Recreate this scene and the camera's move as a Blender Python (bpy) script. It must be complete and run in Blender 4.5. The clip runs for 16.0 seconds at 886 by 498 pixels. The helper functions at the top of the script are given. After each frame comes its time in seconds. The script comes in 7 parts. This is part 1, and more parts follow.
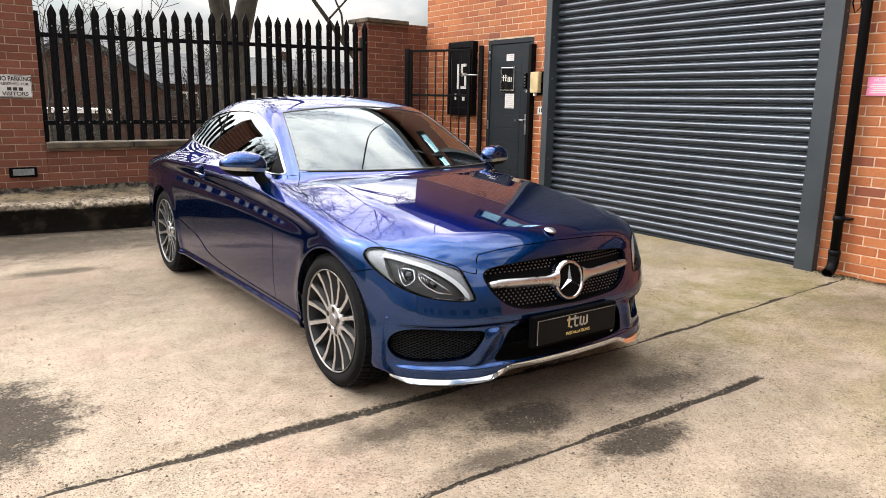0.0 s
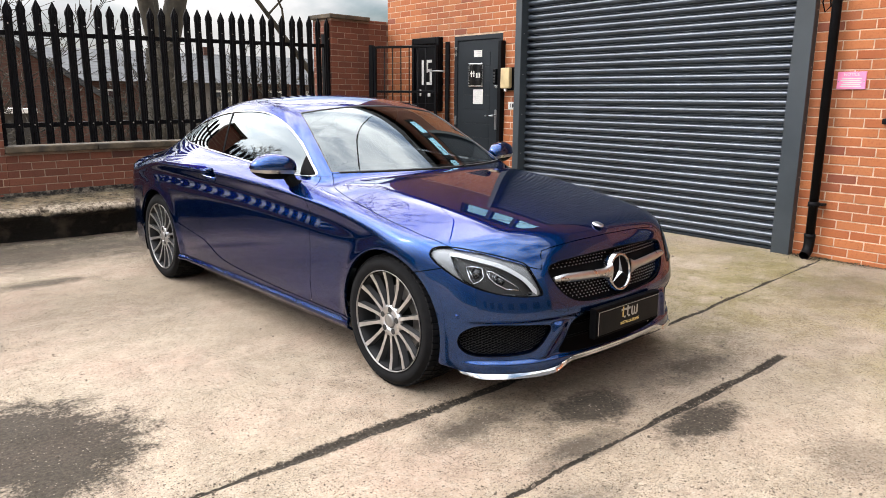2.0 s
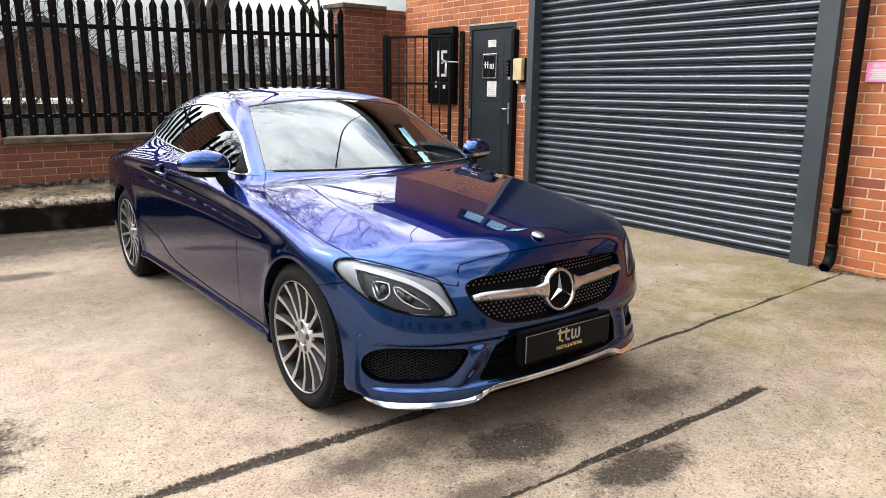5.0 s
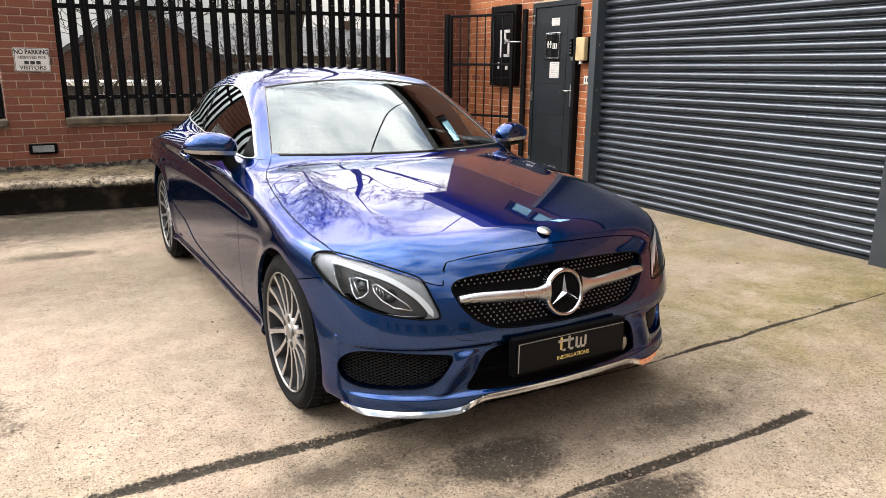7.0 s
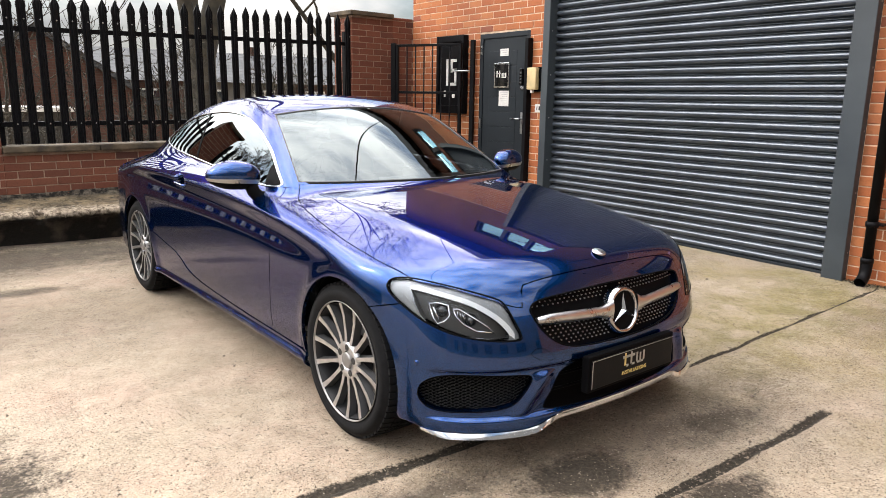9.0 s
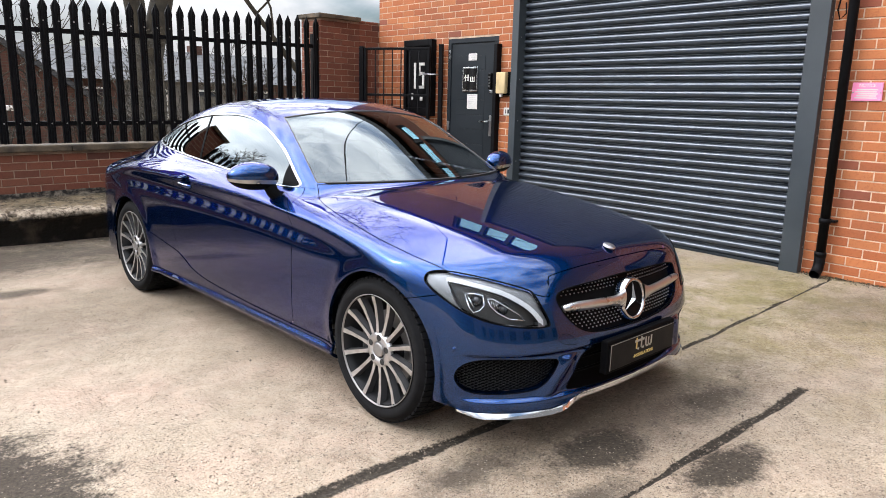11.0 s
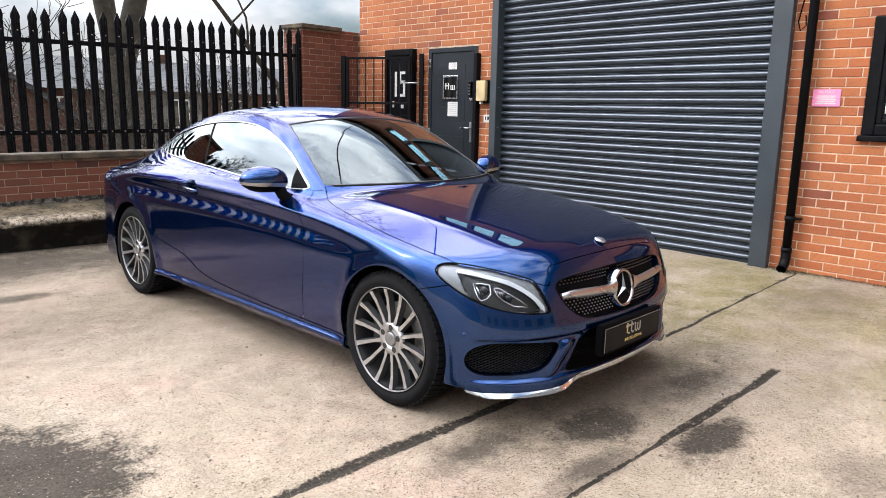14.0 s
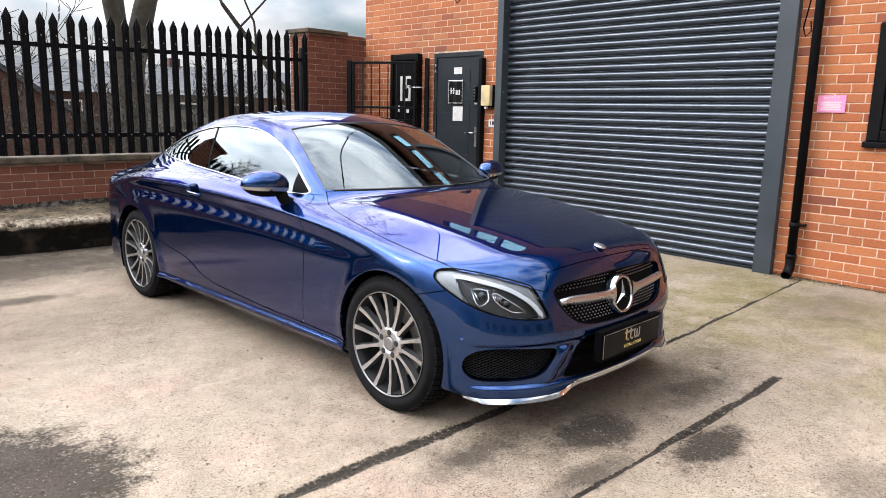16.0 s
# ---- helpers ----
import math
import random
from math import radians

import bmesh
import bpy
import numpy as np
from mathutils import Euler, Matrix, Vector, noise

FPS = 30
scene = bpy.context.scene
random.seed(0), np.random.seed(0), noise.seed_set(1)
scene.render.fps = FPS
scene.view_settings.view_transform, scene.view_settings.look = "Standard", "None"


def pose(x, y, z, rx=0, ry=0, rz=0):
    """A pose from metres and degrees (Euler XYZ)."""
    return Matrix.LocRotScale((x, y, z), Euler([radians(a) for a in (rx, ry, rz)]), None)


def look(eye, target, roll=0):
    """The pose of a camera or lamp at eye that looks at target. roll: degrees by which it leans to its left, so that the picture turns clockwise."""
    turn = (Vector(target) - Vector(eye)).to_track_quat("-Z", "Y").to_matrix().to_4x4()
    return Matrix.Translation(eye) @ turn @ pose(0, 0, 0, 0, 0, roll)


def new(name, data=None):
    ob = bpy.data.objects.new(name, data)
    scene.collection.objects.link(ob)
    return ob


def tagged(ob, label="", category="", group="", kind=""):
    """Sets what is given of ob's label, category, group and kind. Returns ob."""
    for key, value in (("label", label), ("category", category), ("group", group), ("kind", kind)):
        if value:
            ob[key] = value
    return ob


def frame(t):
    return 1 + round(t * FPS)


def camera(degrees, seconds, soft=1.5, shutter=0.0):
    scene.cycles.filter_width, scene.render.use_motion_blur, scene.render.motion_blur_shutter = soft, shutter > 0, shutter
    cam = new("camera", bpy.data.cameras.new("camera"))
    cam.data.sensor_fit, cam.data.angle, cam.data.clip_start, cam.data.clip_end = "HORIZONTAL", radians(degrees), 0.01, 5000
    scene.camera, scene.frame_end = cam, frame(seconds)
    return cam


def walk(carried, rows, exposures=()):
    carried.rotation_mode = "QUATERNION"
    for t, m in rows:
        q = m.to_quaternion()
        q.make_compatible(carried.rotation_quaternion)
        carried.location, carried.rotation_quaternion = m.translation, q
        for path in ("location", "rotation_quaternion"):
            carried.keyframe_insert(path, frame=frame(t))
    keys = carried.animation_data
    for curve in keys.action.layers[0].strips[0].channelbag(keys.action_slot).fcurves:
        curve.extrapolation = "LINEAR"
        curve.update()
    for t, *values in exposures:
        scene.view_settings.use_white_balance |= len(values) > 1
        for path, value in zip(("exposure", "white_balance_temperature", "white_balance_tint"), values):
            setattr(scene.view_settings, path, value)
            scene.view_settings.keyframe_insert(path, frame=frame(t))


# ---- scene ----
cam = camera(64.0, 16.0, soft=0.45)
METRES, EYE, TILT, LEAN, TURN = 3.910, 1.372, 0.0, 0.0, -34.6
ROWS = [
    (0.0, 0.0, 0.0, 0.0, 0.22, -11.69, -1.08),
    (0.5, -0.056, 0.0247, -0.0035, -2.29, -11.79, -0.73),
    (1.0, -0.0957, 0.0413, 0.0004, -4.09, -12.13, -0.38),
    (1.5, -0.1311, 0.0227, 0.0002, -5.37, -12.49, -0.27),
    (2.0, -0.1622, -0.005, 0.0059, -6.26, -12.1, -0.44),
    (2.5, -0.1655, -0.0146, 0.0099, -6.86, -11.36, -0.74),
    (3.0, -0.1649, -0.0185, 0.0083, -6.96, -11.15, -0.78),
    (3.5, -0.1487, -0.014, 0.0083, -6.34, -11.46, -0.42),
    (4.0, -0.1011, -0.0, 0.0091, -5.42, -12.01, -0.09),
    (6.5, 0.1056, 0.1537, 0.0062, 5.42, -13.93, -1.0),
    (7.0, 0.1007, 0.1498, 0.0055, 5.99, -14.19, -0.54),
    (7.5, 0.0682, 0.1417, 0.0056, 4.97, -13.95, -0.44),
    (8.0, 0.0103, 0.1226, 0.0067, 2.26, -13.14, -0.56),
    (8.5, -0.0326, 0.1322, 0.005, -0.13, -12.42, -0.72),
    (11.0, -0.1616, 0.0828, 0.009, -7.06, -11.83, -1.37),
    (11.5, -0.1407, 0.0455, 0.0067, -6.83, -11.5, -1.16),
    (12.0, -0.1341, 0.0271, 0.0054, -7.03, -11.47, -0.51),
    (12.5, -0.1431, 0.0259, 0.0033, -7.63, -11.54, -0.08),
    (13.0, -0.1786, 0.0247, 0.006, -8.39, -11.4, -0.17),
    (13.5, -0.2094, 0.0218, 0.0063, -9.18, -11.16, -0.63),
    (14.0, -0.214, 0.0235, 0.0065, -9.66, -11.15, -1.11),
    (14.5, -0.2077, 0.024, 0.0071, -9.85, -11.23, -1.35),
    (15.0, -0.2043, 0.0225, 0.0076, -9.83, -11.16, -1.18),
    (15.5, -0.2035, 0.0214, 0.0083, -9.48, -10.97, -1.15),
    (16.0, -0.2038, 0.0213, 0.0085, -8.99, -10.85, -1.29),
]
walk(cam, [(t, pose(0, 0, EYE, TILT, LEAN, TURN) @ pose(METRES * x, METRES * y, METRES * z, 90 + pitch, roll, yaw)) for t, x, y, z, yaw, pitch, roll in ROWS],
     ((0.0, 0.32, 7150, 10), (2.0, 0.32, 6900, 10), (3.5, 0.32, 6600, 10), (6.5, 0.36, 7250, 10), (8.5, 0.38, 7200, 10), (11.0, 0.32, 6600, 10), (16.0, 0.32, 6550, 10)))

# ---- sky and sun: bright broken overcast ----
world = bpy.data.worlds.new("sky")
scene.world = world
world.use_nodes = True
wn, wl = world.node_tree.nodes, world.node_tree.links
wn.clear()
w_out, w_bg, w_sky = wn.new("ShaderNodeOutputWorld"), wn.new("ShaderNodeBackground"), wn.new("ShaderNodeTexSky")
w_sky.sky_type, w_sky.sun_disc = "NISHITA", False
w_sky.sun_elevation, w_sky.sun_rotation = radians(40), radians(309)
w_co, w_map, w_noise, w_ramp, w_mix = (wn.new("ShaderNode" + k) for k in ("TexCoord", "Mapping", "TexNoise", "ValToRGB", "Mix"))
w_noise2, w_ramp2 = wn.new("ShaderNodeTexNoise"), wn.new("ShaderNodeValToRGB")
w_map.inputs["Scale"].default_value = (1, 1, 2.2)
w_noise.inputs["Scale"].default_value, w_noise.inputs["Detail"].default_value, w_noise.inputs["Roughness"].default_value = 2.6, 7, 0.55
w_noise2.inputs["Scale"].default_value, w_noise2.inputs["Detail"].default_value = 3.4, 6
w_ramp.color_ramp.elements[0].position, w_ramp.color_ramp.elements[1].position = 0.36, 0.50
w_ramp2.color_ramp.elements[0].position, w_ramp2.color_ramp.elements[1].position = 0.35, 0.66
w_ramp2.color_ramp.elements[0].color, w_ramp2.color_ramp.elements[1].color = (4.2, 4.6, 5.4, 1), (11.0, 11.2, 11.6, 1)
w_mix.data_type = "RGBA"
wl.new(w_co.outputs["Generated"], w_map.inputs["Vector"])
for nz in (w_noise, w_noise2):
    wl.new(w_map.outputs["Vector"], nz.inputs["Vector"])
wl.new(w_noise.outputs["Fac"], w_ramp.inputs["Fac"])
wl.new(w_noise2.outputs["Fac"], w_ramp2.inputs["Fac"])
wl.new(w_ramp.outputs["Color"], w_mix.inputs["Factor"])
wl.new(w_sky.outputs["Color"], w_mix.inputs["A"])
wl.new(w_ramp2.outputs["Color"], w_mix.inputs["B"])
# an overcast sky is brighter overhead than at its rim
w_geo, w_rise = wn.new("ShaderNodeSeparateXYZ"), wn.new("ShaderNodeMapRange")
w_lift = wn.new("ShaderNodeMix")
w_lift.data_type, w_lift.blend_type = "RGBA", "MULTIPLY"
w_lift.inputs["Factor"].default_value = 1.0
w_rise.inputs["From Min"].default_value, w_rise.inputs["From Max"].default_value = 0.08, 0.55
w_rise.inputs["To Min"].default_value, w_rise.inputs["To Max"].default_value = 0.22, 2.1
wl.new(w_co.outputs["Generated"], w_geo.inputs["Vector"])
wl.new(w_geo.outputs["Z"], w_rise.inputs["Value"])
wl.new(w_mix.outputs["Result"], w_lift.inputs["A"])
wl.new(w_rise.outputs["Result"], w_lift.inputs["B"])
# and brighter on the sun's side, where the cloud glows
w_dot, w_side, w_glow = wn.new("ShaderNodeVectorMath"), wn.new("ShaderNodeMapRange"), wn.new("ShaderNodeMix")
w_dot.operation = "DOT_PRODUCT"
w_dot.inputs[1].default_value = Vector((-3.5, 6.5, 5.0)).normalized()
w_side.inputs["From Min"].default_value, w_side.inputs["From Max"].default_value = -0.1, 0.9
w_side.inputs["To Min"].default_value, w_side.inputs["To Max"].default_value = 0.9, 2.8
w_glow.data_type, w_glow.blend_type = "RGBA", "MULTIPLY"
w_glow.inputs["Factor"].default_value = 1.0
wl.new(w_co.outputs["Generated"], w_dot.inputs[0])
wl.new(w_dot.outputs["Value"], w_side.inputs["Value"])
wl.new(w_lift.outputs["Result"], w_glow.inputs["A"])
wl.new(w_side.outputs["Result"], w_glow.inputs["B"])
wl.new(w_glow.outputs["Result"], w_bg.inputs["Color"])
wl.new(w_bg.outputs["Background"], w_out.inputs["Surface"])
w_bg.inputs["Strength"].default_value = 0.12
sun = new("sun", bpy.data.lights.new("sun", "SUN"))
sun.data.energy, sun.data.angle, sun.data.color = 0.55, radians(14), (1.0, 0.96, 0.9)
sun.matrix_world = look((-8.0, 6.5, 9.0), (0, 0, 0))

# ---- materials ----
def material(name, base, rough=0.6, metal=0.0, coat=0.0, spec=0.5):
    m = bpy.data.materials.new(name)
    m.use_nodes = True
    b = m.node_tree.nodes["Principled BSDF"]
    b.inputs["Base Color"].default_value = (*base, 1)
    b.inputs["Roughness"].default_value, b.inputs["Metallic"].default_value = rough, metal
    b.inputs["Coat Weight"].default_value, b.inputs["Specular IOR Level"].default_value = coat, spec
    return m


class Nodes:
    """Short hand for building a node tree round a material's Principled shader."""

    def __init__(self, m):
        self.t = m.node_tree
        self.b = self.t.nodes["Principled BSDF"]

    def put(self, kind, **inputs):
        n = self.t.nodes.new("ShaderNode" + kind)
        for k, v in inputs.items():
            self.set(n, k.replace("_", " "), v)
        return n

    def set(self, n, key, v):
        sock = n.inputs[int(key)] if key.isdigit() else n.inputs[key]
        if isinstance(v, bpy.types.NodeSocket):
            self.t.links.new(v, sock)
        else:
            sock.default_value = v

    def coords(self):
        return self.put("TexCoord").outputs["Object"]

    def place(self):
        return self.put("NewGeometry").outputs["Position"]

    def noise(self, vec, scale, detail=4, rough=0.55):
        return self.put("TexNoise", Vector=vec, Scale=scale, Detail=detail, Roughness=rough).outputs["Fac"]

    def math(self, op, a, b=0.0, c=0.0):
        n = self.t.nodes.new("ShaderNodeMath")
        n.operation = op
        for i, v in enumerate((a, b, c)):
            self.set(n, str(i), v)
        return n.outputs[0]

    def span(self, x, lo, hi, a=0.0, b=1.0):
        n = self.put("MapRange", Value=x)
        for k, v in (("From Min", lo), ("From Max", hi), ("To Min", a), ("To Max", b)):
            n.inputs[k].default_value = v
        return n.outputs[0]

    def mix(self, fac, a, b):
        n = self.t.nodes.new("ShaderNodeMix")
        n.data_type = "RGBA"
        for key, v in (("Factor", fac), ("A", a), ("B", b)):
            if isinstance(v, tuple):
                v = (*v, 1)
            i = {"Factor": 0, "A": 6, "B": 7}[key]
            if isinstance(v, bpy.types.NodeSocket):
                self.t.links.new(v, n.inputs[i])
            else:
                n.inputs[i].default_value = v
        return n.outputs[2]

    def bump(self, height, strength=0.4, dist=0.01):
        n = self.put("Bump", Height=height, Strength=strength, Distance=dist)
        self.t.links.new(n.outputs["Normal"], self.b.inputs["Normal"])
        return n

    def base(self, v):
        self.set(self.b, "Base Color", v)

    def rough(self, v):
        self.set(self.b, "Roughness", v)


def plain(name, base, rough=0.6, metal=0.0, coat=0.0, spec=0.5, vary=0.18, scale=9.0, bump=0.15, grain=120.0):
    """A surface with faint blotches, fine grain and uneven gloss."""
    m = material(name, base, rough, metal, coat, spec)
    n = Nodes(m)
    p = n.coords()
    big, fine = n.noise(p, scale), n.noise(p, grain, 2)
    dark = tuple(c * (1 - vary) for c in base)
    light = tuple(min(1, c * (1 + vary)) for c in base)
    n.base(n.mix(n.span(big, 0.35, 0.65), dark, light))
    n.rough(n.span(big, 0.3, 0.7, max(0.02, rough - 0.07), min(1, rough + 0.09)))
    if bump:
        n.bump(n.math("ADD", big, n.math("MULTIPLY", fine, 0.4)), bump, 0.004)
    return m


def brick_clay(name, a, b, c):
    m = material(name, a, 0.85)
    n = Nodes(m)
    p = n.place()
    r = n.math("FRACT", n.math("ADD", n.put("ObjectInfo").outputs["Random"], n.put("NewGeometry").outputs["Random Per Island"]))
    col = n.mix(n.span(r, 0.0, 1.0), a, b)
    col = n.mix(n.span(n.math("FRACT", n.math("MULTIPLY", r, 7.3)), 0.94, 0.99), col, c)
    stain = n.span(n.noise(p, 1.3, 6), 0.45, 0.75)
    col = n.mix(n.math("MULTIPLY", stain, 0.35), col, (0.12, 0.055, 0.035))
    n.base(n.mix(n.math("MULTIPLY", n.span(n.noise(p, 60, 5), 0.5, 0.8), 0.45), col, tuple(x * 0.55 for x in a)))
    n.bump(n.noise(p, 160, 5), 0.5, 0.004)
    return m


def brick_far(name, a, b, mortar, scale=1.0):
    """Brickwork too far off to be built brick by brick; it lies on walls along x or y."""
    m = material(name, a, 0.9)
    n = Nodes(m)
    p = n.place()
    xyz = n.put("SeparateXYZ", Vector=p)
    flat = n.put("CombineXYZ", X=n.math("ADD", xyz.outputs[0], xyz.outputs[1]), Y=xyz.outputs[2]).outputs[0]
    t = n.put("TexBrick", Vector=flat, Color1=(*a, 1), Color2=(*b, 1), Mortar=(*mortar, 1), Scale=1.0)
    for k, v in (("Mortar Size", 0.006), ("Brick Width", 0.225), ("Row Height", 0.075), ("Bias", 0.1)):
        t.inputs[k].default_value = v * (scale if k != "Bias" else 1)
    stain = n.span(n.noise(p, 0.9, 6), 0.4, 0.75)
    n.base(n.mix(n.math("MULTIPLY", stain, 0.45), t.outputs["Color"], tuple(x * 0.4 for x in a)))
    n.bump(t.outputs["Fac"], -0.4, 0.006)
    return m


def slate_roof():
    """Weathered slates in courses, each course edge a dark line."""
    m = material("slate", (0.035, 0.036, 0.04), 0.7)
    n = Nodes(m)
    p = n.place()
    z = n.put("SeparateXYZ", Vector=p).outputs[2]
    step = n.math("FRACT", n.math("MULTIPLY", n.math("ADD", z, n.math("MULTIPLY", n.noise(p, 6, 2), 0.02)), 7.5))
    col = n.mix(n.span(n.noise(p, 1.5, 6, 0.7), 0.35, 0.65), (0.022, 0.023, 0.026), (0.055, 0.056, 0.060))
    col = n.mix(n.span(n.noise(p, 14, 4, 0.7), 0.5, 0.7, 0.0, 0.6), col, (0.085, 0.085, 0.08))
    n.base(n.mix(n.span(step, 0.80, 0.95), col, (0.008, 0.008, 0.009)))
    n.bump(n.math("SUBTRACT", 1.0, step), 0.6, 0.02)
    return m


def glass_sheet(name, tint, gloss=1.0, clear=0.9):
    """Thin tinted pane: dims what lies behind it and mirrors what lies before it."""
    m = bpy.data.materials.new(name)
    m.use_nodes = True
    t = m.node_tree
    t.nodes.clear()
    out, mixer, tr, gl, fr = (t.nodes.new("ShaderNode" + k) for k in ("OutputMaterial", "MixShader", "BsdfTransparent", "BsdfGlossy", "Fresnel"))
    tr.inputs["Color"].default_value = (*tint, 1)
    gl.inputs["Roughness"].default_value = 0.0
    gl.inputs["Color"].default_value = (0.90, 0.98, 1.0, 1)
    fr.inputs["IOR"].default_value = gloss
    t.links.new(fr.outputs[0], mixer.inputs[0])
    t.links.new(tr.outputs[0], mixer.inputs[1])
    t.links.new(gl.outputs[0], mixer.inputs[2])
    t.links.new(mixer.outputs[0], out.inputs[0])
    return m


def car_paint():
    m = material("metallic_blue_paint", (0.008, 0.018, 0.12), 0.22, 0.95, 1.0)
    n = Nodes(m)
    p = n.coords()
    flake = n.put("TexVoronoi", Vector=p, Scale=1400.0)
    n.base(n.mix(n.span(flake.outputs["Color"], 0.2, 0.9), (0.0004, 0.0190, 0.080), (0.0010, 0.058, 0.238)))
    n.set(n.b, "Coat Roughness", 0.012)
    n.set(n.b, "Coat IOR", 1.52)
    n.set(n.b, "Specular Tint", (0.02, 0.08, 0.35, 1.0))
    return m


PAINT = car_paint()
CLAY = brick_clay("red_brick", (0.32, 0.086, 0.026), (0.43, 0.146, 0.050), (0.22, 0.058, 0.028))
CLAY_DARK = brick_clay("dark_red_brick", (0.125, 0.036, 0.019), (0.18, 0.058, 0.031), (0.08, 0.028, 0.019))
MORTAR = plain("mortar", (0.50, 0.36, 0.26), 0.95, vary=0.25, bump=0.5)
MORTAR_DARK = plain("dark_mortar", (0.26, 0.185, 0.135), 0.95, vary=0.3, bump=0.5)
BRICK_FAR = brick_far("brickwork", (0.15, 0.045, 0.023), (0.18, 0.058, 0.03), (0.15, 0.11, 0.085))
BRICK_GABLE = brick_far("gable_brickwork", (0.060, 0.022, 0.014), (0.078, 0.030, 0.019), (0.07, 0.055, 0.042))
GREY_COAT = plain("anthracite_powder_coat", (0.014, 0.0175, 0.021), 0.45, spec=0.2, vary=0.12, scale=3)
SHUTTER_GREY = plain("anthracite_shutter", (0.074, 0.087, 0.106), 0.35, 0.5, 0.4, vary=0.12, scale=2.5)
BLACK_PAINT = plain("black_gloss_paint", (0.0035, 0.0035, 0.0042), 0.5, spec=0.10, vary=0.4, scale=14)
BLACK_PLASTIC = plain("black_plastic", (0.0025, 0.0025, 0.0028), 0.6, spec=0.04)
GLOSS_BLACK = material("piano_black", (0.003, 0.003, 0.0035), 0.10, 0, 0.3)
RUBBER = plain("tyre_rubber", (0.0065, 0.0065, 0.007), 0.85, spec=0.15, vary=0.35, scale=25, bump=0.3)
CHROME = material("chrome", (0.82, 0.83, 0.85), 0.09, 1.0)
TRIM_CHROME = material("bright_trim", (0.42, 0.425, 0.435), 0.14, 1.0)
SATIN = plain("satin_silver", (0.46, 0.465, 0.475), 0.30, 1.0, vary=0.06)
ALLOY = plain("machined_alloy", (0.58, 0.585, 0.60), 0.34, 1.0, vary=0.10, scale=30)
ALLOY_DARK = plain("grey_alloy_paint", (0.07, 0.07, 0.073), 0.42, 0.6)
STEEL = plain("brake_steel", (0.32, 0.31, 0.30), 0.45, 1.0)
STONE = plain("sandstone_coping", (0.085, 0.064, 0.042), 0.9, vary=0.6, scale=6, bump=0.6, grain=70)
WHITE = plain("white_print", (0.58, 0.56, 0.53), 0.55, vary=0.06)
INK = plain("black_print", (0.015, 0.015, 0.015), 0.6)
CREAM = plain("cream_plastic", (0.50, 0.38, 0.20), 0.5, vary=0.15)
PINK = plain("pink_plastic", (0.80, 0.24, 0.42), 0.5, vary=0.08)
PRINT_GREY = plain("grey_print", (0.30, 0.27, 0.28), 0.6)
GOLD = plain("gold_print", (0.62, 0.45, 0.16), 0.45)
SLATE = slate_roof()
BARK = plain("bark", (0.030, 0.025, 0.017), 0.95, vary=0.5, scale=4, bump=0.9, grain=30)
SCREEN_GLASS = glass_sheet("windscreen_glass", (0.36, 0.41, 0.40), 1.85)
SIDE_GLASS = glass_sheet("tinted_glass", (0.05, 0.06, 0.062), 2.4)
TINTED_PANE = material("blue_mirrored_pane", (0.17, 0.32, 0.38), 0.03, 0.85)
HOUSE_GLASS = material("window_glass", (0.02, 0.025, 0.03), 0.03, 0, 0.8)
CLEAR = glass_sheet("lamp_glass", (0.93, 0.94, 0.95), 1.28)
LEATHER = plain("cabin_leather", (0.016, 0.016, 0.017), 0.55)
TRIM_DARK = plain("cabin_trim", (0.022, 0.023, 0.025), 0.6)


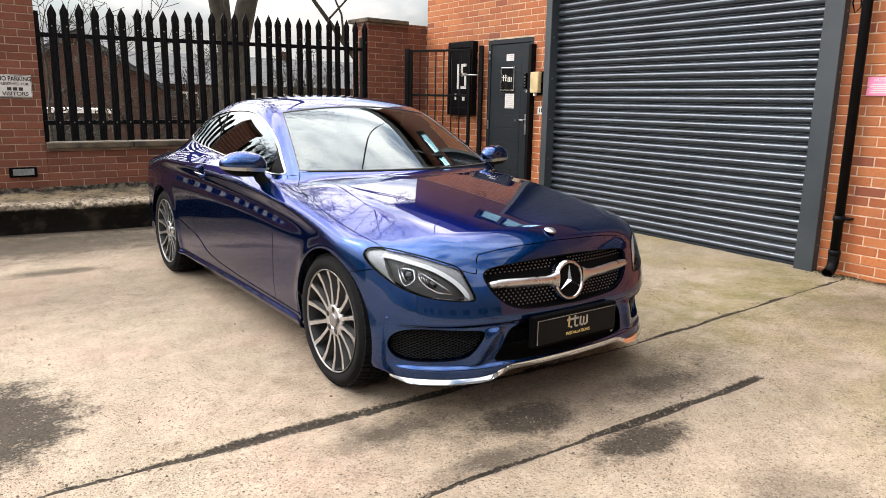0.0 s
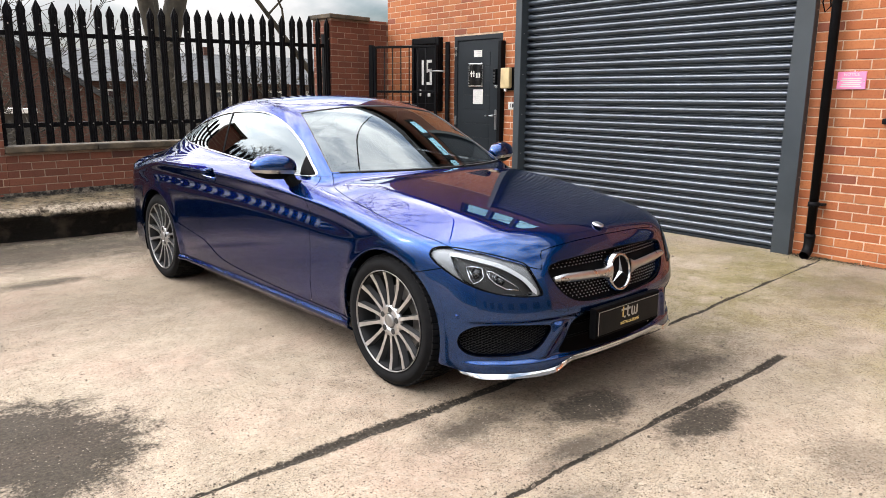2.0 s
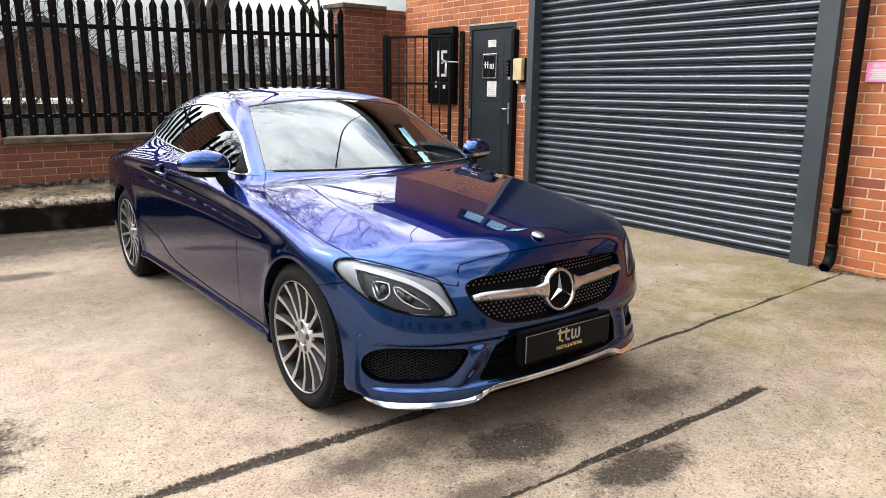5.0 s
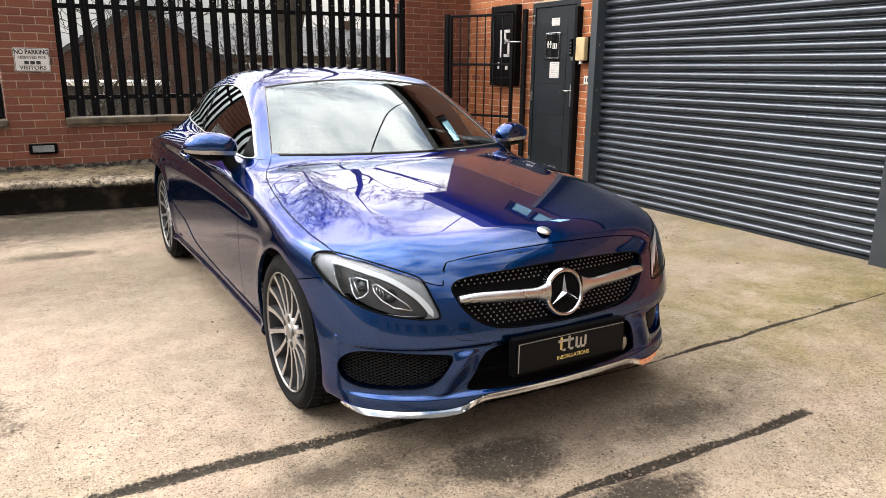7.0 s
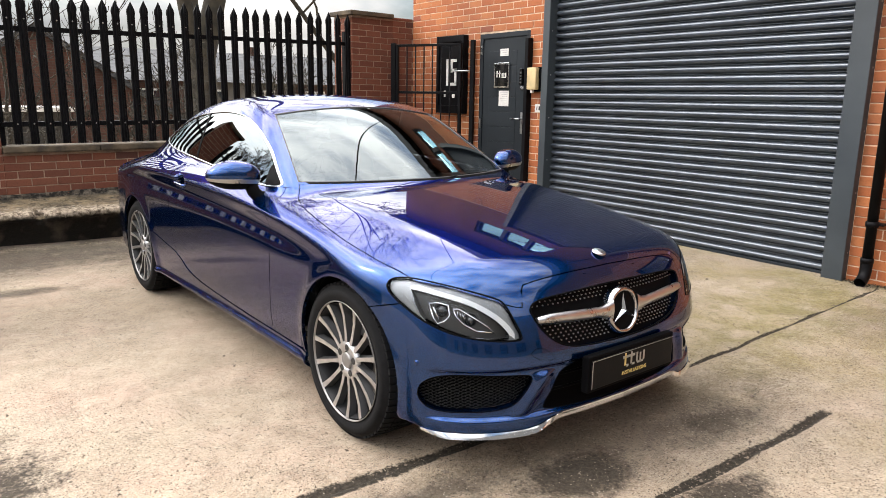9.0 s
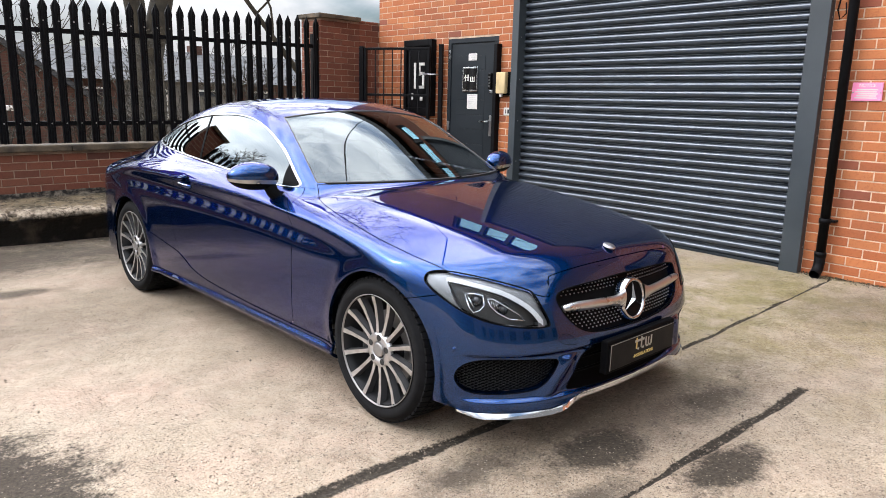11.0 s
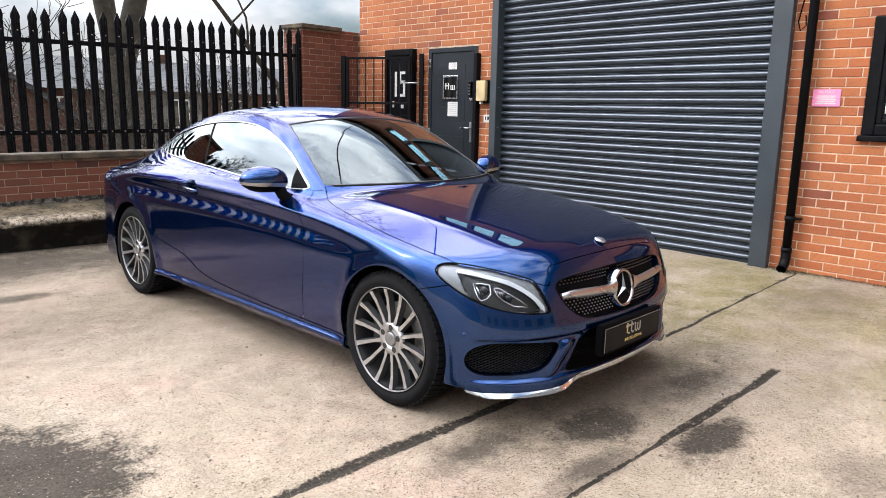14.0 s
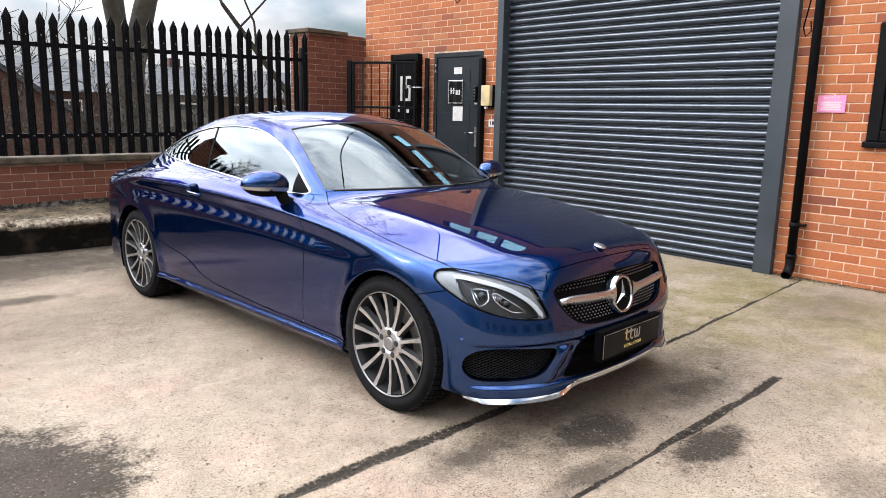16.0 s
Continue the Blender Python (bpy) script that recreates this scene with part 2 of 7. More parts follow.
def concrete_ground():
    """Worn exposed-aggregate concrete: sandy grain, pale and dark chips, oil and damp stains, the car's shade tinted in
    at its nose.
    """
    m = material("weathered_concrete", (0.4, 0.36, 0.3), 0.9, spec=0.2)
    n = Nodes(m)
    p = n.place()
    xyz = n.put("SeparateXYZ", Vector=p)
    x, y = xyz.outputs[0], xyz.outputs[1]
    wob = n.math("MULTIPLY", n.math("SUBTRACT", n.noise(p, 2.2, 5), 0.5), 0.10)
    fine = n.math("MULTIPLY", n.math("SUBTRACT", n.noise(p, 22, 5, 0.7), 0.5), 0.05)
    blot = n.math("ADD", wob, fine)
    big, mid, grit = n.noise(p, 0.7, 6), n.noise(p, 4.5, 8, 0.65), n.noise(p, 60, 4, 0.7)
    col = n.mix(n.span(big, 0.35, 0.68), (0.475, 0.366, 0.262), (0.58, 0.474, 0.366))
    pink = n.math("MULTIPLY", n.span(n.noise(p, 1.4, 5), 0.45, 0.65), n.span(x, 1.0, 2.8, 0.75, 0.35))
    col = n.mix(pink, col, (0.56, 0.385, 0.290))
    gold = n.math("MULTIPLY", n.span(n.noise(p, 1.9, 6, 0.6), 0.40, 0.62), n.span(x, 2.6, 3.8, 0.0, 0.85))
    col = n.mix(gold, col, (0.36, 0.285, 0.13))
    col = n.mix(n.math("MULTIPLY", n.span(mid, 0.44, 0.64), 0.26), col, (0.22, 0.168, 0.115))
    soil = n.math("MULTIPLY", n.span(n.noise(p, 1.1, 9, 0.72), 0.50, 0.60), n.span(n.noise(p, 9.0, 8, 0.75), 0.40, 0.60))
    col = n.mix(n.math("MULTIPLY", soil, 0.22), col, (0.115, 0.085, 0.056))
    scuff = n.span(n.noise(p, 26.0, 6, 0.8), 0.58, 0.68, 0.0, 0.45)
    col = n.mix(scuff, col, (0.085, 0.064, 0.043))
    col = n.mix(n.math("MULTIPLY", n.span(n.noise(p, 11, 6, 0.7), 0.5, 0.72), 0.45), col, (0.50, 0.43, 0.335))

    # sandy grain
    def cells(scale):
        v = n.put("TexVoronoi", Vector=p, Scale=scale)
        return v.outputs["Distance"], n.put("SeparateXYZ", Vector=v.outputs["Color"])

    _, sand = cells(330.0)
    col = n.mix(n.span(sand.outputs[0], 0.0, 0.42, 0.42, 0.0), col, (0.10, 0.073, 0.048))
    col = n.mix(n.span(sand.outputs[1], 0.64, 1.0, 0.0, 0.55), col, (0.62, 0.55, 0.45))

    ragged_edge = n.math("MULTIPLY", n.math("SUBTRACT", n.noise(p, 6.5, 8, 0.75), 0.5), 2.0)
    # coarser, browner ground towards the building's corner of the yard
    coarse = n.math("MULTIPLY", n.span(n.noise(p, 34, 7, 0.8), 0.48, 0.60), n.math("MULTIPLY", n.span(x, 1.3, 2.3), n.span(n.noise(p, 2.6, 6, 0.7), 0.38, 0.60, 0.10, 0.38)))
    col = n.mix(coarse, col, (0.14, 0.105, 0.070))

    def ring(cx, cy, rx, ry, soft):
        dx = n.math("DIVIDE", n.math("SUBTRACT", x, cx), rx)
        dy = n.math("DIVIDE", n.math("SUBTRACT", y, cy), ry)
        d = n.math("SQRT", n.math("ADD", n.math("MULTIPLY", dx, dx), n.math("MULTIPLY", dy, dy)))
        d = n.math("ADD", d, n.math("ADD", n.math("MULTIPLY", blot, 9.0), ragged_edge))
        return n.span(n.math("ADD", d, n.math("MULTIPLY", n.math("SUBTRACT", grit, 0.5), 1.0)), 1.0 - soft, 1.0 + soft, 1.0, 0.0)

    # broad brown damp with the car's soft shadow painted in before it, then the darker oil patches
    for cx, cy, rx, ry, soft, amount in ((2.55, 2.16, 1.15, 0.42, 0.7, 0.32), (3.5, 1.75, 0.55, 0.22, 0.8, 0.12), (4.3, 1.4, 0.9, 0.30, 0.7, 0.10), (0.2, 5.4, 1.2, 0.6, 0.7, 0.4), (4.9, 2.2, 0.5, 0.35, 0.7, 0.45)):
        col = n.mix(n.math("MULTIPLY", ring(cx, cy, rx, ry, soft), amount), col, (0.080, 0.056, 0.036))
    # the wide patch under the nose is stain plus painted contact shade
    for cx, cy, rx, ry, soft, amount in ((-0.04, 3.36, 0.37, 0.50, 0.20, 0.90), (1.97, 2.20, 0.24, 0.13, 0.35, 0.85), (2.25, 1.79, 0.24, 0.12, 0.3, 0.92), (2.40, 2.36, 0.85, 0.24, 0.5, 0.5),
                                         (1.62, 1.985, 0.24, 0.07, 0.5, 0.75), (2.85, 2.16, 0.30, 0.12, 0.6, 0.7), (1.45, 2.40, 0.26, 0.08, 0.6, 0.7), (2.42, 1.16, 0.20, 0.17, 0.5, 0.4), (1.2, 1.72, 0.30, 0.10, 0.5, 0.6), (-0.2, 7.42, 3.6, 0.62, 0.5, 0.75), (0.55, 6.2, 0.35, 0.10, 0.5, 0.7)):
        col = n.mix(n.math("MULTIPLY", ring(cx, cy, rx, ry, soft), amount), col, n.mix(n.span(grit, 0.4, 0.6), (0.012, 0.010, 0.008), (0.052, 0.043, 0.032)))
    moss = n.math("MULTIPLY", ring(4.5, 2.85, 1.2, 0.45, 0.6), n.span(mid, 0.4, 0.62))
    col = n.mix(n.math("MULTIPLY", moss, 0.6), col, (0.22, 0.20, 0.055))
    # dark dirt in the joints between the slabs
    for y0, x0, x1, xa, xb, wa, wb, xc, pale in ((2.640, -9.0, 5.6, 1.3, 2.6, 0.044, 0.012, 0.40, 0.07), (1.922, 0.9, 3.33, 1.8, 2.25, 0.010, 0.026, -2.0, 0.04)):
        d = n.math("ABSOLUTE", n.math("SUBTRACT", n.math("SUBTRACT", y, y0), n.math("MULTIPLY", blot, 0.6)))
        d = n.math("DIVIDE", d, n.math("MINIMUM", n.span(x, xa, xb, wa, wb), n.span(n.math("ADD", x, n.math("MULTIPLY", blot, 2.0)), xc, xc + 0.45, 0.014, 0.05)))
        line = n.span(n.math("ADD", d, n.math("MULTIPLY", n.math("SUBTRACT", grit, 0.5), 1.2)), 0.75, 1.05, 1.0, 0.0)
        line = n.math("MULTIPLY", line, n.span(n.math("ADD", x, fine), x0, x0 + 0.03))
        line = n.math("MULTIPLY", line, n.span(n.math("ADD", x, fine), x1, x1 + 0.02, 1.0, 0.0))
        col = n.mix(n.math("MULTIPLY", line, 0.95), col, n.mix(n.span(grit, 0.45, 0.70), (0.008, 0.007, 0.005), (pale, pale * 0.83, pale * 0.62)))
    # dark gaps between the exposed stones
    d0, _ = cells(190.0)
    gaps = n.math("MULTIPLY", n.span(n.math("ADD", d0, n.math("MULTIPLY", n.math("SUBTRACT", n.noise(p, 45, 5, 0.75), 0.5), 1.1)), 0.52, 0.70), n.span(n.noise(p, 5.0, 6, 0.7), 0.36, 0.62, 0.25, 1.0))
    col = n.mix(n.math("MULTIPLY", gaps, 0.45), col, (0.060, 0.046, 0.032))
    # small ragged pits, thick in some places and few in others
    for size, share, wide in ((62.0, 0.42, 0.24), (105.0, 0.30, 0.30)):
        d3, hole = cells(size)
        ragged = n.math("ADD", d3, n.math("MULTIPLY", n.math("SUBTRACT", n.noise(p, size * 2.2, 3, 0.7), 0.5), 0.45))
        few = n.math("ADD", hole.outputs[0], n.math("MULTIPLY", n.math("SUBTRACT", n.noise(p, 3.0, 5, 0.7), 0.5), 0.9))
        pits = n.math("MULTIPLY", n.span(ragged, wide * 0.5, wide, 0.9, 0.0), n.span(few, share - 0.04, share + 0.04, 1.0, 0.0))
        col = n.mix(pits, col, n.mix(hole.outputs[1], (0.035, 0.027, 0.019), (0.14, 0.108, 0.075)))
    # chips and pits
    d1, chip = cells(120.0)
    here = n.math("MULTIPLY", n.span(d1, 0.25, 0.42, 0.9, 0.0), n.span(chip.outputs[0], 0.70, 0.73))
    col = n.mix(here, col, n.mix(n.span(chip.outputs[1], 0.70, 0.75), (0.055, 0.042, 0.030), (0.36, 0.31, 0.245)))
    d2, pit = cells(38.0)
    here = n.math("MULTIPLY", n.span(d2, 0.10, 0.24, 0.85, 0.0), n.span(pit.outputs[0], 0.66, 0.70))
    col = n.mix(here, col, n.mix(n.span(pit.outputs[1], 0.90, 0.92), (0.040, 0.031, 0.022), (0.34, 0.29, 0.23)))
    n.base(col)
    n.rough(n.span(mid, 0.3, 0.7, 0.78, 0.95))
    h = n.math("ADD", n.math("ADD", n.math("MULTIPLY", grit, 0.4), n.math("MULTIPLY", sand.outputs[1], 0.25)), n.math("ADD", n.math("MULTIPLY", mid, 0.5), n.math("MULTIPLY", n.noise(p, 30, 4), 0.5)))
    n.bump(n.math("SUBTRACT", n.math("SUBTRACT", n.math("SUBTRACT", h, here), n.math("MULTIPLY", scuff, 0.6)), n.math("ADD", n.math("MULTIPLY", gaps, 0.3), n.math("MULTIPLY", pits, 0.8))), 1.0, 0.014)
    return m


CONCRETE = concrete_ground()

# ---- mesh tools ----
def part(name, bm, mat, parent=None, label="", smooth=False, bevel=0.0):
    """Link a bmesh as one mesh object, under parent where one is given."""
    me = bpy.data.meshes.new(name)
    bmesh.ops.recalc_face_normals(bm, faces=bm.faces)
    if bevel:
        edges = [e for e in bm.edges if len(e.link_faces) == 2 and e.calc_face_angle(0) > 0.5]
        bmesh.ops.bevel(bm, geom=edges, offset=bevel, segments=2, affect="EDGES", profile=0.6, clamp_overlap=True)
    for f in bm.faces:
        f.smooth = smooth
    bm.to_mesh(me)
    bm.free()
    me.materials.append(mat)
    ob = new(name, me)
    if parent is not None:
        ob.parent = parent
    if label:
        ob["label"] = label
    return ob


def raw(name, verts, faces, mat, parent=None, label="", smooth=True):
    me = bpy.data.meshes.new(name)
    me.from_pydata([tuple(v) for v in verts], [], [tuple(f) for f in faces])
    me.update()
    if smooth:
        me.polygons.foreach_set("use_smooth", [True] * len(me.polygons))
    me.materials.append(mat)
    ob = new(name, me)
    if parent is not None:
        ob.parent = parent
    if label:
        ob["label"] = label
    return ob


def empty(name, m, label, category, group="", kind=""):
    ob = new(name)
    ob.matrix_world = m
    ob.empty_display_size = 0.1
    return tagged(ob, label, category, group, kind)


def box(bm, x0, x1, y0, y1, z0, z1, m=None):
    vs = [bm.verts.new((x, y, z)) for x in (x0, x1) for y in (y0, y1) for z in (z0, z1)]
    for q in ((0, 1, 3, 2), (4, 6, 7, 5), (0, 4, 5, 1), (2, 3, 7, 6), (0, 2, 6, 4), (1, 5, 7, 3)):
        bm.faces.new([vs[i] for i in q])
    if m is not None:
        for v in vs:
            v.co = m @ v.co
    return vs


def boxed(name, dims, mat, parent=None, label="", bevel=0.004):
    bm = bmesh.new()
    box(bm, *dims)
    return part(name, bm, mat, parent, label, bevel=bevel)


def tube(bm, pts, radii, sides=8, close=True):
    """A round bar through the points."""
    pts = [Vector(p) for p in pts]
    rings, side = [], None
    for i, p in enumerate(pts):
        d = (pts[min(i + 1, len(pts) - 1)] - pts[max(i - 1, 0)]).normalized()
        if side is None:
            side = d.orthogonal().normalized()
        side = (side - d * side.dot(d)).normalized()
        up = d.cross(side)
        r = radii[i] if hasattr(radii, "__len__") else radii
        rings.append([bm.verts.new(p + (side * math.cos(a) + up * math.sin(a)) * r) for a in (2 * math.pi * k / sides for k in range(sides))])
    for a, b in zip(rings, rings[1:]):
        for k in range(sides):
            bm.faces.new((a[k], a[(k + 1) % sides], b[(k + 1) % sides], b[k]))
    if close:
        bm.faces.new(rings[0][::-1])
        bm.faces.new(rings[-1])


def lathe(bm, profile, sides=48, axis="y", m=None):
    """Turn a profile of (radius, height) round an axis."""
    rings = []
    for r, h in profile:
        ring = []
        for k in range(sides):
            a = 2 * math.pi * k / sides
            co = Vector((r * math.cos(a), h, r * math.sin(a))) if axis == "y" else Vector((r * math.cos(a), r * math.sin(a), h))
            ring.append(bm.verts.new(m @ co if m is not None else co))
        rings.append(ring)
    for a, b in zip(rings, rings[1:]):
        for k in range(sides):
            bm.faces.new((a[k], a[(k + 1) % sides], b[(k + 1) % sides], b[k]))


def prism(bm, outline, depth0, depth1, place):
    """A slab of an outline of (a, b); place(a, b, d) gives the point."""
    lo = [bm.verts.new(place(a, b, depth0)) for a, b in outline]
    hi = [bm.verts.new(place(a, b, depth1)) for a, b in outline]
    k = len(outline)
    for i in range(k):
        bm.faces.new((lo[i], lo[(i + 1) % k], hi[(i + 1) % k], hi[i]))
    bm.faces.new(lo[::-1])
    bm.faces.new(hi)


def lettering(name, text, size, m, mat, parent, label, depth=0.002, squeeze=1.0, bold=0.0):
    cu = bpy.data.curves.new(name, "FONT")
    cu.offset = bold
    cu.body, cu.size, cu.extrude, cu.align_x, cu.align_y = text, size, depth, "CENTER", "CENTER"
    tmp = bpy.data.objects.new(name, cu)
    scene.collection.objects.link(tmp)
    me = bpy.data.meshes.new_from_object(tmp.evaluated_get(bpy.context.evaluated_depsgraph_get()))
    bpy.data.objects.remove(tmp)
    me.transform(m @ Matrix.Diagonal((squeeze, 1, 1, 1)))
    me.materials.clear()
    me.materials.append(mat)
    ob = new(name, me)
    ob.parent = parent
    ob["label"] = label
    return ob


def holed(bm, a0, a1, z0, z1, holes, place, thick):
    """A wall slab with rectangular openings, cut into butting blocks; place(a, d, z)."""
    cuts_a = sorted({a0, a1, *(h[0] for h in holes), *(h[1] for h in holes)})
    cuts_z = sorted({z0, z1, *(h[2] for h in holes), *(h[3] for h in holes)})
    cuts_a, cuts_z = [c for c in cuts_a if a0 <= c <= a1], [c for c in cuts_z if z0 <= c <= z1]
    na, nz = len(cuts_a) - 1, len(cuts_z) - 1
    solid = [[not any(h[0] < (cuts_a[i] + cuts_a[i + 1]) / 2 < h[1] and h[2] < (cuts_z[j] + cuts_z[j + 1]) / 2 < h[3] for h in holes) for j in range(nz)] for i in range(na)]
    seen = {}

    def vert(i, d, j):
        key = (i, d, j)
        if key not in seen:
            seen[key] = bm.verts.new(place(cuts_a[i], d, cuts_z[j]))
        return seen[key]

    def is_solid(i, j):
        return 0 <= i < na and 0 <= j < nz and solid[i][j]

    for i in range(na):
        for j in range(nz):
            if not solid[i][j]:
                continue
            for d in (0.0, thick):
                bm.faces.new([vert(i, d, j), vert(i + 1, d, j), vert(i + 1, d, j + 1), vert(i, d, j + 1)])
            for di, dj, e in ((-1, 0, ((i, j), (i, j + 1))), (1, 0, ((i + 1, j), (i + 1, j + 1))), (0, -1, ((i, j), (i + 1, j))), (0, 1, ((i, j + 1), (i + 1, j + 1)))):
                if not is_solid(i + di, j + dj):
                    (p, q), (r, s) = e
                    bm.faces.new([vert(p, 0.0, q), vert(r, 0.0, s), vert(r, thick, s), vert(p, thick, q)])


BRICK_L, BRICK_H = 0.225, 0.075


def brickwork(parent, a0, a1, z0, z1, holes, place, mat, near, seed=1, loose="brick_facing"):
    """Bricks in stretcher bond on a face; place(a, d, z) with d out of the wall. The first 300 that near() picks are parts, the rest one mesh."""
    rnd = random.Random(seed)
    meshes, verts, faces, single = {}, [], [], 0
    row = 0
    z = z0
    while z < z1 - 0.02:
        top = min(z + BRICK_H - 0.0085, z1)
        a = a0 - (BRICK_L / 2 if row % 2 else 0)
        while a < a1 - 0.01:
            spans = [(max(a, a0), min(a + BRICK_L - 0.0085, a1))]
            for h in holes:
                if h[2] < top - 0.012 and h[3] > z + 0.012:
                    cut = []
                    for s, e in spans:
                        if e <= h[0] or s >= h[1]:
                            cut.append((s, e))
                        else:
                            if s < h[0]:
                                cut.append((s, h[0]))
                            if e > h[1]:
                                cut.append((h[1], e))
                    spans = cut
            for s, e in spans:
                if e - s < 0.025:
                    continue
                d = rnd.uniform(0.003, 0.0055)
                w, hgt = e - s, top - z
                if near((s + e) / 2, z) and single < 300:
                    key = (round(w, 3), round(hgt, 3), rnd.randrange(2))
                    if key not in meshes:
                        c = 0.004
                        j = [rnd.uniform(-0.0015, 0.0015) for _ in range(4)]
                        vs = [(0, -0.01, 0), (w, -0.01, 0), (w, -0.01, hgt), (0, -0.01, hgt), (0, 0.005, j[0]), (w, 0.005, j[1]), (w, 0.005, hgt + j[2]), (0, 0.005, hgt + j[3]), (c, 0.009, c), (w - c, 0.009, c), (w - c, 0.009, hgt - c), (c, 0.009, hgt - c)]
                        fs = [(0, 1, 5, 4), (1, 2, 6, 5), (2, 3, 7, 6), (3, 0, 4, 7), (4, 5, 9, 8), (5, 6, 10, 9), (6, 7, 11, 10), (7, 4, 8, 11), (8, 9, 10, 11)]
                        me = bpy.data.meshes.new("brick")
                        o = place(0, 0, 0)
                        ax, ay, az = place(1, 0, 0) - o, place(0, 1, 0) - o, place(0, 0, 1) - o
                        flip = ax.cross(ay).dot(az) > 0
                        me.from_pydata([tuple(ax * p + ay * q + az * r) for p, q, r in vs], [], [f[::-1] if flip else f for f in fs])
                        me.materials.append(mat)
                        meshes[key] = me
                    ob = new("brick", meshes[key])
                    ob.parent = parent
                    ob.location = place(s, d - 0.009, z)
                    single += 1
                else:
                    k = len(verts)
                    c = 0.004
                    for p, q, r in ((s, -0.01, z), (e, -0.01, z), (e, -0.01, top), (s, -0.01, top), (s, d - 0.004, z), (e, d - 0.004, z), (e, d - 0.004, top), (s, d - 0.004, top), (s + c, d, z + c), (e - c, d, z + c), (e - c, d, top - c), (s + c, d, top - c)):
                        verts.append(tuple(place(p, q, r)))
                    faces += [[k + i for i in f] for f in ((0, 1, 5, 4), (1, 2, 6, 5), (2, 3, 7, 6), (3, 0, 4, 7), (4, 5, 9, 8), (5, 6, 10, 9), (6, 7, 11, 10), (7, 4, 8, 11), (8, 9, 10, 11))]
            a += BRICK_L
        z += BRICK_H
        row += 1
    if verts:
        ob = raw(loose, verts, faces, mat, parent, smooth=False)
        ob["kind"] = "stuff"
        bm = bmesh.new()
        bm.from_mesh(ob.data)
        bmesh.ops.recalc_face_normals(bm, faces=bm.faces)
        bm.to_mesh(ob.data)
        bm.free()

# ---- ground: one sheet, level in the yard, rising to the building, falling away behind the fence ----
def ground_z(x, y):
    z = 0.0375 * max(0.0, min(x, 5.9) - 3.2)
    if y > 9.2:
        z -= 3.0 * min(1.0, (y - 9.2) / 9.0) ** 1.2
    return z


def joint_depth(x, y):
    """How deep the open joints between the slabs lie."""
    d = 0.0
    for y0, x0, x1 in ((2.640, -9.0, 5.6), (1.922, 0.9, 3.33)):
        if x0 < x < x1:
            off = (y - y0 - 0.03 * (noise.noise(Vector((x * 2.2, y0, 0))))) / 0.02
            d = max(d, math.exp(-off * off * off * off))
    return d


def build_ground():
    far = [-400, -120, -40, -15, -7, -4]
    xs = far + [-3 + 0.25 * i for i in range(12)] + [0.0 + 0.05 * i for i in range(120)] + [6.0, 7, 9, 12, 16, 24, 40, 120, 400]
    ys = far + [-3 + 0.25 * i for i in range(14)] + [0.5 + 0.05 * i for i in range(22)] + [1.6 + 0.02 * i for i in range(70)] + [3.0 + 0.1 * i for i in range(50)] + [8.0, 8.5, 9.2, 10, 11, 12, 14, 16, 18, 21, 26, 40, 120, 400]
    verts = []
    for y in ys:
        for x in xs:
            z = ground_z(x, y)
            if -3 < x < 6 and -1 < y < 8:
                z += 0.006 * noise.noise(Vector((x * 0.9, y * 0.9, 0))) + 0.002 * noise.noise(Vector((x * 6, y * 6, 3))) - 0.012 * joint_depth(x, y)
            verts.append((x, y, z))
    k = len(xs)
    faces = [(j * k + i, j * k + i + 1, (j + 1) * k + i + 1, (j + 1) * k + i) for j in range(len(ys) - 1) for i in range(k - 1)]
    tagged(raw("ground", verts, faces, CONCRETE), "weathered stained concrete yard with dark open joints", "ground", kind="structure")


build_ground()


def build_grit():
    """Loose stones and crumbs on the concrete."""
    rnd = random.Random(5)
    verts, faces = [], []
    for i in range(1500):
        x, y = rnd.uniform(-1.6, 5.4), rnd.uniform(0.9, 7.6)
        if i < 300:
            y = 2.640 + rnd.gauss(0, 0.03)
        elif i < 420:
            x, y = rnd.uniform(0.95, 3.2), 1.922 + rnd.gauss(0, 0.03)
        r = rnd.choice((0.0035, 0.004, 0.005, 0.007)) * rnd.uniform(0.7, 1.3)
        if i > 1488:
            r = 0.015
        z = ground_z(x, y) + r * 0.3
        k = len(verts)
        pts = [(1, 0, 0), (0, 1, 0), (-1, 0, 0), (0, -1, 0), (0, 0, 0.8), (0, 0, -0.8)]
        t = rnd.uniform(0, 6.28)
        for a, b, c in pts:
            s = r * rnd.uniform(0.7, 1.3)
            verts.append((x + s * (a * math.cos(t) - b * math.sin(t)), y + s * (a * math.sin(t) + b * math.cos(t)), z + s * c))
        faces += [tuple(k + j for j in f) for f in ((0, 1, 4), (1, 2, 4), (2, 3, 4), (3, 0, 4), (1, 0, 5), (2, 1, 5), (3, 2, 5), (0, 3, 5))]
    tagged(raw("grit", verts, faces, plain("gravel_crumbs", (0.13, 0.10, 0.075), 0.9, vary=0.5, scale=40), smooth=False), "loose dark grit and crumbs on the concrete", "grit", kind="stuff")


build_grit()

# ---- the unit's building: brick wall along y with door, roller shutter and window ----
WALL_X = 5.68
ROOF_Z = 4.62
DOOR, SHUTTER, PANE = (6.45, 7.31, 0.0, 2.14), (3.05, 6.12, 0.0, 3.45), (0.9, 2.305, 1.26, 2.16)
UPPER = [(4.89, 6.81, 3.62, 4.12)]


def on_wall(a, d, z):
    return Vector((WALL_X - d, a, z))


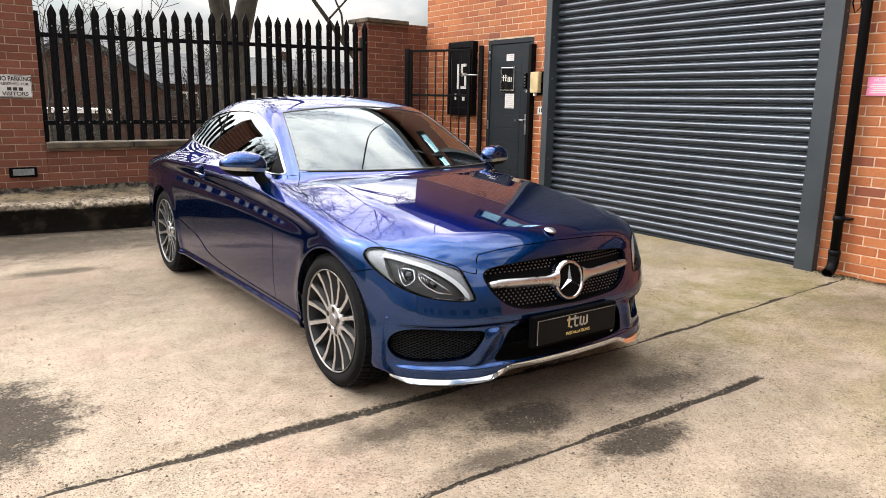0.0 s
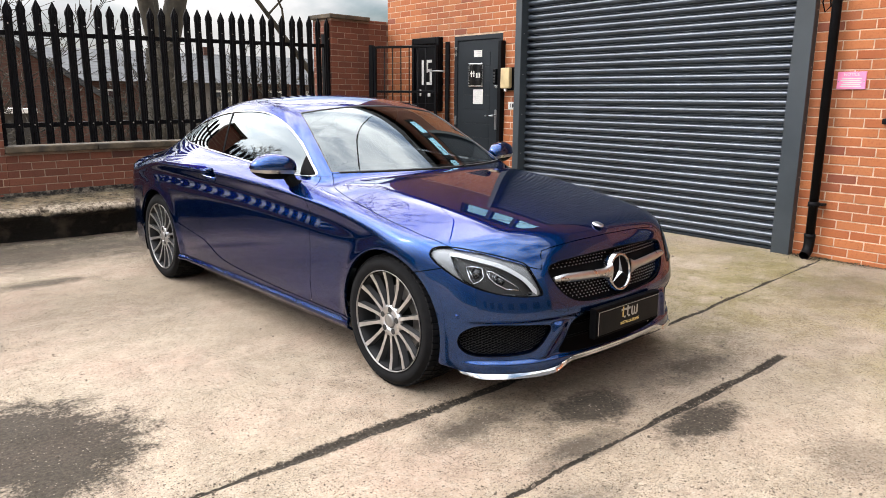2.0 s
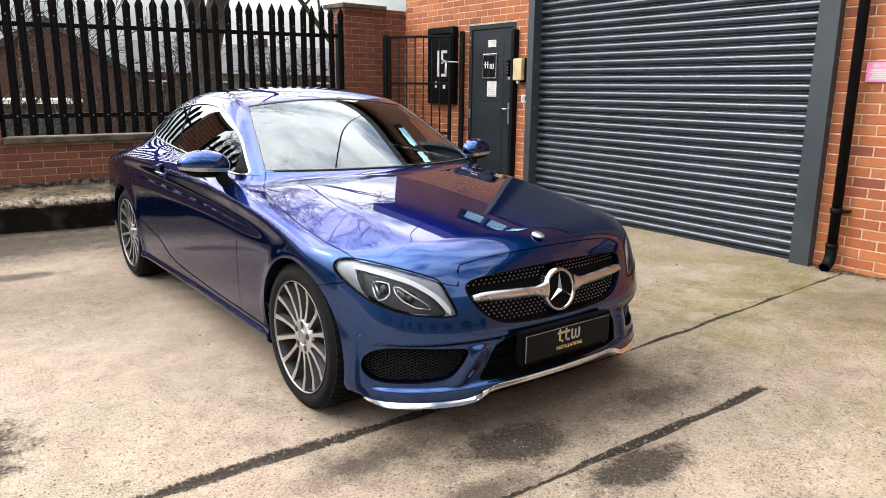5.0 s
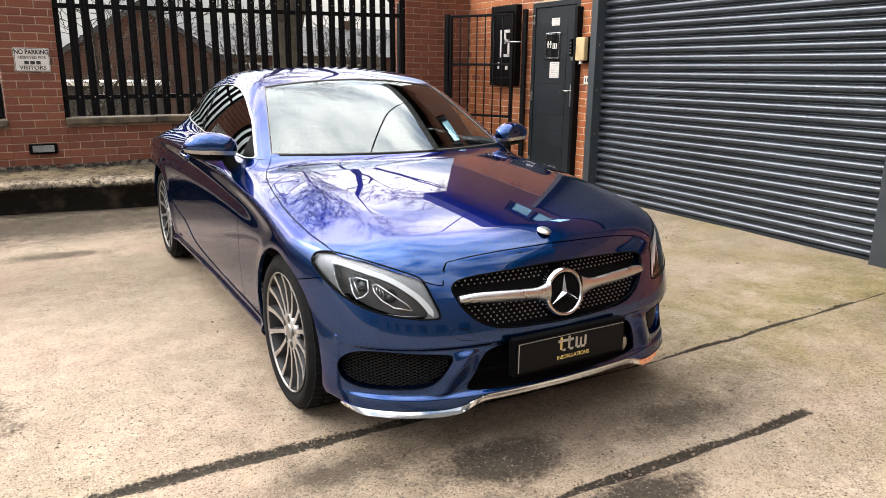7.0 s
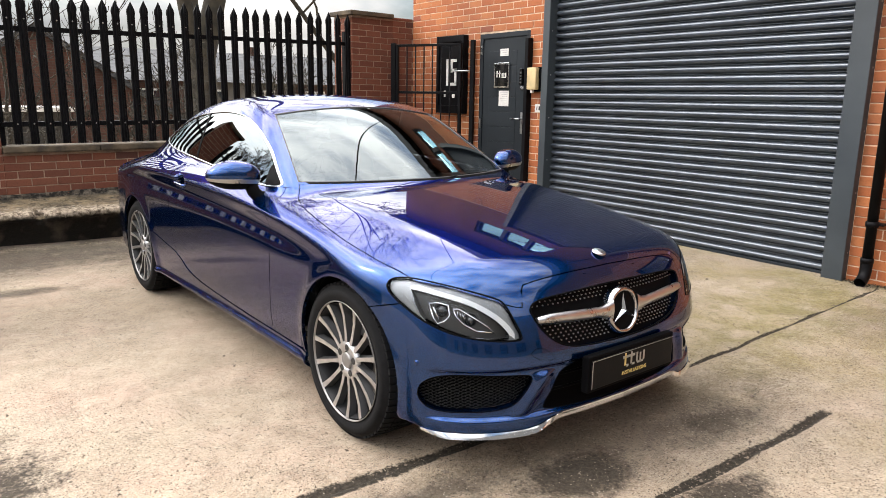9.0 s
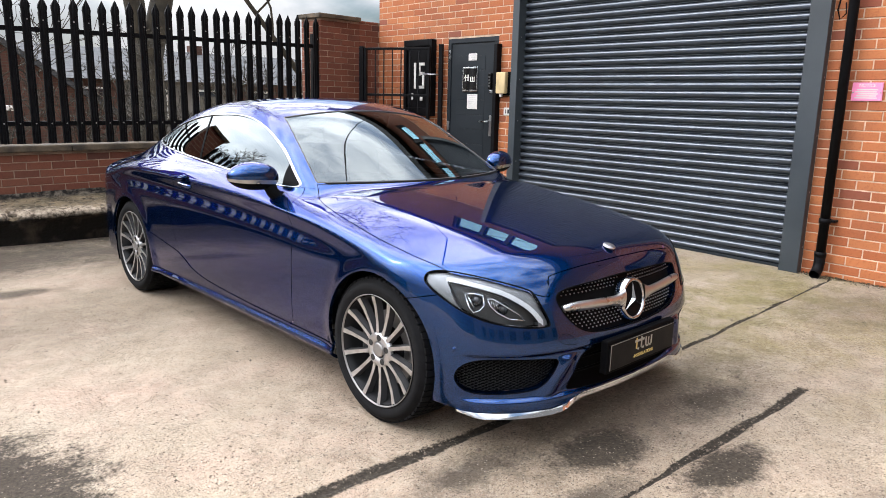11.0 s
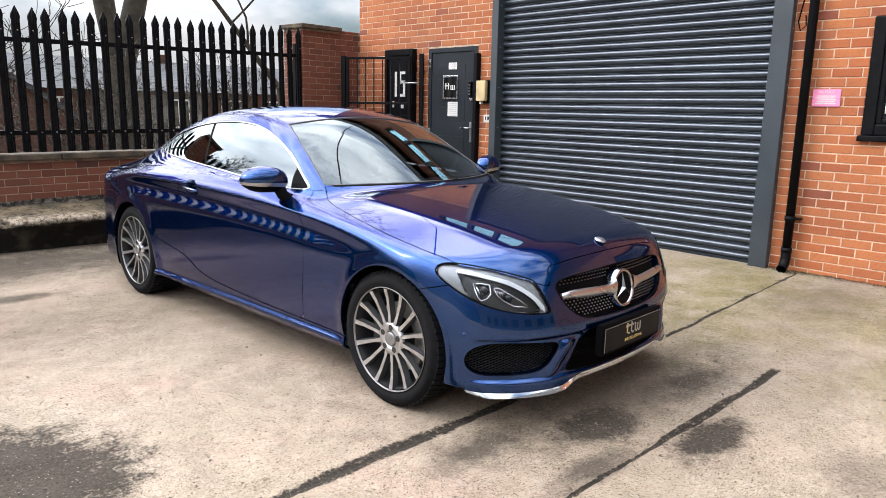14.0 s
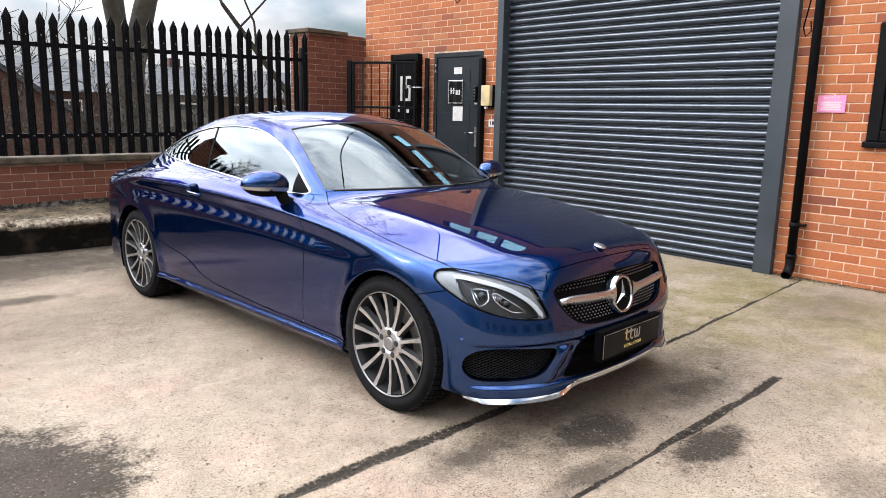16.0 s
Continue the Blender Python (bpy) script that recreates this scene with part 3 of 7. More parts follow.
def build_building():
    bm = bmesh.new()
    holed(bm, -8.0, 8.72, -0.1, 3.0, [DOOR, SHUTTER, PANE], lambda a, d, z: Vector((WALL_X + d, a, z)), 0.30)
    wall = tagged(part("wall_east", bm, MORTAR), "orange-red brick wall of the industrial unit", "wall", kind="structure")
    bm = bmesh.new()
    holed(bm, -8.0, 8.72, 3.0, ROOF_Z, [SHUTTER] + UPPER, lambda a, d, z: Vector((WALL_X - 0.008 + d, a, z)), 0.30)
    part("upper_wall", bm, BRICK_FAR, wall)
    boxed("fascia", (WALL_X - 0.32, WALL_X + 0.35, -8.0, 8.98, ROOF_Z, ROOF_Z + 0.34), GREY_COAT, wall)
    boxed("gable_end", (WALL_X + 0.30, WALL_X + 9.0, 8.42, 8.72, -0.5, ROOF_Z), BRICK_FAR, wall)
    boxed("roof_deck", (WALL_X + 0.30, WALL_X + 9.0, -8.0, 8.42, ROOF_Z - 0.3, ROOF_Z - 0.1), SLATE, wall)
    boxed("inner_wall", (WALL_X + 3.0, WALL_X + 3.1, -8.0, 8.42, 0.0, ROOF_Z - 0.3), TRIM_DARK, wall)
    for i, (a0, a1, z0, z1) in enumerate(UPPER):
        win = empty("window_%d" % (i + 2), Matrix.Translation((WALL_X, (a0 + a1) / 2, z0)), "dark-framed upper window strip mirroring the sky", "window", kind="structure")
        h = (a1 - a0) / 2
        top = z1 - z0
        for n, d in (("window_frame", (0.03, 0.11, -h, h, 0.0, 0.05)), ("window_frame", (0.03, 0.11, -h, h, top - 0.05, top)), ("window_frame", (0.03, 0.11, -h, -h + 0.05, 0.05, top - 0.05)), ("window_frame", (0.03, 0.11, h - 0.05, h, 0.05, top - 0.05))):
            boxed(n, d, GREY_COAT, win)
        wide = (2 * h - 0.10) / 3
        for k in range(3):
            y0 = -h + 0.05 + wide * k
            if k:
                boxed("mullion", (0.03, 0.11, y0 - 0.05, y0 + 0.05, 0.05, top - 0.05), GREY_COAT, win)
            boxed("pane", (0.075, 0.085, y0 + (0.05 if k else 0), y0 + wide - (0.05 if k < 2 else 0), 0.05, top - 0.05), TINTED_PANE, win, bevel=0)
    return wall


EAST = build_building()


def build_south():
    """Plain unit that closes the yard on its south side."""
    bays = [(-15.0 + 3.6 * k, -13.2 + 3.6 * k, 1.1, 2.9) for k in range(9)]
    bm = bmesh.new()
    holed(bm, -20.0, 20.0, -0.1, 6.2, bays, lambda a, d, z: Vector((a, -13.0 - d, z)), 0.3)
    wall = tagged(part("wall_south", bm, plain("grey_render", (0.10, 0.10, 0.10), 0.9, vary=0.2, scale=0.7)), "plain dark grey wall across the yard", "wall", kind="structure")
    boxed("parapet_coping", (-20.0, 20.0, -13.35, -12.95, 6.2, 6.27), GREY_COAT, wall)
    boxed("backing", (-20.0, 20.0, -13.7, -13.6, -0.1, 6.2), TRIM_DARK, wall)
    for a0, a1, z0, z1 in bays:
        boxed("pane", (a0, a1, -13.2, -13.18, z0, z1), HOUSE_GLASS, wall, bevel=0)


build_south()


GUIDE_GREY = plain("grey_guide_paint", (0.032, 0.040, 0.046), 0.4, vary=0.12, scale=3)


def build_shutter():
    root = empty("roller_shutter", Matrix.Translation((WALL_X, 4.6, 0.055)), "closed dark grey steel roller shutter in a grey frame", "shutter")
    y0, y1, top = 3.05 - 4.6, 6.12 - 4.6, 3.40
    pitch = 0.0765
    n = int(top / pitch)
    for i in range(1, n):
        z = 0.06 + (i - 1) * pitch
        # each lath: a rounded belly above a narrow recessed hook
        prof = [(0.080, 0.0), (0.078, 0.0035), (0.040, 0.0055), (0.033, 0.010), (0.029, 0.018), (0.0265, 0.028), (0.027, 0.036), (0.031, 0.043), (0.038, 0.049), (0.050, 0.0535), (0.078, 0.056), (0.080, 0.0600), (0.056, 0.0615), (0.050, 0.0640), (0.052, 0.0668), (0.060, 0.0685), (0.080, 0.0700), (0.080, 0.0765)]
        verts = [(d, y, z + h) for y in (y0 - 0.004, y1 + 0.001) for d, h in prof]
        k = len(prof)
        ob = raw("shutter_lath", verts, [(j, j + 1, k + j + 1, k + j) for j in range(k - 1)], SHUTTER_GREY, root)
    bm = bmesh.new()
    box(bm, 0.02, 0.06, y0 - 0.01, y1 + 0.01, 0.0, 0.06)
    part("bottom_rail", bm, GREY_COAT, root, bevel=0.006)
    for a, b in ((y0 - 0.155, y0), (y1 - 0.028, y1 + 0.066)):
        g = boxed("guide_rail", (-0.075, 0.088, a, b, 0.0, top), GUIDE_GREY, root, bevel=0.005)
        for z in np.arange(0.25, 3.2, 0.45):
            bm = bmesh.new()
            lathe(bm, [(0.0, 0.003), (0.006, 0.003), (0.008, 0.0)], 8, "y", Matrix.Translation((-0.028, a, float(z))) @ Matrix.Rotation(math.pi, 4, "Z"))
            part("bolt", bm, STEEL, g)
    boxed("shutter_lining", (0.085, 0.095, y0, y1, 0.0, top), BLACK_PLASTIC, root)


build_shutter()


def build_door():
    a0, a1, z0, z1 = DOOR
    root = empty("door_1", Matrix.Translation((WALL_X, (a0 + a1) / 2, 0.05)), "dark grey closed entrance door with panelled face", "door", kind="structure")
    h = (a1 - a0) / 2
    top = z1 - 0.05
    # frame
    boxed("door_frame", (0.0, 0.09, -h, -h + 0.055, 0, top), GREY_COAT, root)
    boxed("door_frame", (0.0, 0.09, h - 0.055, h, 0, top), GREY_COAT, root)
    boxed("door_frame", (0.0, 0.09, -h + 0.055, h - 0.055, top - 0.055, top), GREY_COAT, root)
    boxed("threshold", (-0.03, 0.12, -h, h, -0.02, 0.02), STEEL, root)
    leaf = boxed("door_leaf", (0.012, 0.06, -h + 0.058, h - 0.058, 0.02, top - 0.058), GREY_COAT, root)
    # horizontal boards of the panelled field
    zs = np.linspace(0.16, top - 0.20, 11)
    for a, b in zip(zs, zs[1:]):
        boxed("board", (0.008, 0.02, -h + 0.22, h - 0.17, a + 0.004, b - 0.004), GREY_COAT, leaf, bevel=0.003)
    for z in (0.25, 1.0, 1.85):
        boxed("hinge", (-0.012, 0.012, h - 0.05, h - 0.025, z, z + 0.11), SATIN, leaf)
    # lever handle on a long plate
    plate = boxed("handle_plate", (-0.002, 0.012, -h + 0.085, -h + 0.12, 0.96, 1.20), SATIN, leaf)
    bm = bmesh.new()
    tube(bm, [(0.0, -h + 0.10, 1.13), (-0.05, -h + 0.10, 1.13), (-0.055, -h + 0.125, 1.13), (-0.055, -h + 0.23, 1.125)], 0.010, 10)
    part("door_handle", bm, SATIN, plate, "satin lever handle", smooth=True)
    lock = boxed("key_pad", (-0.025, 0.012, -h + 0.09, -h + 0.135, 1.50, 1.68), GLOSS_BLACK, leaf)
    for i in range(4):
        boxed("key", (-0.028, -0.025, -h + 0.10, -h + 0.125, 1.52 + 0.035 * i, 1.54 + 0.035 * i), ALLOY_DARK, lock)
    boxed("lock_plate", (-0.004, 0.012, -h + 0.085, -h + 0.135, 1.455, 1.485), SATIN, leaf)
    # name plate with its mark, notices and letter slot
    sign = boxed("name_plate", (-0.010, 0.010, -h + 0.325, -h + 0.585, 1.47, 1.755), CHROME, leaf, "chrome-framed black name plate")
    boxed("face", (-0.013, -0.010, -h + 0.345, -h + 0.565, 1.49, 1.735), GLOSS_BLACK, sign, bevel=0)
    for y, hh in ((0.525, 0.075), (0.480, 0.075)):
        boxed("mark", (-0.016, -0.013, -h + y - 0.008, -h + y + 0.008, 1.59, 1.59 + hh), WHITE, sign, bevel=0)
    for y in (0.435, 0.405, 0.375):
        boxed("mark", (-0.016, -0.013, -h + y - 0.007, -h + y + 0.007, 1.59, 1.64), WHITE, sign, bevel=0)
    boxed("mark", (-0.016, -0.013, -h + 0.368, -h + 0.442, 1.583, 1.592), WHITE, sign, bevel=0)
    boxed("mark", (-0.016, -0.013, -h + 0.465, -h + 0.545, 1.628, 1.640), WHITE, sign, bevel=0)
    for y0, y1, za, zb, n in ((0.36, 0.50, 1.83, 1.91, 3), (0.335, 0.505, 1.265, 1.44, 7)):
        sh = boxed("paper_notice", (0.004, 0.008, -h + y0, -h + y1, za, zb), WHITE, leaf, "white paper notice", bevel=0)
        for k in range(n):
            zz = zb - 0.02 - k * (zb - za - 0.03) / max(1, n - 1)
            boxed("print_line", (0.002, 0.004, -h + y0 + 0.02, -h + y1 - 0.02 - 0.02 * (k % 3), zz, zz + 0.004), PRINT_GREY, sh, bevel=0)
    boxed("jamb_cover", (-0.075, 0.0, -h - 0.045, -h + 0.006, 0, top - 0.09), BLACK_PAINT, root)
    boxed("letter_slot", (-0.008, 0.012, -h + 0.30, -h + 0.56, 0.20, 0.28), SATIN, leaf)


build_door()


def build_window():
    a0, a1, z0, z1 = PANE
    root = empty("window_1", Matrix.Translation((WALL_X, (a0 + a1) / 2, z0)), "black framed ground-floor window with sill", "window", kind="structure")
    h, t = (a1 - a0) / 2, z1 - z0
    for d in ((-0.01, 0.07, -h, -h + 0.09, 0, t), (-0.01, 0.07, h - 0.09, h, 0, t), (-0.01, 0.07, -h + 0.09, h - 0.09, 0, 0.09), (-0.01, 0.07, -h + 0.09, h - 0.09, t - 0.09, t)):
        boxed("window_frame", d, BLACK_PAINT, root, bevel=0.012)
    for d in ((0.0, 0.05, -h + 0.09, -h + 0.13, 0.09, t - 0.09), (0.0, 0.05, h - 0.13, h - 0.09, 0.09, t - 0.09), (0.0, 0.05, -h + 0.13, h - 0.13, 0.09, 0.13)):
        boxed("window_bead", d, BLACK_PAINT, root, bevel=0.01)
    boxed("window_sill", (-0.05, 0.08, -h - 0.015, h + 0.015, -0.045, 0.0), BLACK_PAINT, root, bevel=0.008)
    boxed("pane", (0.03, 0.04, -h + 0.13, h - 0.13, 0.13, t - 0.09), HOUSE_GLASS, root, bevel=0)
    boxed("sticker", (0.024, 0.029, h - 0.24, h - 0.14, 0.17, 0.25), WHITE, root, "white window sticker", bevel=0)


build_window()


def build_wall_fittings():
    # sign cabinet with the unit's number as plain bars
    root = empty("sign_panel", Matrix.Translation((WALL_X - 0.008, 7.805, 1.21)), "black framed wall sign with white numerals", "sign")
    boxed("backing", (-0.05, 0.02, -0.275, 0.275, 0, 0.94), BLACK_PAINT, root, bevel=0.012)
    for d in ((-0.075, -0.05, -0.275, -0.225, 0, 0.94), (-0.075, -0.05, 0.225, 0.275, 0, 0.94), (-0.075, -0.05, -0.225, 0.225, 0, 0.10), (-0.075, -0.05, -0.225, 0.225, 0.86, 0.94)):
        boxed("frame", d, BLACK_PAINT, root, bevel=0.008)
    for d in ((0.045, 0.085, 0.34, 0.66), (-0.12, 0.0, 0.625, 0.66), (-0.04, 0.0, 0.50, 0.63), (-0.12, -0.08, 0.36, 0.54), (-0.12, 0.0, 0.51, 0.545), (-0.12, 0.0, 0.34, 0.375), (0.10, 0.13, 0.20, 0.28), (-0.09, -0.04, 0.19, 0.26)):
        boxed("numeral_bar", (-0.056, -0.050, *d), WHITE, root, bevel=0)
    root = empty("entry_box", Matrix.Translation((WALL_X - 0.008, 6.315, 1.50)), "cream plastic entry box on a black back plate", "intercom")
    boxed("back_plate", (-0.03, 0.02, -0.095, 0.075, -0.02, 0.24), BLACK_PLASTIC, root)
    boxed("cover", (-0.085, -0.03, -0.062, 0.078, 0.0, 0.235), CREAM, root, bevel=0.012)
    boxed("cable_gland", (-0.07, -0.04, 0.0, 0.03, -0.035, 0.0), WHITE, root)
    root = empty("number_tile", Matrix.Translation((WALL_X - 0.008, 6.27, 1.26)), "small white number tile on the brick", "sign")
    boxed("tile", (-0.008, 0.012, -0.055, 0.055, 0, 0.085), WHITE, root, bevel=0.003)
    for d in ((0.015, 0.027, 0.02, 0.065), (-0.03, -0.005, 0.02, 0.065)):
        boxed("numeral_bar", (-0.010, -0.008, *d), INK, root, bevel=0)
    root = empty("notice_plate", Matrix.Translation((WALL_X - 0.008, 2.585, 1.48)), "pink plastic notice plate screwed to the brick", "sign")
    boxed("plate", (-0.008, 0.012, -0.105, 0.105, 0, 0.135), PINK, root, bevel=0.003)
    lettering("heading", "NOTICE", 0.032, Matrix.Translation((-0.009, 0, 0.113)) @ Euler((radians(90), 0, radians(-90))).to_matrix().to_4x4(), WHITE, root, "white printed heading", 0.0015)
    for k in range(5):
        boxed("print_line", (-0.0105, -0.008, -0.075 + 0.008 * (k % 2), 0.08 - 0.01 * (k % 3), 0.018 + 0.015 * k, 0.026 + 0.015 * k), WHITE, root, bevel=0)
    for y in (-0.095, 0.095):
        boxed("screw", (-0.011, -0.008, y - 0.005, y + 0.005, 0.055, 0.065), STEEL, root, bevel=0)
    # downpipe
    root = empty("downpipe", Matrix.Translation((WALL_X - 0.075, 2.735, 0.09)), "black plastic rainwater downpipe on the brick wall", "pipe")
    bm = bmesh.new()
    tube(bm, [(0, 0, 0.16), (0, 0, 5.0)], 0.036, 16)
    part("pipe", bm, BLACK_PAINT, root, smooth=True)
    bm = bmesh.new()
    tube(bm, [(0, 0, 0.20), (0, 0, 0.12), (-0.012, 0, 0.075), (-0.045, 0, 0.045), (-0.075, 0, 0.03)], 0.041, 16, close=False)
    part("shoe", bm, BLACK_PAINT, root, smooth=True)
    for z in (0.19, 0.46, 2.3, 4.2):
        bm = bmesh.new()
        lathe(bm, [(0.036, z - 0.02), (0.044, z - 0.018), (0.044, z + 0.018), (0.036, z + 0.02)], 16, "z")
        clip = part("collar", bm, BLACK_PAINT, root, smooth=True)
        if z > 0.3:
            boxed("bracket", (0.0, 0.078, -0.075, 0.0, z - 0.008, z + 0.008), BLACK_PAINT, root)
    # loose black cables
    for pts, nm in (([(5.62, 2.80, 3.3), (5.63, 2.82, 2.35), (5.62, 2.85, 2.15), (5.63, 2.83, 2.08), (5.63, 2.79, 2.12), (5.63, 2.80, 2.2)], "hanging_cable"), ([(5.64, 6.95, 2.95), (5.63, 6.93, 2.78), (5.62, 6.86, 2.70), (5.62, 6.79, 2.75), (5.63, 6.77, 2.95)], "cable_loop")):
        bm = bmesh.new()
        tube(bm, pts, 0.006, 6)
        tagged(part(nm, bm, BLACK_PLASTIC, smooth=True), "loose black cable on the brick wall", "cable")


build_wall_fittings()

# ---- boundary wall, palisade fence, kerb and gate ----
FENCE = Matrix.Translation((0.40, 8.36, 0.0)) @ Matrix.Rotation(math.atan(0.079), 4, "Z")


def on_fence(a, d, z):
    return FENCE @ Vector((a, -d, z))


def build_boundary():
    for nm, a0, a1, z0, z1, th in (("wall_north", 0.39, 4.36, 0.30, 0.820, 0.22), ("wall_north_far", -16.0, -0.10, 0.30, 0.820, 0.22)):
        bm = bmesh.new()
        holed(bm, a0, a1, z0 - 0.4, z1, [], lambda a, d, z: on_fence(a, -d, z), th)
        w = tagged(part(nm, bm, MORTAR_DARK), "low dark red brick boundary wall", "wall", kind="structure")
        brickwork(w, a0 + 0.002, a1, z0 + 0.055, z1, [], on_fence, CLAY_DARK, lambda a, z: True if nm == "wall_north" else a > -1.2, 11)
        a = a0
        rnd = random.Random(3)
        while a < a1 - 0.05:
            b = min(a + 0.86, a1)
            bm = bmesh.new()
            box(bm, a + 0.004, b - 0.004, -0.05 - rnd.uniform(0, 0.012), 0.26, z1 + 0.004, z1 + 0.066 + rnd.uniform(-0.005, 0.005), FENCE)
            part("coping_stone", bm, STONE, w, bevel=0.012)
            a = b
    for nm, a0, a1, top, d in (("brick_pier", -0.10, 0.39, 2.44, 0.0), ("brick_pillar", 4.34, 4.98, 2.400, 0.0)):
        bm = bmesh.new()
        holed(bm, a0, a1, -0.1, top, [], lambda a, dd, z: on_fence(a, 0.005 - dd, z), 0.40)
        w = tagged(part(nm, bm, MORTAR_DARK), "dark red brick gate pillar with stone cap" if nm == "brick_pillar" else "dark red brick fence pier with a sign", "pillar", kind="structure")
        brickwork(w, a0, a1, 0.355, top, [], lambda a, dd, z: on_fence(a, 0.005 + dd, z), CLAY_DARK, lambda a, z: True, 17)
        brickwork(w, 0.0, 0.4, 0.355, top, [], lambda a, dd, z, e=a0: on_fence(e - dd, 0.005 - a, z), CLAY_DARK, lambda a, z: False, 18, "return_bricks")
        bm = bmesh.new()
        box(bm, a0 - 0.05, a1 - 0.01, -0.06, 0.44, top, top + 0.055, FENCE)
        part("cap_stone", bm, STONE, w, bevel=0.012)
    bm = bmesh.new()
    holed(bm, 4.98, 5.34, -0.1, 2.42, [], lambda a, dd, z: on_fence(a, 0.003 - dd, z), 0.30)
    w = tagged(part("wall_return", bm, MORTAR_DARK), "dark red brick wall between pillar and building", "wall", kind="structure")
    brickwork(w, 4.98, 5.34, 0.06, 2.42, [], lambda a, dd, z: on_fence(a, 0.003 + dd, z), CLAY_DARK, lambda a, z: True, 19)
    # light fitting let into the pier's foot
    root = empty("bulkhead_light", FENCE @ Matrix.Translation((0.165, 0.0, 0.545)), "small black bulkhead light with glass face in the brick", "light")
    boxed("housing", (-0.125, 0.125, -0.035, 0.01, 0, 0.10), BLACK_PLASTIC, root, bevel=0.012)
    boxed("glass_face", (-0.095, 0.095, -0.043, -0.034, 0.02, 0.085), plain("frosted_glass", (0.16, 0.17, 0.17), 0.25), root)
    # parking sign
    root = empty("parking_sign", FENCE @ Matrix.Translation((0.165, -0.012, 1.34)), "white and black parking sign screwed to the pier", "sign")
    boxed("plate", (-0.15, 0.15, -0.008, 0.0, 0, 0.22), WHITE, root, bevel=0.003)
    for d in ((-0.146, 0.146, 0.212, 0.216), (-0.146, 0.146, 0.004, 0.008), (-0.146, -0.142, 0.008, 0.212), (0.142, 0.146, 0.008, 0.212)):
        boxed("border", (d[0], d[1], -0.0095, -0.008, d[2], d[3]), INK, root, bevel=0)
    up = Euler((radians(90), 0, 0)).to_matrix().to_4x4()
    for text, size, z, sq, fat in (("NO PARKING", 0.060, 0.180, 0.80, 0.0018), ("RESERVED FOR", 0.036, 0.130, 1.0, 0.0006), ("VISITORS", 0.052, 0.034, 1.08, 0.0010)):
        lettering("sign_text", text, size, Matrix.Translation((0, -0.009, z)) @ up, INK, root, "black printed words", 0.001, sq, fat)
    for x in (-0.05, 0.0, 0.05):
        boxed("word_bar", (x - 0.019, x + 0.019, -0.0095, -0.008, 0.066, 0.098), INK, root, bevel=0)


build_boundary()


def pale_mesh():
    """A W-section palisade pale with a split spear point."""
    prof = [(-0.039, 0.010), (-0.035, -0.002), (-0.018, -0.002), (-0.010, -0.016), (0.010, -0.016), (0.018, -0.002), (0.035, -0.002), (0.039, 0.010)]
    rows = [(0.0, 1.0), (1.27, 1.0), (1.30, 1.14), (1.33, 1.0), (1.365, 0.55), (1.405, 0.06)]
    verts = [(x * s, y * min(1, s + 0.1), z) for z, s in rows for x, y in prof]
    verts += [(x * s, y * min(1, s + 0.1) + 0.004, z) for z, s in rows for x, y in prof]
    k, r = len(prof), len(rows)
    faces = []
    for j in range(r - 1):
        for i in range(k - 1):
            a = j * k + i
            faces.append((a, a + 1, a + k + 1, a + k))
            b = a + k * r
            faces.append((b, b + k, b + k + 1, b + 1))
    for j in range(r - 1):
        for i in (0, k - 1):
            a = j * k + i
            faces.append((a, a + k, a + k + k * r, a + k * r))
    me = bpy.data.meshes.new("pale")
    me.from_pydata(verts, [], faces)
    me.materials.append(BLACK_PAINT)
    return me


def bolt_mesh():
    """A small domed zinc bolt head on the face of a pale."""
    bm = bmesh.new()
    lathe(bm, [(0.0075, 0.0), (0.0065, 0.003), (0.0001, 0.0045)], 8, "z", Matrix.Rotation(radians(90), 4, "X"))
    me = bpy.data.meshes.new("bolt")
    bm.to_mesh(me)
    bm.free()
    me.materials.append(STEEL)
    return me


PALE = pale_mesh()
BOLT = bolt_mesh()


def build_fence(name, a0, a1):
    root = empty(name, FENCE @ Matrix.Translation((a0, 0.06, 0.0)), "black painted steel palisade fence on the low wall", "fence", "palisade fence bays")
    n = int((a1 - a0 - 0.08) / 0.1394)
    rnd = random.Random(8)
    tilt = 0.021 if a0 > 0 else 0.0
    for i in range(n + 1):
        a = 0.128 + 0.1394 * i
        ob = new("pale", PALE)
        ob.parent = root
        tall = 1.372 + 1.6 * tilt * a + rnd.uniform(-0.012, 0.012)
        ob.matrix_local = pose(a, -0.03, 0.90, 0, rnd.uniform(-0.6, 0.6), rnd.uniform(-3, 3)) @ Matrix.Diagonal((1, 1, tall / 1.405, 1))
    for i in range(n + 1):
        for z, k in ((2.055, tilt), (1.092, tilt * 0.25)):
            bolt = new("bolt", BOLT)
            bolt.parent = root
            bolt.matrix_local = pose(0.128 + 0.1394 * i, -0.047, z + k * 0.1394 * i)
    for z, k in ((1.966, tilt), (1.090, tilt * 0.25)):
        bm = bmesh.new()
        for d in ((-0.012, -0.006, -0.035, 0.03), (-0.006, 0.045, 0.024, 0.03)):
            box(bm, 0, a1 - a0, d[0], d[1], z + d[2] * 0.7, z + d[3] * 0.7, Matrix.Rotation(-math.atan(k), 4, "Y"))
        part("rail", bm, BLACK_PAINT, root)
    for a in (0.0, a1 - a0 - 0.03):
        boxed("post", (a - 0.02, a + 0.03, 0.03, 0.09, 0.89, 2.2), BLACK_PAINT, root)


build_fence("palisade_fence", 0.42, 4.34)
build_fence("palisade_fence", -15.9, -0.13)


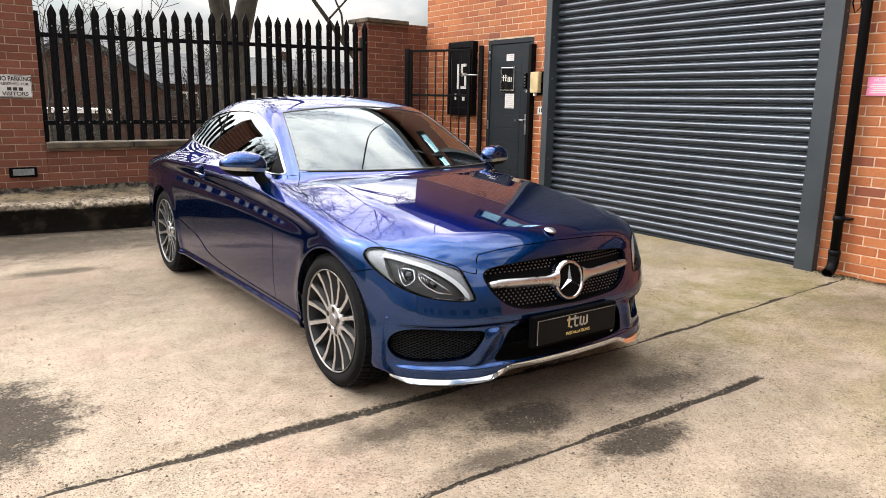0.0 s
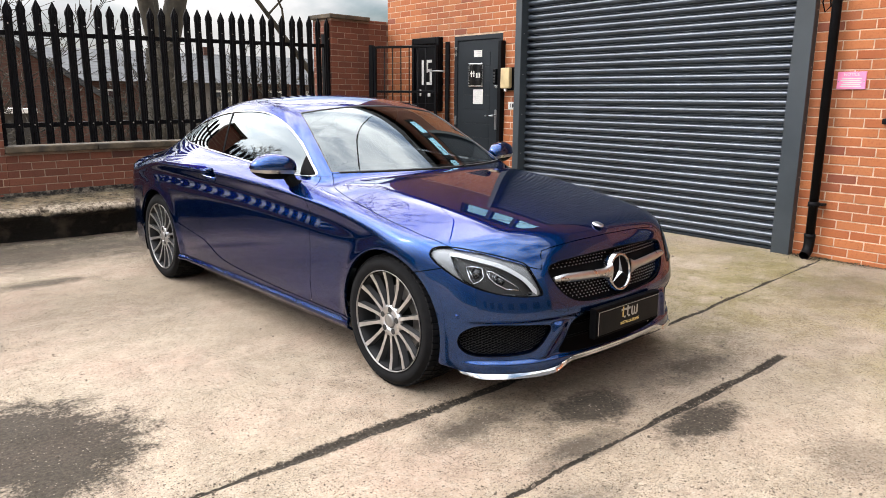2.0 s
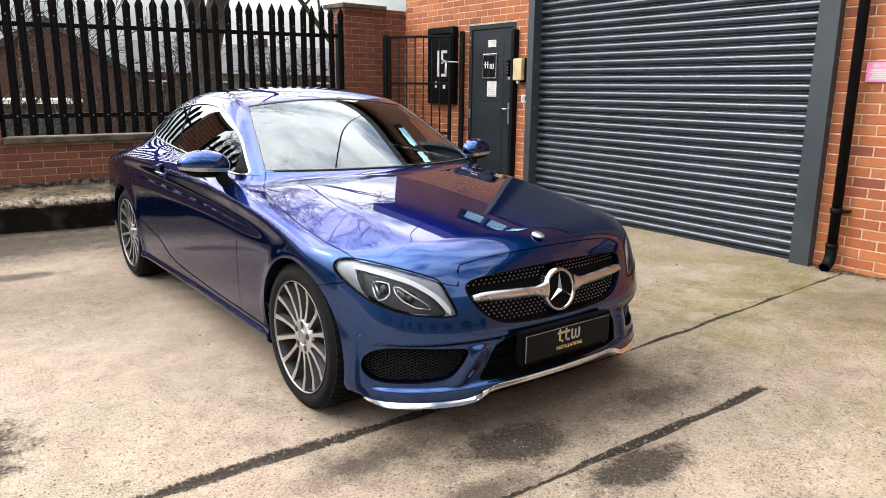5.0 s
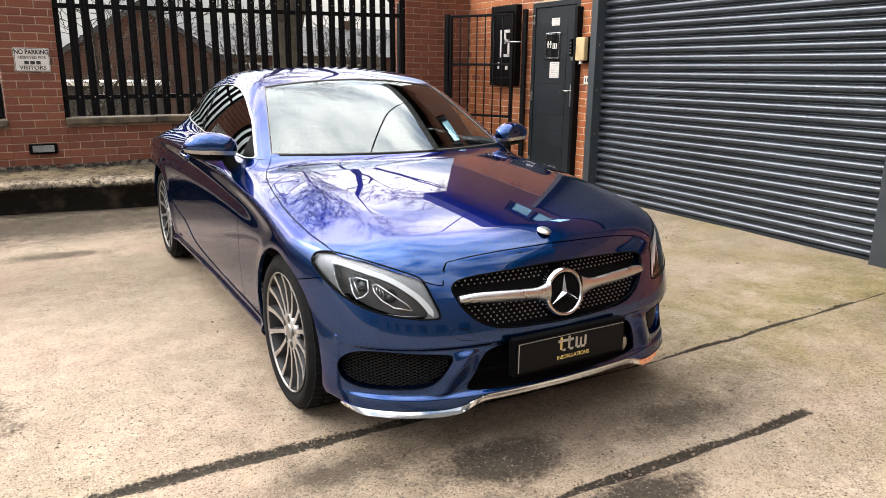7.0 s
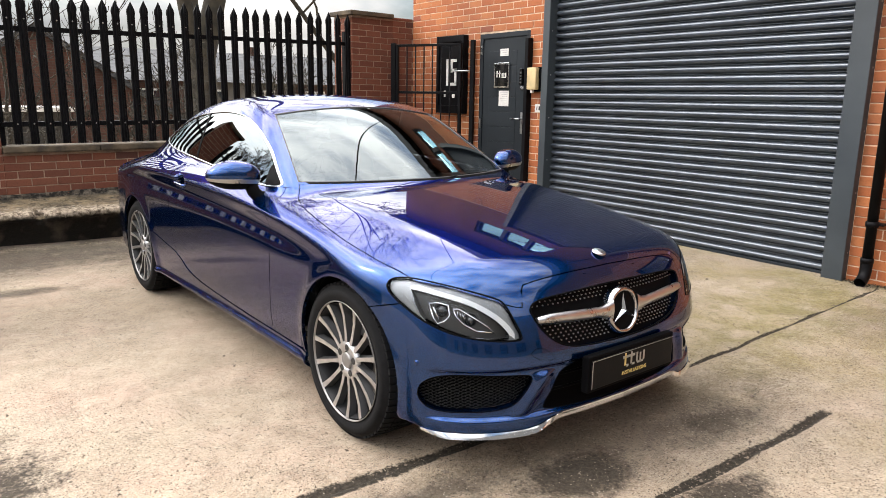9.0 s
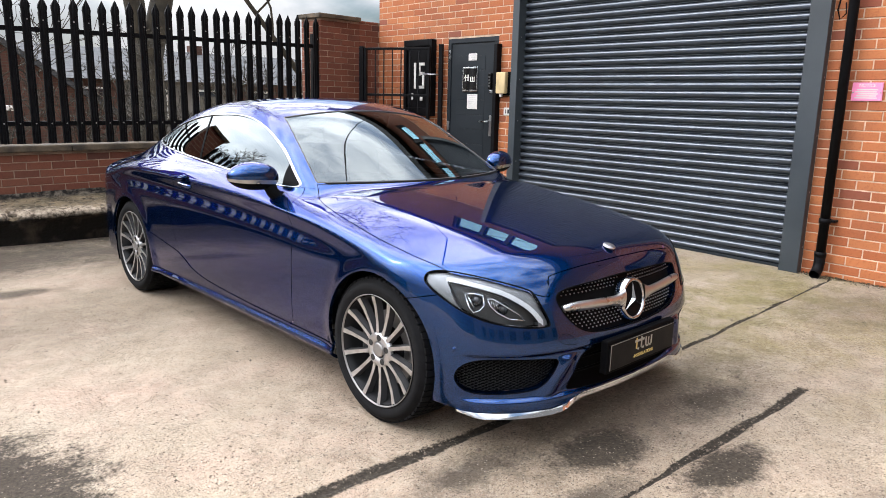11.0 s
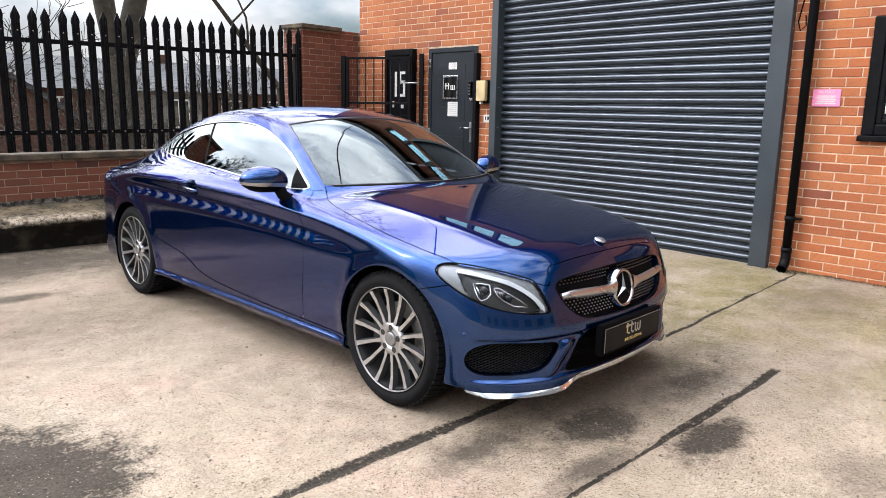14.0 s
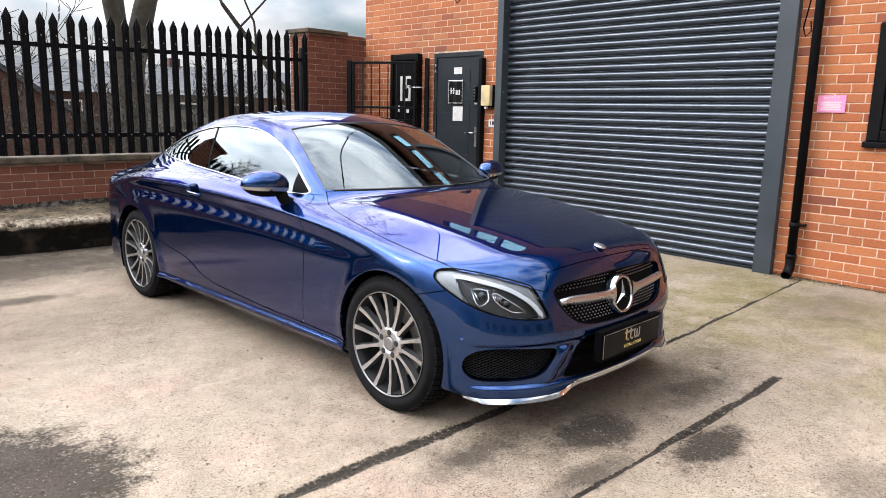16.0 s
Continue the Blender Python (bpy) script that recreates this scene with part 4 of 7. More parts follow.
def build_kerb():
    """Old kerb slab: crumbling nose over an undercut face coloured dark as in shade, rough footing under the bricks."""
    xs = [-16.0 + 0.2 * i for i in range(65)] + [-3.0 + 0.018 * i for i in range(440)]
    rows = [(0.19, -0.05), (0.18, 0.03), (0.15, 0.10), (0.11, 0.16), (0.085, 0.205), (0.055, 0.235), (0.005, 0.255), (0.0, 0.285), (0.008, 0.312), (0.03, 0.327), (0.07, 0.334)]
    flat = [0.18, 0.30, 0.42, 0.54, 0.66, 0.78, 0.87]
    prof = len(rows) + len(flat) + 4
    verts, faces = [], []
    for x in xs:
        yf = 7.93 - 0.07 * max(0, min(x, 4)) + 0.035 * noise.noise(Vector((x * 1.3, 0, 0)))
        yb = (FENCE @ Vector((x - 0.4, 0, 0))).y
        sag = 0.018 * noise.noise(Vector((x * 1.5, 4, 0)))
        chip = 0.14 * max(0, noise.fractal(Vector((x * 2.6, 9, 0)), 0.8, 2.1, 5))
        col = [(yf + f + (chip * min(1, max(0, (z - 0.21) / 0.05)) if z < 0.330 else chip * 0.4), z - (chip * 0.35 if z > 0.28 else 0)) for f, z in rows]
        col += [(yf + 0.07 + (yb - yf - 0.07) * f, 0.334 + 0.055 * f) for f in flat]
        out = 0.022 + 0.03 * noise.noise(Vector((x * 5, 2, 7)))
        col += [(yb - out - 0.02, 0.389), (yb - out, 0.410), (yb - out * 0.8, 0.432), (yb + 0.03, 0.444)]
        for j, (y, z) in enumerate(col):
            p = Vector((x * 9, y * 9, z * 16))
            r = noise.fractal(p, 0.75, 2.1, 4)
            verts.append((x, y + 0.010 * r * (z > 0.02), z + sag * (z > 0.2) + 0.006 * noise.fractal(p + Vector((5, 0, 0)), 0.8, 2.1, 4)))
    for i in range(len(xs) - 1):
        for j in range(prof - 1):
            a = i * prof + j
            faces.append((a, a + 1, a + prof + 1, a + prof))
    m = material("mossy_old_concrete", (0.2, 0.17, 0.13), 0.95, spec=0.25)
    n = Nodes(m)
    p = n.place()
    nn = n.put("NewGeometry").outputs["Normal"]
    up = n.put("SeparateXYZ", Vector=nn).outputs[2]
    blot, fine = n.noise(p, 3.0, 6), n.noise(p, 40, 5)
    col = n.mix(n.span(blot, 0.38, 0.62), (0.075, 0.058, 0.038), (0.29, 0.215, 0.135))
    col = n.mix(n.math("MULTIPLY", n.span(n.noise(p, 1.6, 5), 0.48, 0.66), 0.6), col, (0.060, 0.055, 0.024))
    col = n.mix(n.span(n.noise(p, 17, 6, 0.7), 0.50, 0.62, 0.0, 0.8), col, (0.022, 0.018, 0.012))
    col = n.mix(n.span(fine, 0.56, 0.66, 0.0, 0.6), col, (0.30, 0.26, 0.20))
    # shade put into the colour: parts facing sideways are darker than the top
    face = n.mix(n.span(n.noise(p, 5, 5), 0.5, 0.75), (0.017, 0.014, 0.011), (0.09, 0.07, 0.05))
    height = n.put("SeparateXYZ", Vector=p).outputs[2]
    # pale broken concrete along the worn nose
    worn = n.math("ADD", height, n.math("MULTIPLY", n.math("SUBTRACT", n.noise(p, 8, 6, 0.75), 0.5), 0.09))
    edge = n.math("MULTIPLY", n.span(worn, 0.262, 0.285), n.span(worn, 0.325, 0.348, 1.0, 0.0))
    chips = n.mix(n.span(n.noise(p, 24, 6, 0.75), 0.42, 0.60), (0.60, 0.49, 0.37), (0.10, 0.075, 0.055))
    col = n.mix(n.math("MULTIPLY", edge, 0.85), col, chips)
    face = n.mix(n.math("MULTIPLY", edge, 0.55), face, chips)
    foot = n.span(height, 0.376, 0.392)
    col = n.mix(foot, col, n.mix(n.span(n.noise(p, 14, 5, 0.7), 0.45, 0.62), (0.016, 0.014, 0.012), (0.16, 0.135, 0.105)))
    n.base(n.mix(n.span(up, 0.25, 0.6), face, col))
    n.bump(n.math("ADD", n.math("ADD", blot, n.math("MULTIPLY", fine, 0.6)), n.noise(p, 17, 6, 0.7)), 1.0, 0.035)
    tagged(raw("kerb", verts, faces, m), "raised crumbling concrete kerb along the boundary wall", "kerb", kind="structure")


build_kerb()


def build_gate():
    dx, dy = 5.62 - 5.15, 7.37 - 8.33
    root = empty("metal_gate", Matrix.Translation((5.15, 8.33, 0.06)) @ Matrix.Rotation(math.atan2(dy, dx), 4, "Z"), "black steel bar gate standing open by the wall", "gate")
    boxed("hinge_post", (-0.06, 0.0, -0.03, 0.03, -0.02, 2.0), BLACK_PAINT, root)
    boxed("gate_stile", (0.005, 0.04, -0.02, 0.02, 0.10, 1.985), BLACK_PAINT, root)
    boxed("gate_stile", (0.885, 0.92, -0.02, 0.02, 0.10, 1.985), BLACK_PAINT, root)
    for z in (0.10, 0.775, 1.385, 1.955):
        boxed("gate_rail", (0.04, 0.885, -0.015, 0.015, z, z + 0.03), BLACK_PAINT, root)
    for i in range(1, 7):
        x = 0.04 + 0.845 * i / 7
        bm = bmesh.new()
        tube(bm, [(x, 0, 0.12), (x, 0, 1.96)], 0.008, 8)
        part("gate_bar", bm, BLACK_PAINT, root, smooth=True)
    bm = bmesh.new()
    tube(bm, [(0.84, -0.03, 1.66), (1.04, -0.03, 1.66)], 0.008, 8)
    part("latch_bolt", bm, SATIN, root, "zinc latch bolt", smooth=True)
    boxed("slam_post", (1.04, 1.09, -0.02, 0.03, -0.02, 2.02), BLACK_PAINT, root)


build_gate()


# ---- beyond the fence: trees, gable, terrace ----
def build_tree(name, base, stems, seed, label, depth=6, fork=3, least=0.006, bole=None):
    """A bare tree: each stem and each main limb is a part, the twigs one."""
    rnd = random.Random(seed)
    root = empty(name, Matrix.Translation(base), label, "shrub" if "shrub" in name else "tree")
    twigs = bmesh.new()
    limbs = []

    def grow(p, d, length, r, level, into):
        pts, rad = [p], [r]
        w = 0.10 if level == 0 else 1.0
        for k in range(4):
            d = (d + Vector((rnd.gauss(0, 0.13), rnd.gauss(0, 0.13), rnd.gauss(0.04, 0.08))) * w).normalized()
            p = p + d * length / 4
            pts.append(p)
            rad.append(max(least, r * (1 - 0.11 * (k + 1))))
        if level == 1:
            into = bmesh.new()
            limbs.append(into)
        tube(into if level < 4 else twigs, pts, rad, 10 if level == 0 else (6 if level < 3 else 4 if level < 5 else 3), close=False)
        if level >= depth:
            return
        for k in range(fork if level in (1, 2, 3) else 3):
            i = rnd.choice((2, 3, 4)) if k else 4
            side = Vector((rnd.gauss(0, 1), rnd.gauss(0, 1), rnd.gauss(0.1, 0.5))).normalized()
            nd = (d * (1.0 if k == 0 else 0.55) + side * (0.35 if k == 0 else 0.8)).normalized()
            grow(pts[i], nd, length * rnd.uniform(0.52, 0.76), rad[i] * (0.74 if k == 0 else 0.52), level + 1, into)

    if bole:
        trunk = bmesh.new()
        foot, head, r0, r1 = bole
        foot, head = Vector(foot), Vector(head)
        pts = [foot.lerp(head, k / 8) + Vector((rnd.gauss(0, 0.02), rnd.gauss(0, 0.02), 0)) * (0 < k < 8) for k in range(9)]
        tube(trunk, pts, [r0 + (r1 - r0) * k / 8 + 0.25 * r0 * max(0, 1 - k / 2) for k in range(9)], 14, close=False)
        part("bole", trunk, BARK, root, smooth=True)
    for off, way, length, r in stems:
        trunk = bmesh.new()
        grow(Vector(off), Vector(way).normalized(), length, r, 0, trunk)
        part("trunk", trunk, BARK, root, smooth=True)
    for bm in limbs:
        part("limb", bm, BARK, root, smooth=True)
    part("crown", twigs, BARK, root)["kind"] = "stuff"


build_tree("bare_tree", (6.55, 20.0, -3.0), [((-0.05, 0, 5.3), (-0.20, -0.05, 1), 5.4, 0.22), ((0.12, 0.05, 5.3), (0.24, -0.05, 1), 6.6, 0.31), ((0.1, 0.2, 5.0), (0.02, 0.3, 1), 4.4, 0.17)], 4, "tall bare winter tree with a thick forked trunk", 6, 4, 0.010, ((0, 0, 0), (0.02, 0, 5.6), 0.47, 0.40))
build_tree("bare_tree", (1.2, 14.5, -1.9), [((0, 0, 0), (0.1, -0.1, 1), 2.6, 0.08)], 9, "small leafless tree behind the fence", 5)
build_tree("bare_tree", (9.0, 15.5, -2.4), [((-0.45, 0, 4.2), (-0.9, 0, 1.0), 2.4, 0.075)], 12, "small leafless tree with a leaning limb behind the fence", 4, bole=((0, 0, 0), (-0.45, 0, 4.3), 0.12, 0.085))
build_tree("bare_tree", (-2.3, 13.0, -1.4), [((0, 0, 3.8), (0.5, 0.1, 1), 0.8, 0.04), ((0, 0, 3.8), (-0.6, 0.2, 1), 0.8, 0.04), ((0, 0, 3.9), (0.0, -0.4, 1), 0.8, 0.04), ((0, 0, 3.9), (-0.1, 0.5, 1), 0.7, 0.04)], 21, "small bare tree with a round twiggy crown", 5, 4, 0.005, ((0, 0, 0), (0, 0, 3.95), 0.10, 0.06))

for k, (x, y, z) in enumerate(((-2.0, 12.0, -1.0), (0.3, 11.2, -0.9), (1.5, 12.4, -1.2), (2.7, 11.4, -0.9), (4.0, 12.2, -1.1), (5.2, 11.6, -0.9), (6.3, 12.6, -1.2))):
    build_tree("bare_shrub", (x, y, z), [((0, 0, 0), (0.15, 0, 1), 1.25, 0.034), ((0.2, 0.1, 0), (-0.3, 0.1, 1), 1.1, 0.028)], 31 + 5 * k, "leafless tangled shrub behind the fence", 6, 3, 0.0045)


def build_far():
    root = empty("brick_house", Matrix.Translation((3.3, 24.0, -3.0)), "dark red brick house gable with slate roof edge", "house")
    w, pz, ez = 5.0, 6.12, 2.85
    bm = bmesh.new()
    prism(bm, [(-w, 0), (w, 0), (w, ez), (0, pz), (-w, ez)], 0.0, 7.0, lambda a, b, d: Vector((a, d, b)))
    part("gable_wall", bm, BRICK_GABLE, root)
    for s in (-1, 1):
        bm = bmesh.new()
        prism(bm, [(s * (w + 0.3), ez - 0.19), (0, pz), (0, pz + 0.16), (s * (w + 0.3), ez - 0.03)], -0.15, 7.2, lambda a, b, d: Vector((a, d, b)))
        part("roof", bm, SLATE, root)
        for k in range(26):
            f0, f1 = k / 26, (k + 0.97) / 26
            bm = bmesh.new()
            p0 = Vector((s * (w + 0.3) * f0, -0.17, pz + 0.165 + (ez - pz - 0.19) * f0))
            p1 = Vector((s * (w + 0.3) * f1, -0.17, pz + 0.180 + (ez - pz - 0.19) * f1))
            vs = [bm.verts.new(q) for q in (p0, p1, p1 + Vector((0, 7.3, 0)), p0 + Vector((0, 7.3, 0)), p0 - Vector((0, 0, 0.012)), p1 - Vector((0, 0, 0.022)))]
            bm.faces.new(vs[:4])
            bm.faces.new((vs[4], vs[5], vs[1], vs[0]))
            part("slate_course", bm, SLATE, root)
    root = empty("garden_shed", Matrix.Translation((2.1, 19.5, -3.0)), "low dark shed with a pale roof edge", "shed")
    boxed("shed_wall", (-1.1, 1.1, 0, 2.0, 0, 3.95), plain("tarred_boards", (0.03, 0.027, 0.024), 0.85), root)
    boxed("roof_edge", (-1.25, 1.25, -0.15, 2.1, 3.95, 4.05), WHITE, root)
    terr = plain("rendered_wall", (0.13, 0.12, 0.11), 0.9, vary=0.25, scale=1)
    for i in range(5):
        root = empty("terraced_house", Matrix.Translation((4.6 + 4.6 * i, 30.0, -3.0)), "grey terraced house with slate roof and white windows", "house", "terrace beyond the fence")
        boxed("wall", (0, 4.58, 0, 6, 0, 4.98), terr if i % 2 else BRICK_GABLE, root)
        bm = bmesh.new()
        prism(bm, [(-0.3, 4.9), (3.0, 6.25), (6.3, 4.9)], 0.0, 4.58, lambda a, b, d: Vector((d, a, b)))
        part("roof", bm, SLATE, root)
        if i in (1, 3):
            boxed("chimney", (3.9, 4.4, 2.8, 3.3, 5.9, 6.55), BRICK_GABLE, root)
        for x in (0.7, 2.9):
            win = boxed("window", (x, x + 0.95, -0.03, 0.05, 3.4, 4.6), WHITE, root)
            for a in (0.07, 0.52):
                boxed("pane", (x + a, x + a + 0.38, -0.04, -0.03, 3.48, 4.52), HOUSE_GLASS, win, bevel=0)


build_far()


def build_cable():
    a, b = Vector((5.72, 7.6, ROOF_Z)), Vector((-9.0, -6.0, 11.5))
    pts = [a.lerp(b, t) - Vector((0, 0, 1.2 * 4 * t * (1 - t))) for t in np.linspace(0, 1, 24)]
    bm = bmesh.new()
    tube(bm, pts, 0.012, 6)
    tagged(part("overhead_cable", bm, BLACK_PLASTIC, smooth=True), "thin black overhead cable from the roof edge", "cable")


build_cable()


def build_litter():
    """Pale dry leaf scraps and crumbs along the kerb's foot."""
    rnd = random.Random(77)
    verts, faces = [], []
    for i in range(420):
        x = rnd.uniform(-2.5, 3.5)
        y = 7.93 - 0.07 * max(0, x) - abs(rnd.gauss(0, 0.10)) - 0.01
        r = rnd.uniform(0.006, 0.016)
        t = rnd.uniform(0, 6.28)
        z = 0.006 + rnd.uniform(0, 0.004)
        k = len(verts)
        for a, b, c in ((1, 0, 0.2), (0.2, 0.6, 0.5), (-1, 0.1, 0.1), (-0.1, -0.5, 0.4)):
            verts.append((x + r * (a * math.cos(t) - b * math.sin(t)), y + r * (a * math.sin(t) + b * math.cos(t)), z + r * c))
        faces.append((k, k + 1, k + 2, k + 3))
    tagged(raw("leaf_litter", verts, faces, plain("dry_leaf", (0.34, 0.27, 0.18), 0.9, vary=0.4, scale=30), smooth=False), "pale dry leaf scraps along the kerb foot", "litter", kind="stuff")


build_litter()


def build_wall_foot():
    """Dark soil, moss and twig bits swept against the foot of the building."""
    rnd = random.Random(91)
    verts, faces = [], []
    for i in range(900):
        y = rnd.uniform(0.2, 3.0) if i % 5 else rnd.uniform(2.3, 2.95)
        x = WALL_X - 0.012 - abs(rnd.gauss(0, 0.035 + 0.03 * (i % 5 == 0)))
        r = rnd.uniform(0.004, 0.013)
        t = rnd.uniform(0, 6.28)
        z = ground_z(x, y) + 0.004 + rnd.uniform(0, 0.008)
        long = 3.0 if i % 9 == 0 else 1.0
        k = len(verts)
        for a, b, c in ((long, 0, 0.1), (0.1, 0.5 / long, 0.5), (-long, 0.1, 0.0), (0, -0.5 / long, 0.3)):
            verts.append((min(WALL_X - 0.003, x + r * (a * math.cos(t) - b * math.sin(t))), y + r * (a * math.sin(t) + b * math.cos(t)), z + r * c))
        faces.append((k, k + 1, k + 2, k + 3))
    tagged(raw("soil_debris", verts, faces, plain("dark_soil", (0.05, 0.043, 0.024), 0.95, vary=0.5, scale=30), smooth=False), "dark soil, moss and twig bits along the wall foot", "debris", kind="stuff")


build_wall_foot()

# ---- car: shape of the body, u rearwards from the front axle, v outwards, z up ----
def spline(xs, ys, soft=0.0):
    """A smooth line through a few stations, eased over the given width."""
    xs, ys = np.array(xs, float), np.array(ys, float)
    h, d = np.diff(xs), np.diff(ys) / np.diff(xs)
    m = np.zeros(len(xs))
    m[0], m[-1] = d[0], d[-1]
    for i in range(1, len(xs) - 1):
        if d[i - 1] * d[i] > 0:
            w1, w2 = 2 * h[i] + h[i - 1], h[i] + 2 * h[i - 1]
            m[i] = (w1 + w2) / (w1 / d[i - 1] + w2 / d[i])
    n = 1500
    pad = 3 * soft + 1e-6
    x = np.linspace(xs[0] - pad, xs[-1] + pad, n)
    c = np.clip(x, xs[0], xs[-1])
    i = np.clip(np.searchsorted(xs, c) - 1, 0, len(xs) - 2)
    s = (c - xs[i]) / h[i]
    y = ((1 + 2 * s) * (1 - s) ** 2 * ys[i] + s * (1 - s) ** 2 * h[i] * m[i] + s * s * (3 - 2 * s) * ys[i + 1] + s * s * (s - 1) * h[i] * m[i + 1])
    y += np.where(x < xs[0], (x - xs[0]) * d[0], 0) + np.where(x > xs[-1], (x - xs[-1]) * d[-1], 0)
    if soft:
        step = x[1] - x[0]
        k = np.arange(-int(3 * soft / step), int(3 * soft / step) + 1) * step
        w = np.exp(-0.5 * (k / soft) ** 2)
        r = len(k) // 2
        wide = np.concatenate([y[0] + (np.arange(-r, 0)) * (y[1] - y[0]), y, y[-1] + np.arange(1, r + 1) * (y[-1] - y[-2])])
        y = np.convolve(wide, w / w.sum(), "valid")
    return lambda q: np.interp(q, x, y)


def smax(a, b, k):
    h = np.maximum(k - np.abs(a - b), 0) / k
    return np.maximum(a, b) + h * h * k / 4


def smin(a, b, k):
    return -smax(-a, -b, k)


WIDTH = spline([-0.9, -0.5, -0.2, 0.1, 0.5, 1.4, 2.2, 2.84, 3.2, 3.6, 3.9], [0.84, 0.875, 0.893, 0.897, 0.888, 0.886, 0.896, 0.905, 0.89, 0.86, 0.83], 0.15)
CREASE = spline([-0.8, -0.4, 0.0, 0.5, 1.2, 2.0, 2.8, 3.6], [0.62, 0.70, 0.795, 0.842, 0.880, 0.900, 0.908, 0.880], 0.2)
TUCK = spline([0.10, 0.16, 0.24, 0.34, 0.46, 0.60, 0.80], [0.12, 0.075, 0.034, 0.014, 0.004, 0.0, 0.0], 0.025)
DECK = spline([-0.9, -0.76, -0.66, -0.55, -0.3, 0.0, 0.3, 0.6, 0.9, 1.3, 1.8, 2.6, 3.0, 3.4, 3.7, 3.9], [0.58, 0.685, 0.735, 0.78, 0.845, 0.90, 0.942, 0.975, 1.015, 1.06, 1.07, 1.06, 1.045, 1.01, 0.965, 0.89], 0.06)
NOSE = spline([0.0, 0.2, 0.4, 0.55, 0.68, 0.78, 0.85, 0.90, 0.96], [-0.718, -0.710, -0.686, -0.646, -0.578, -0.485, -0.375, -0.25, -0.05], 0.035)
RAKE = spline([0.06, 0.12, 0.18, 0.26, 0.36, 0.46, 0.56, 0.65, 0.72, 0.80, 0.95], [0.06, 0.012, 0.0, 0.004, -0.008, 0.0, 0.026, 0.060, 0.100, 0.17, 0.36], 0.022)
TAIL = spline([0.0, 0.4, 0.6, 0.75, 0.85, 0.92], [3.87, 3.85, 3.79, 3.67, 3.52, 3.3], 0.05)
CABIN = spline([0.2, 0.7, 1.0, 1.6, 2.2, 2.6, 2.9, 3.2, 3.6], [0.74, 0.775, 0.79, 0.80, 0.785, 0.75, 0.69, 0.60, 0.45], 0.2)
ROOF = spline([-1.0, 0.3, 0.52, 0.8, 1.1, 1.28, 1.5, 1.75, 2.0, 2.3, 2.6, 2.9, 3.15, 3.5, 4.2], [0.2, 0.86, 0.98, 1.125, 1.27, 1.338, 1.386, 1.407, 1.402, 1.368, 1.302, 1.205, 1.11, 0.94, 0.5], 0.08)


def side_width(u, z):
    over = z - CREASE(u)
    lean = 0.76 * smax(over, 0.0 * z, 0.014) + 1.2 * np.maximum(over - 0.10, 0) ** 2
    hollow = 0.0175 * np.exp(-((over + 0.076) / 0.054) ** 2) * np.clip((u - 0.1) / 0.5, 0, 1) * np.clip((3.2 - u) / 0.5, 0, 1)
    arch = 0.012 * (np.exp(-((np.hypot(u, z - 0.33) - 0.36) / 0.05) ** 2) + np.exp(-((np.hypot(u - 2.84, z - 0.33) - 0.36) / 0.05) ** 2)) * (z > 0.2)
    ledge = 0.028 * np.exp(-((z - 0.222) / 0.023) ** 2) * np.clip((u - 0.25) / 0.1, 0, 1) * np.clip((2.6 - u) / 0.1, 0, 1)
    corner = 0.20 * smax(z - 0.45, 0.0 * z, 0.02) * np.clip((-0.30 - u) / 0.22, 0, 1)
    return WIDTH(u) - TUCK(z) - lean - hollow + arch + ledge - corner


def step(x, a, b):
    t = np.clip((x - a) / (b - a), 0, 1)
    return t * t * (3 - 2 * t)


def deck_height(u, v):
    # bonnet: one even curve with a fold along each side; behind the cowl the belt and boot
    m = np.minimum(u, 0)
    even = 0.901 + 0.155 * u - 0.06 * u * u + 0.08 * m * m * m
    w = step(u, -0.74, -0.60) * (1 - step(u, 0.45, 0.85))
    fold = 0.602 + 0.06 * u - 6.0 * np.maximum(0, -0.45 - u) ** 2
    crown = 0.045 * (v / 0.75) ** 2 + 0.20 * smax(v - fold, 0.0 * v, 0.05)
    return w * (even - crown) + (1 - w) * belt_height(u, v)


def belt_height(u, v):
    return DECK(u) - (0.055 + 0.05 * np.clip((u - 2.7) / 0.6, 0, 1)) * (v / 0.75) ** 2 - 0.02 * (v / 0.75) ** 4


def cabin_width(u, z):
    return CABIN(u) - 0.36 * np.maximum(z - 0.93, -0.05) - 0.42 * np.maximum(z - 0.93, 0) ** 2


def roof_height(u, v):
    bend = np.clip((1.9 - u) / 0.8, -1, 1)
    return ROOF(u - 0.30 * bend * v * v) - 0.05 * (v / 0.6) ** 2


def bumper_relief(v, z):
    """Set-back of the bumper below its crease, with a fin between intake and mouth."""
    ease = lambda t: 1 / (1 + np.exp(-np.clip(4 * t, -40, 40)))
    back = 0.018 * ease((0.424 - z) / 0.014) * ease((z - 0.236) / 0.012) * ease((0.80 - v) / 0.05)
    fin = 0.015 * np.exp(-((v - 0.430 - 0.60 * (0.39 - z)) / 0.036) ** 2) * ease((0.40 - z) / 0.016) * ease((z - 0.24) / 0.012)
    return back - fin


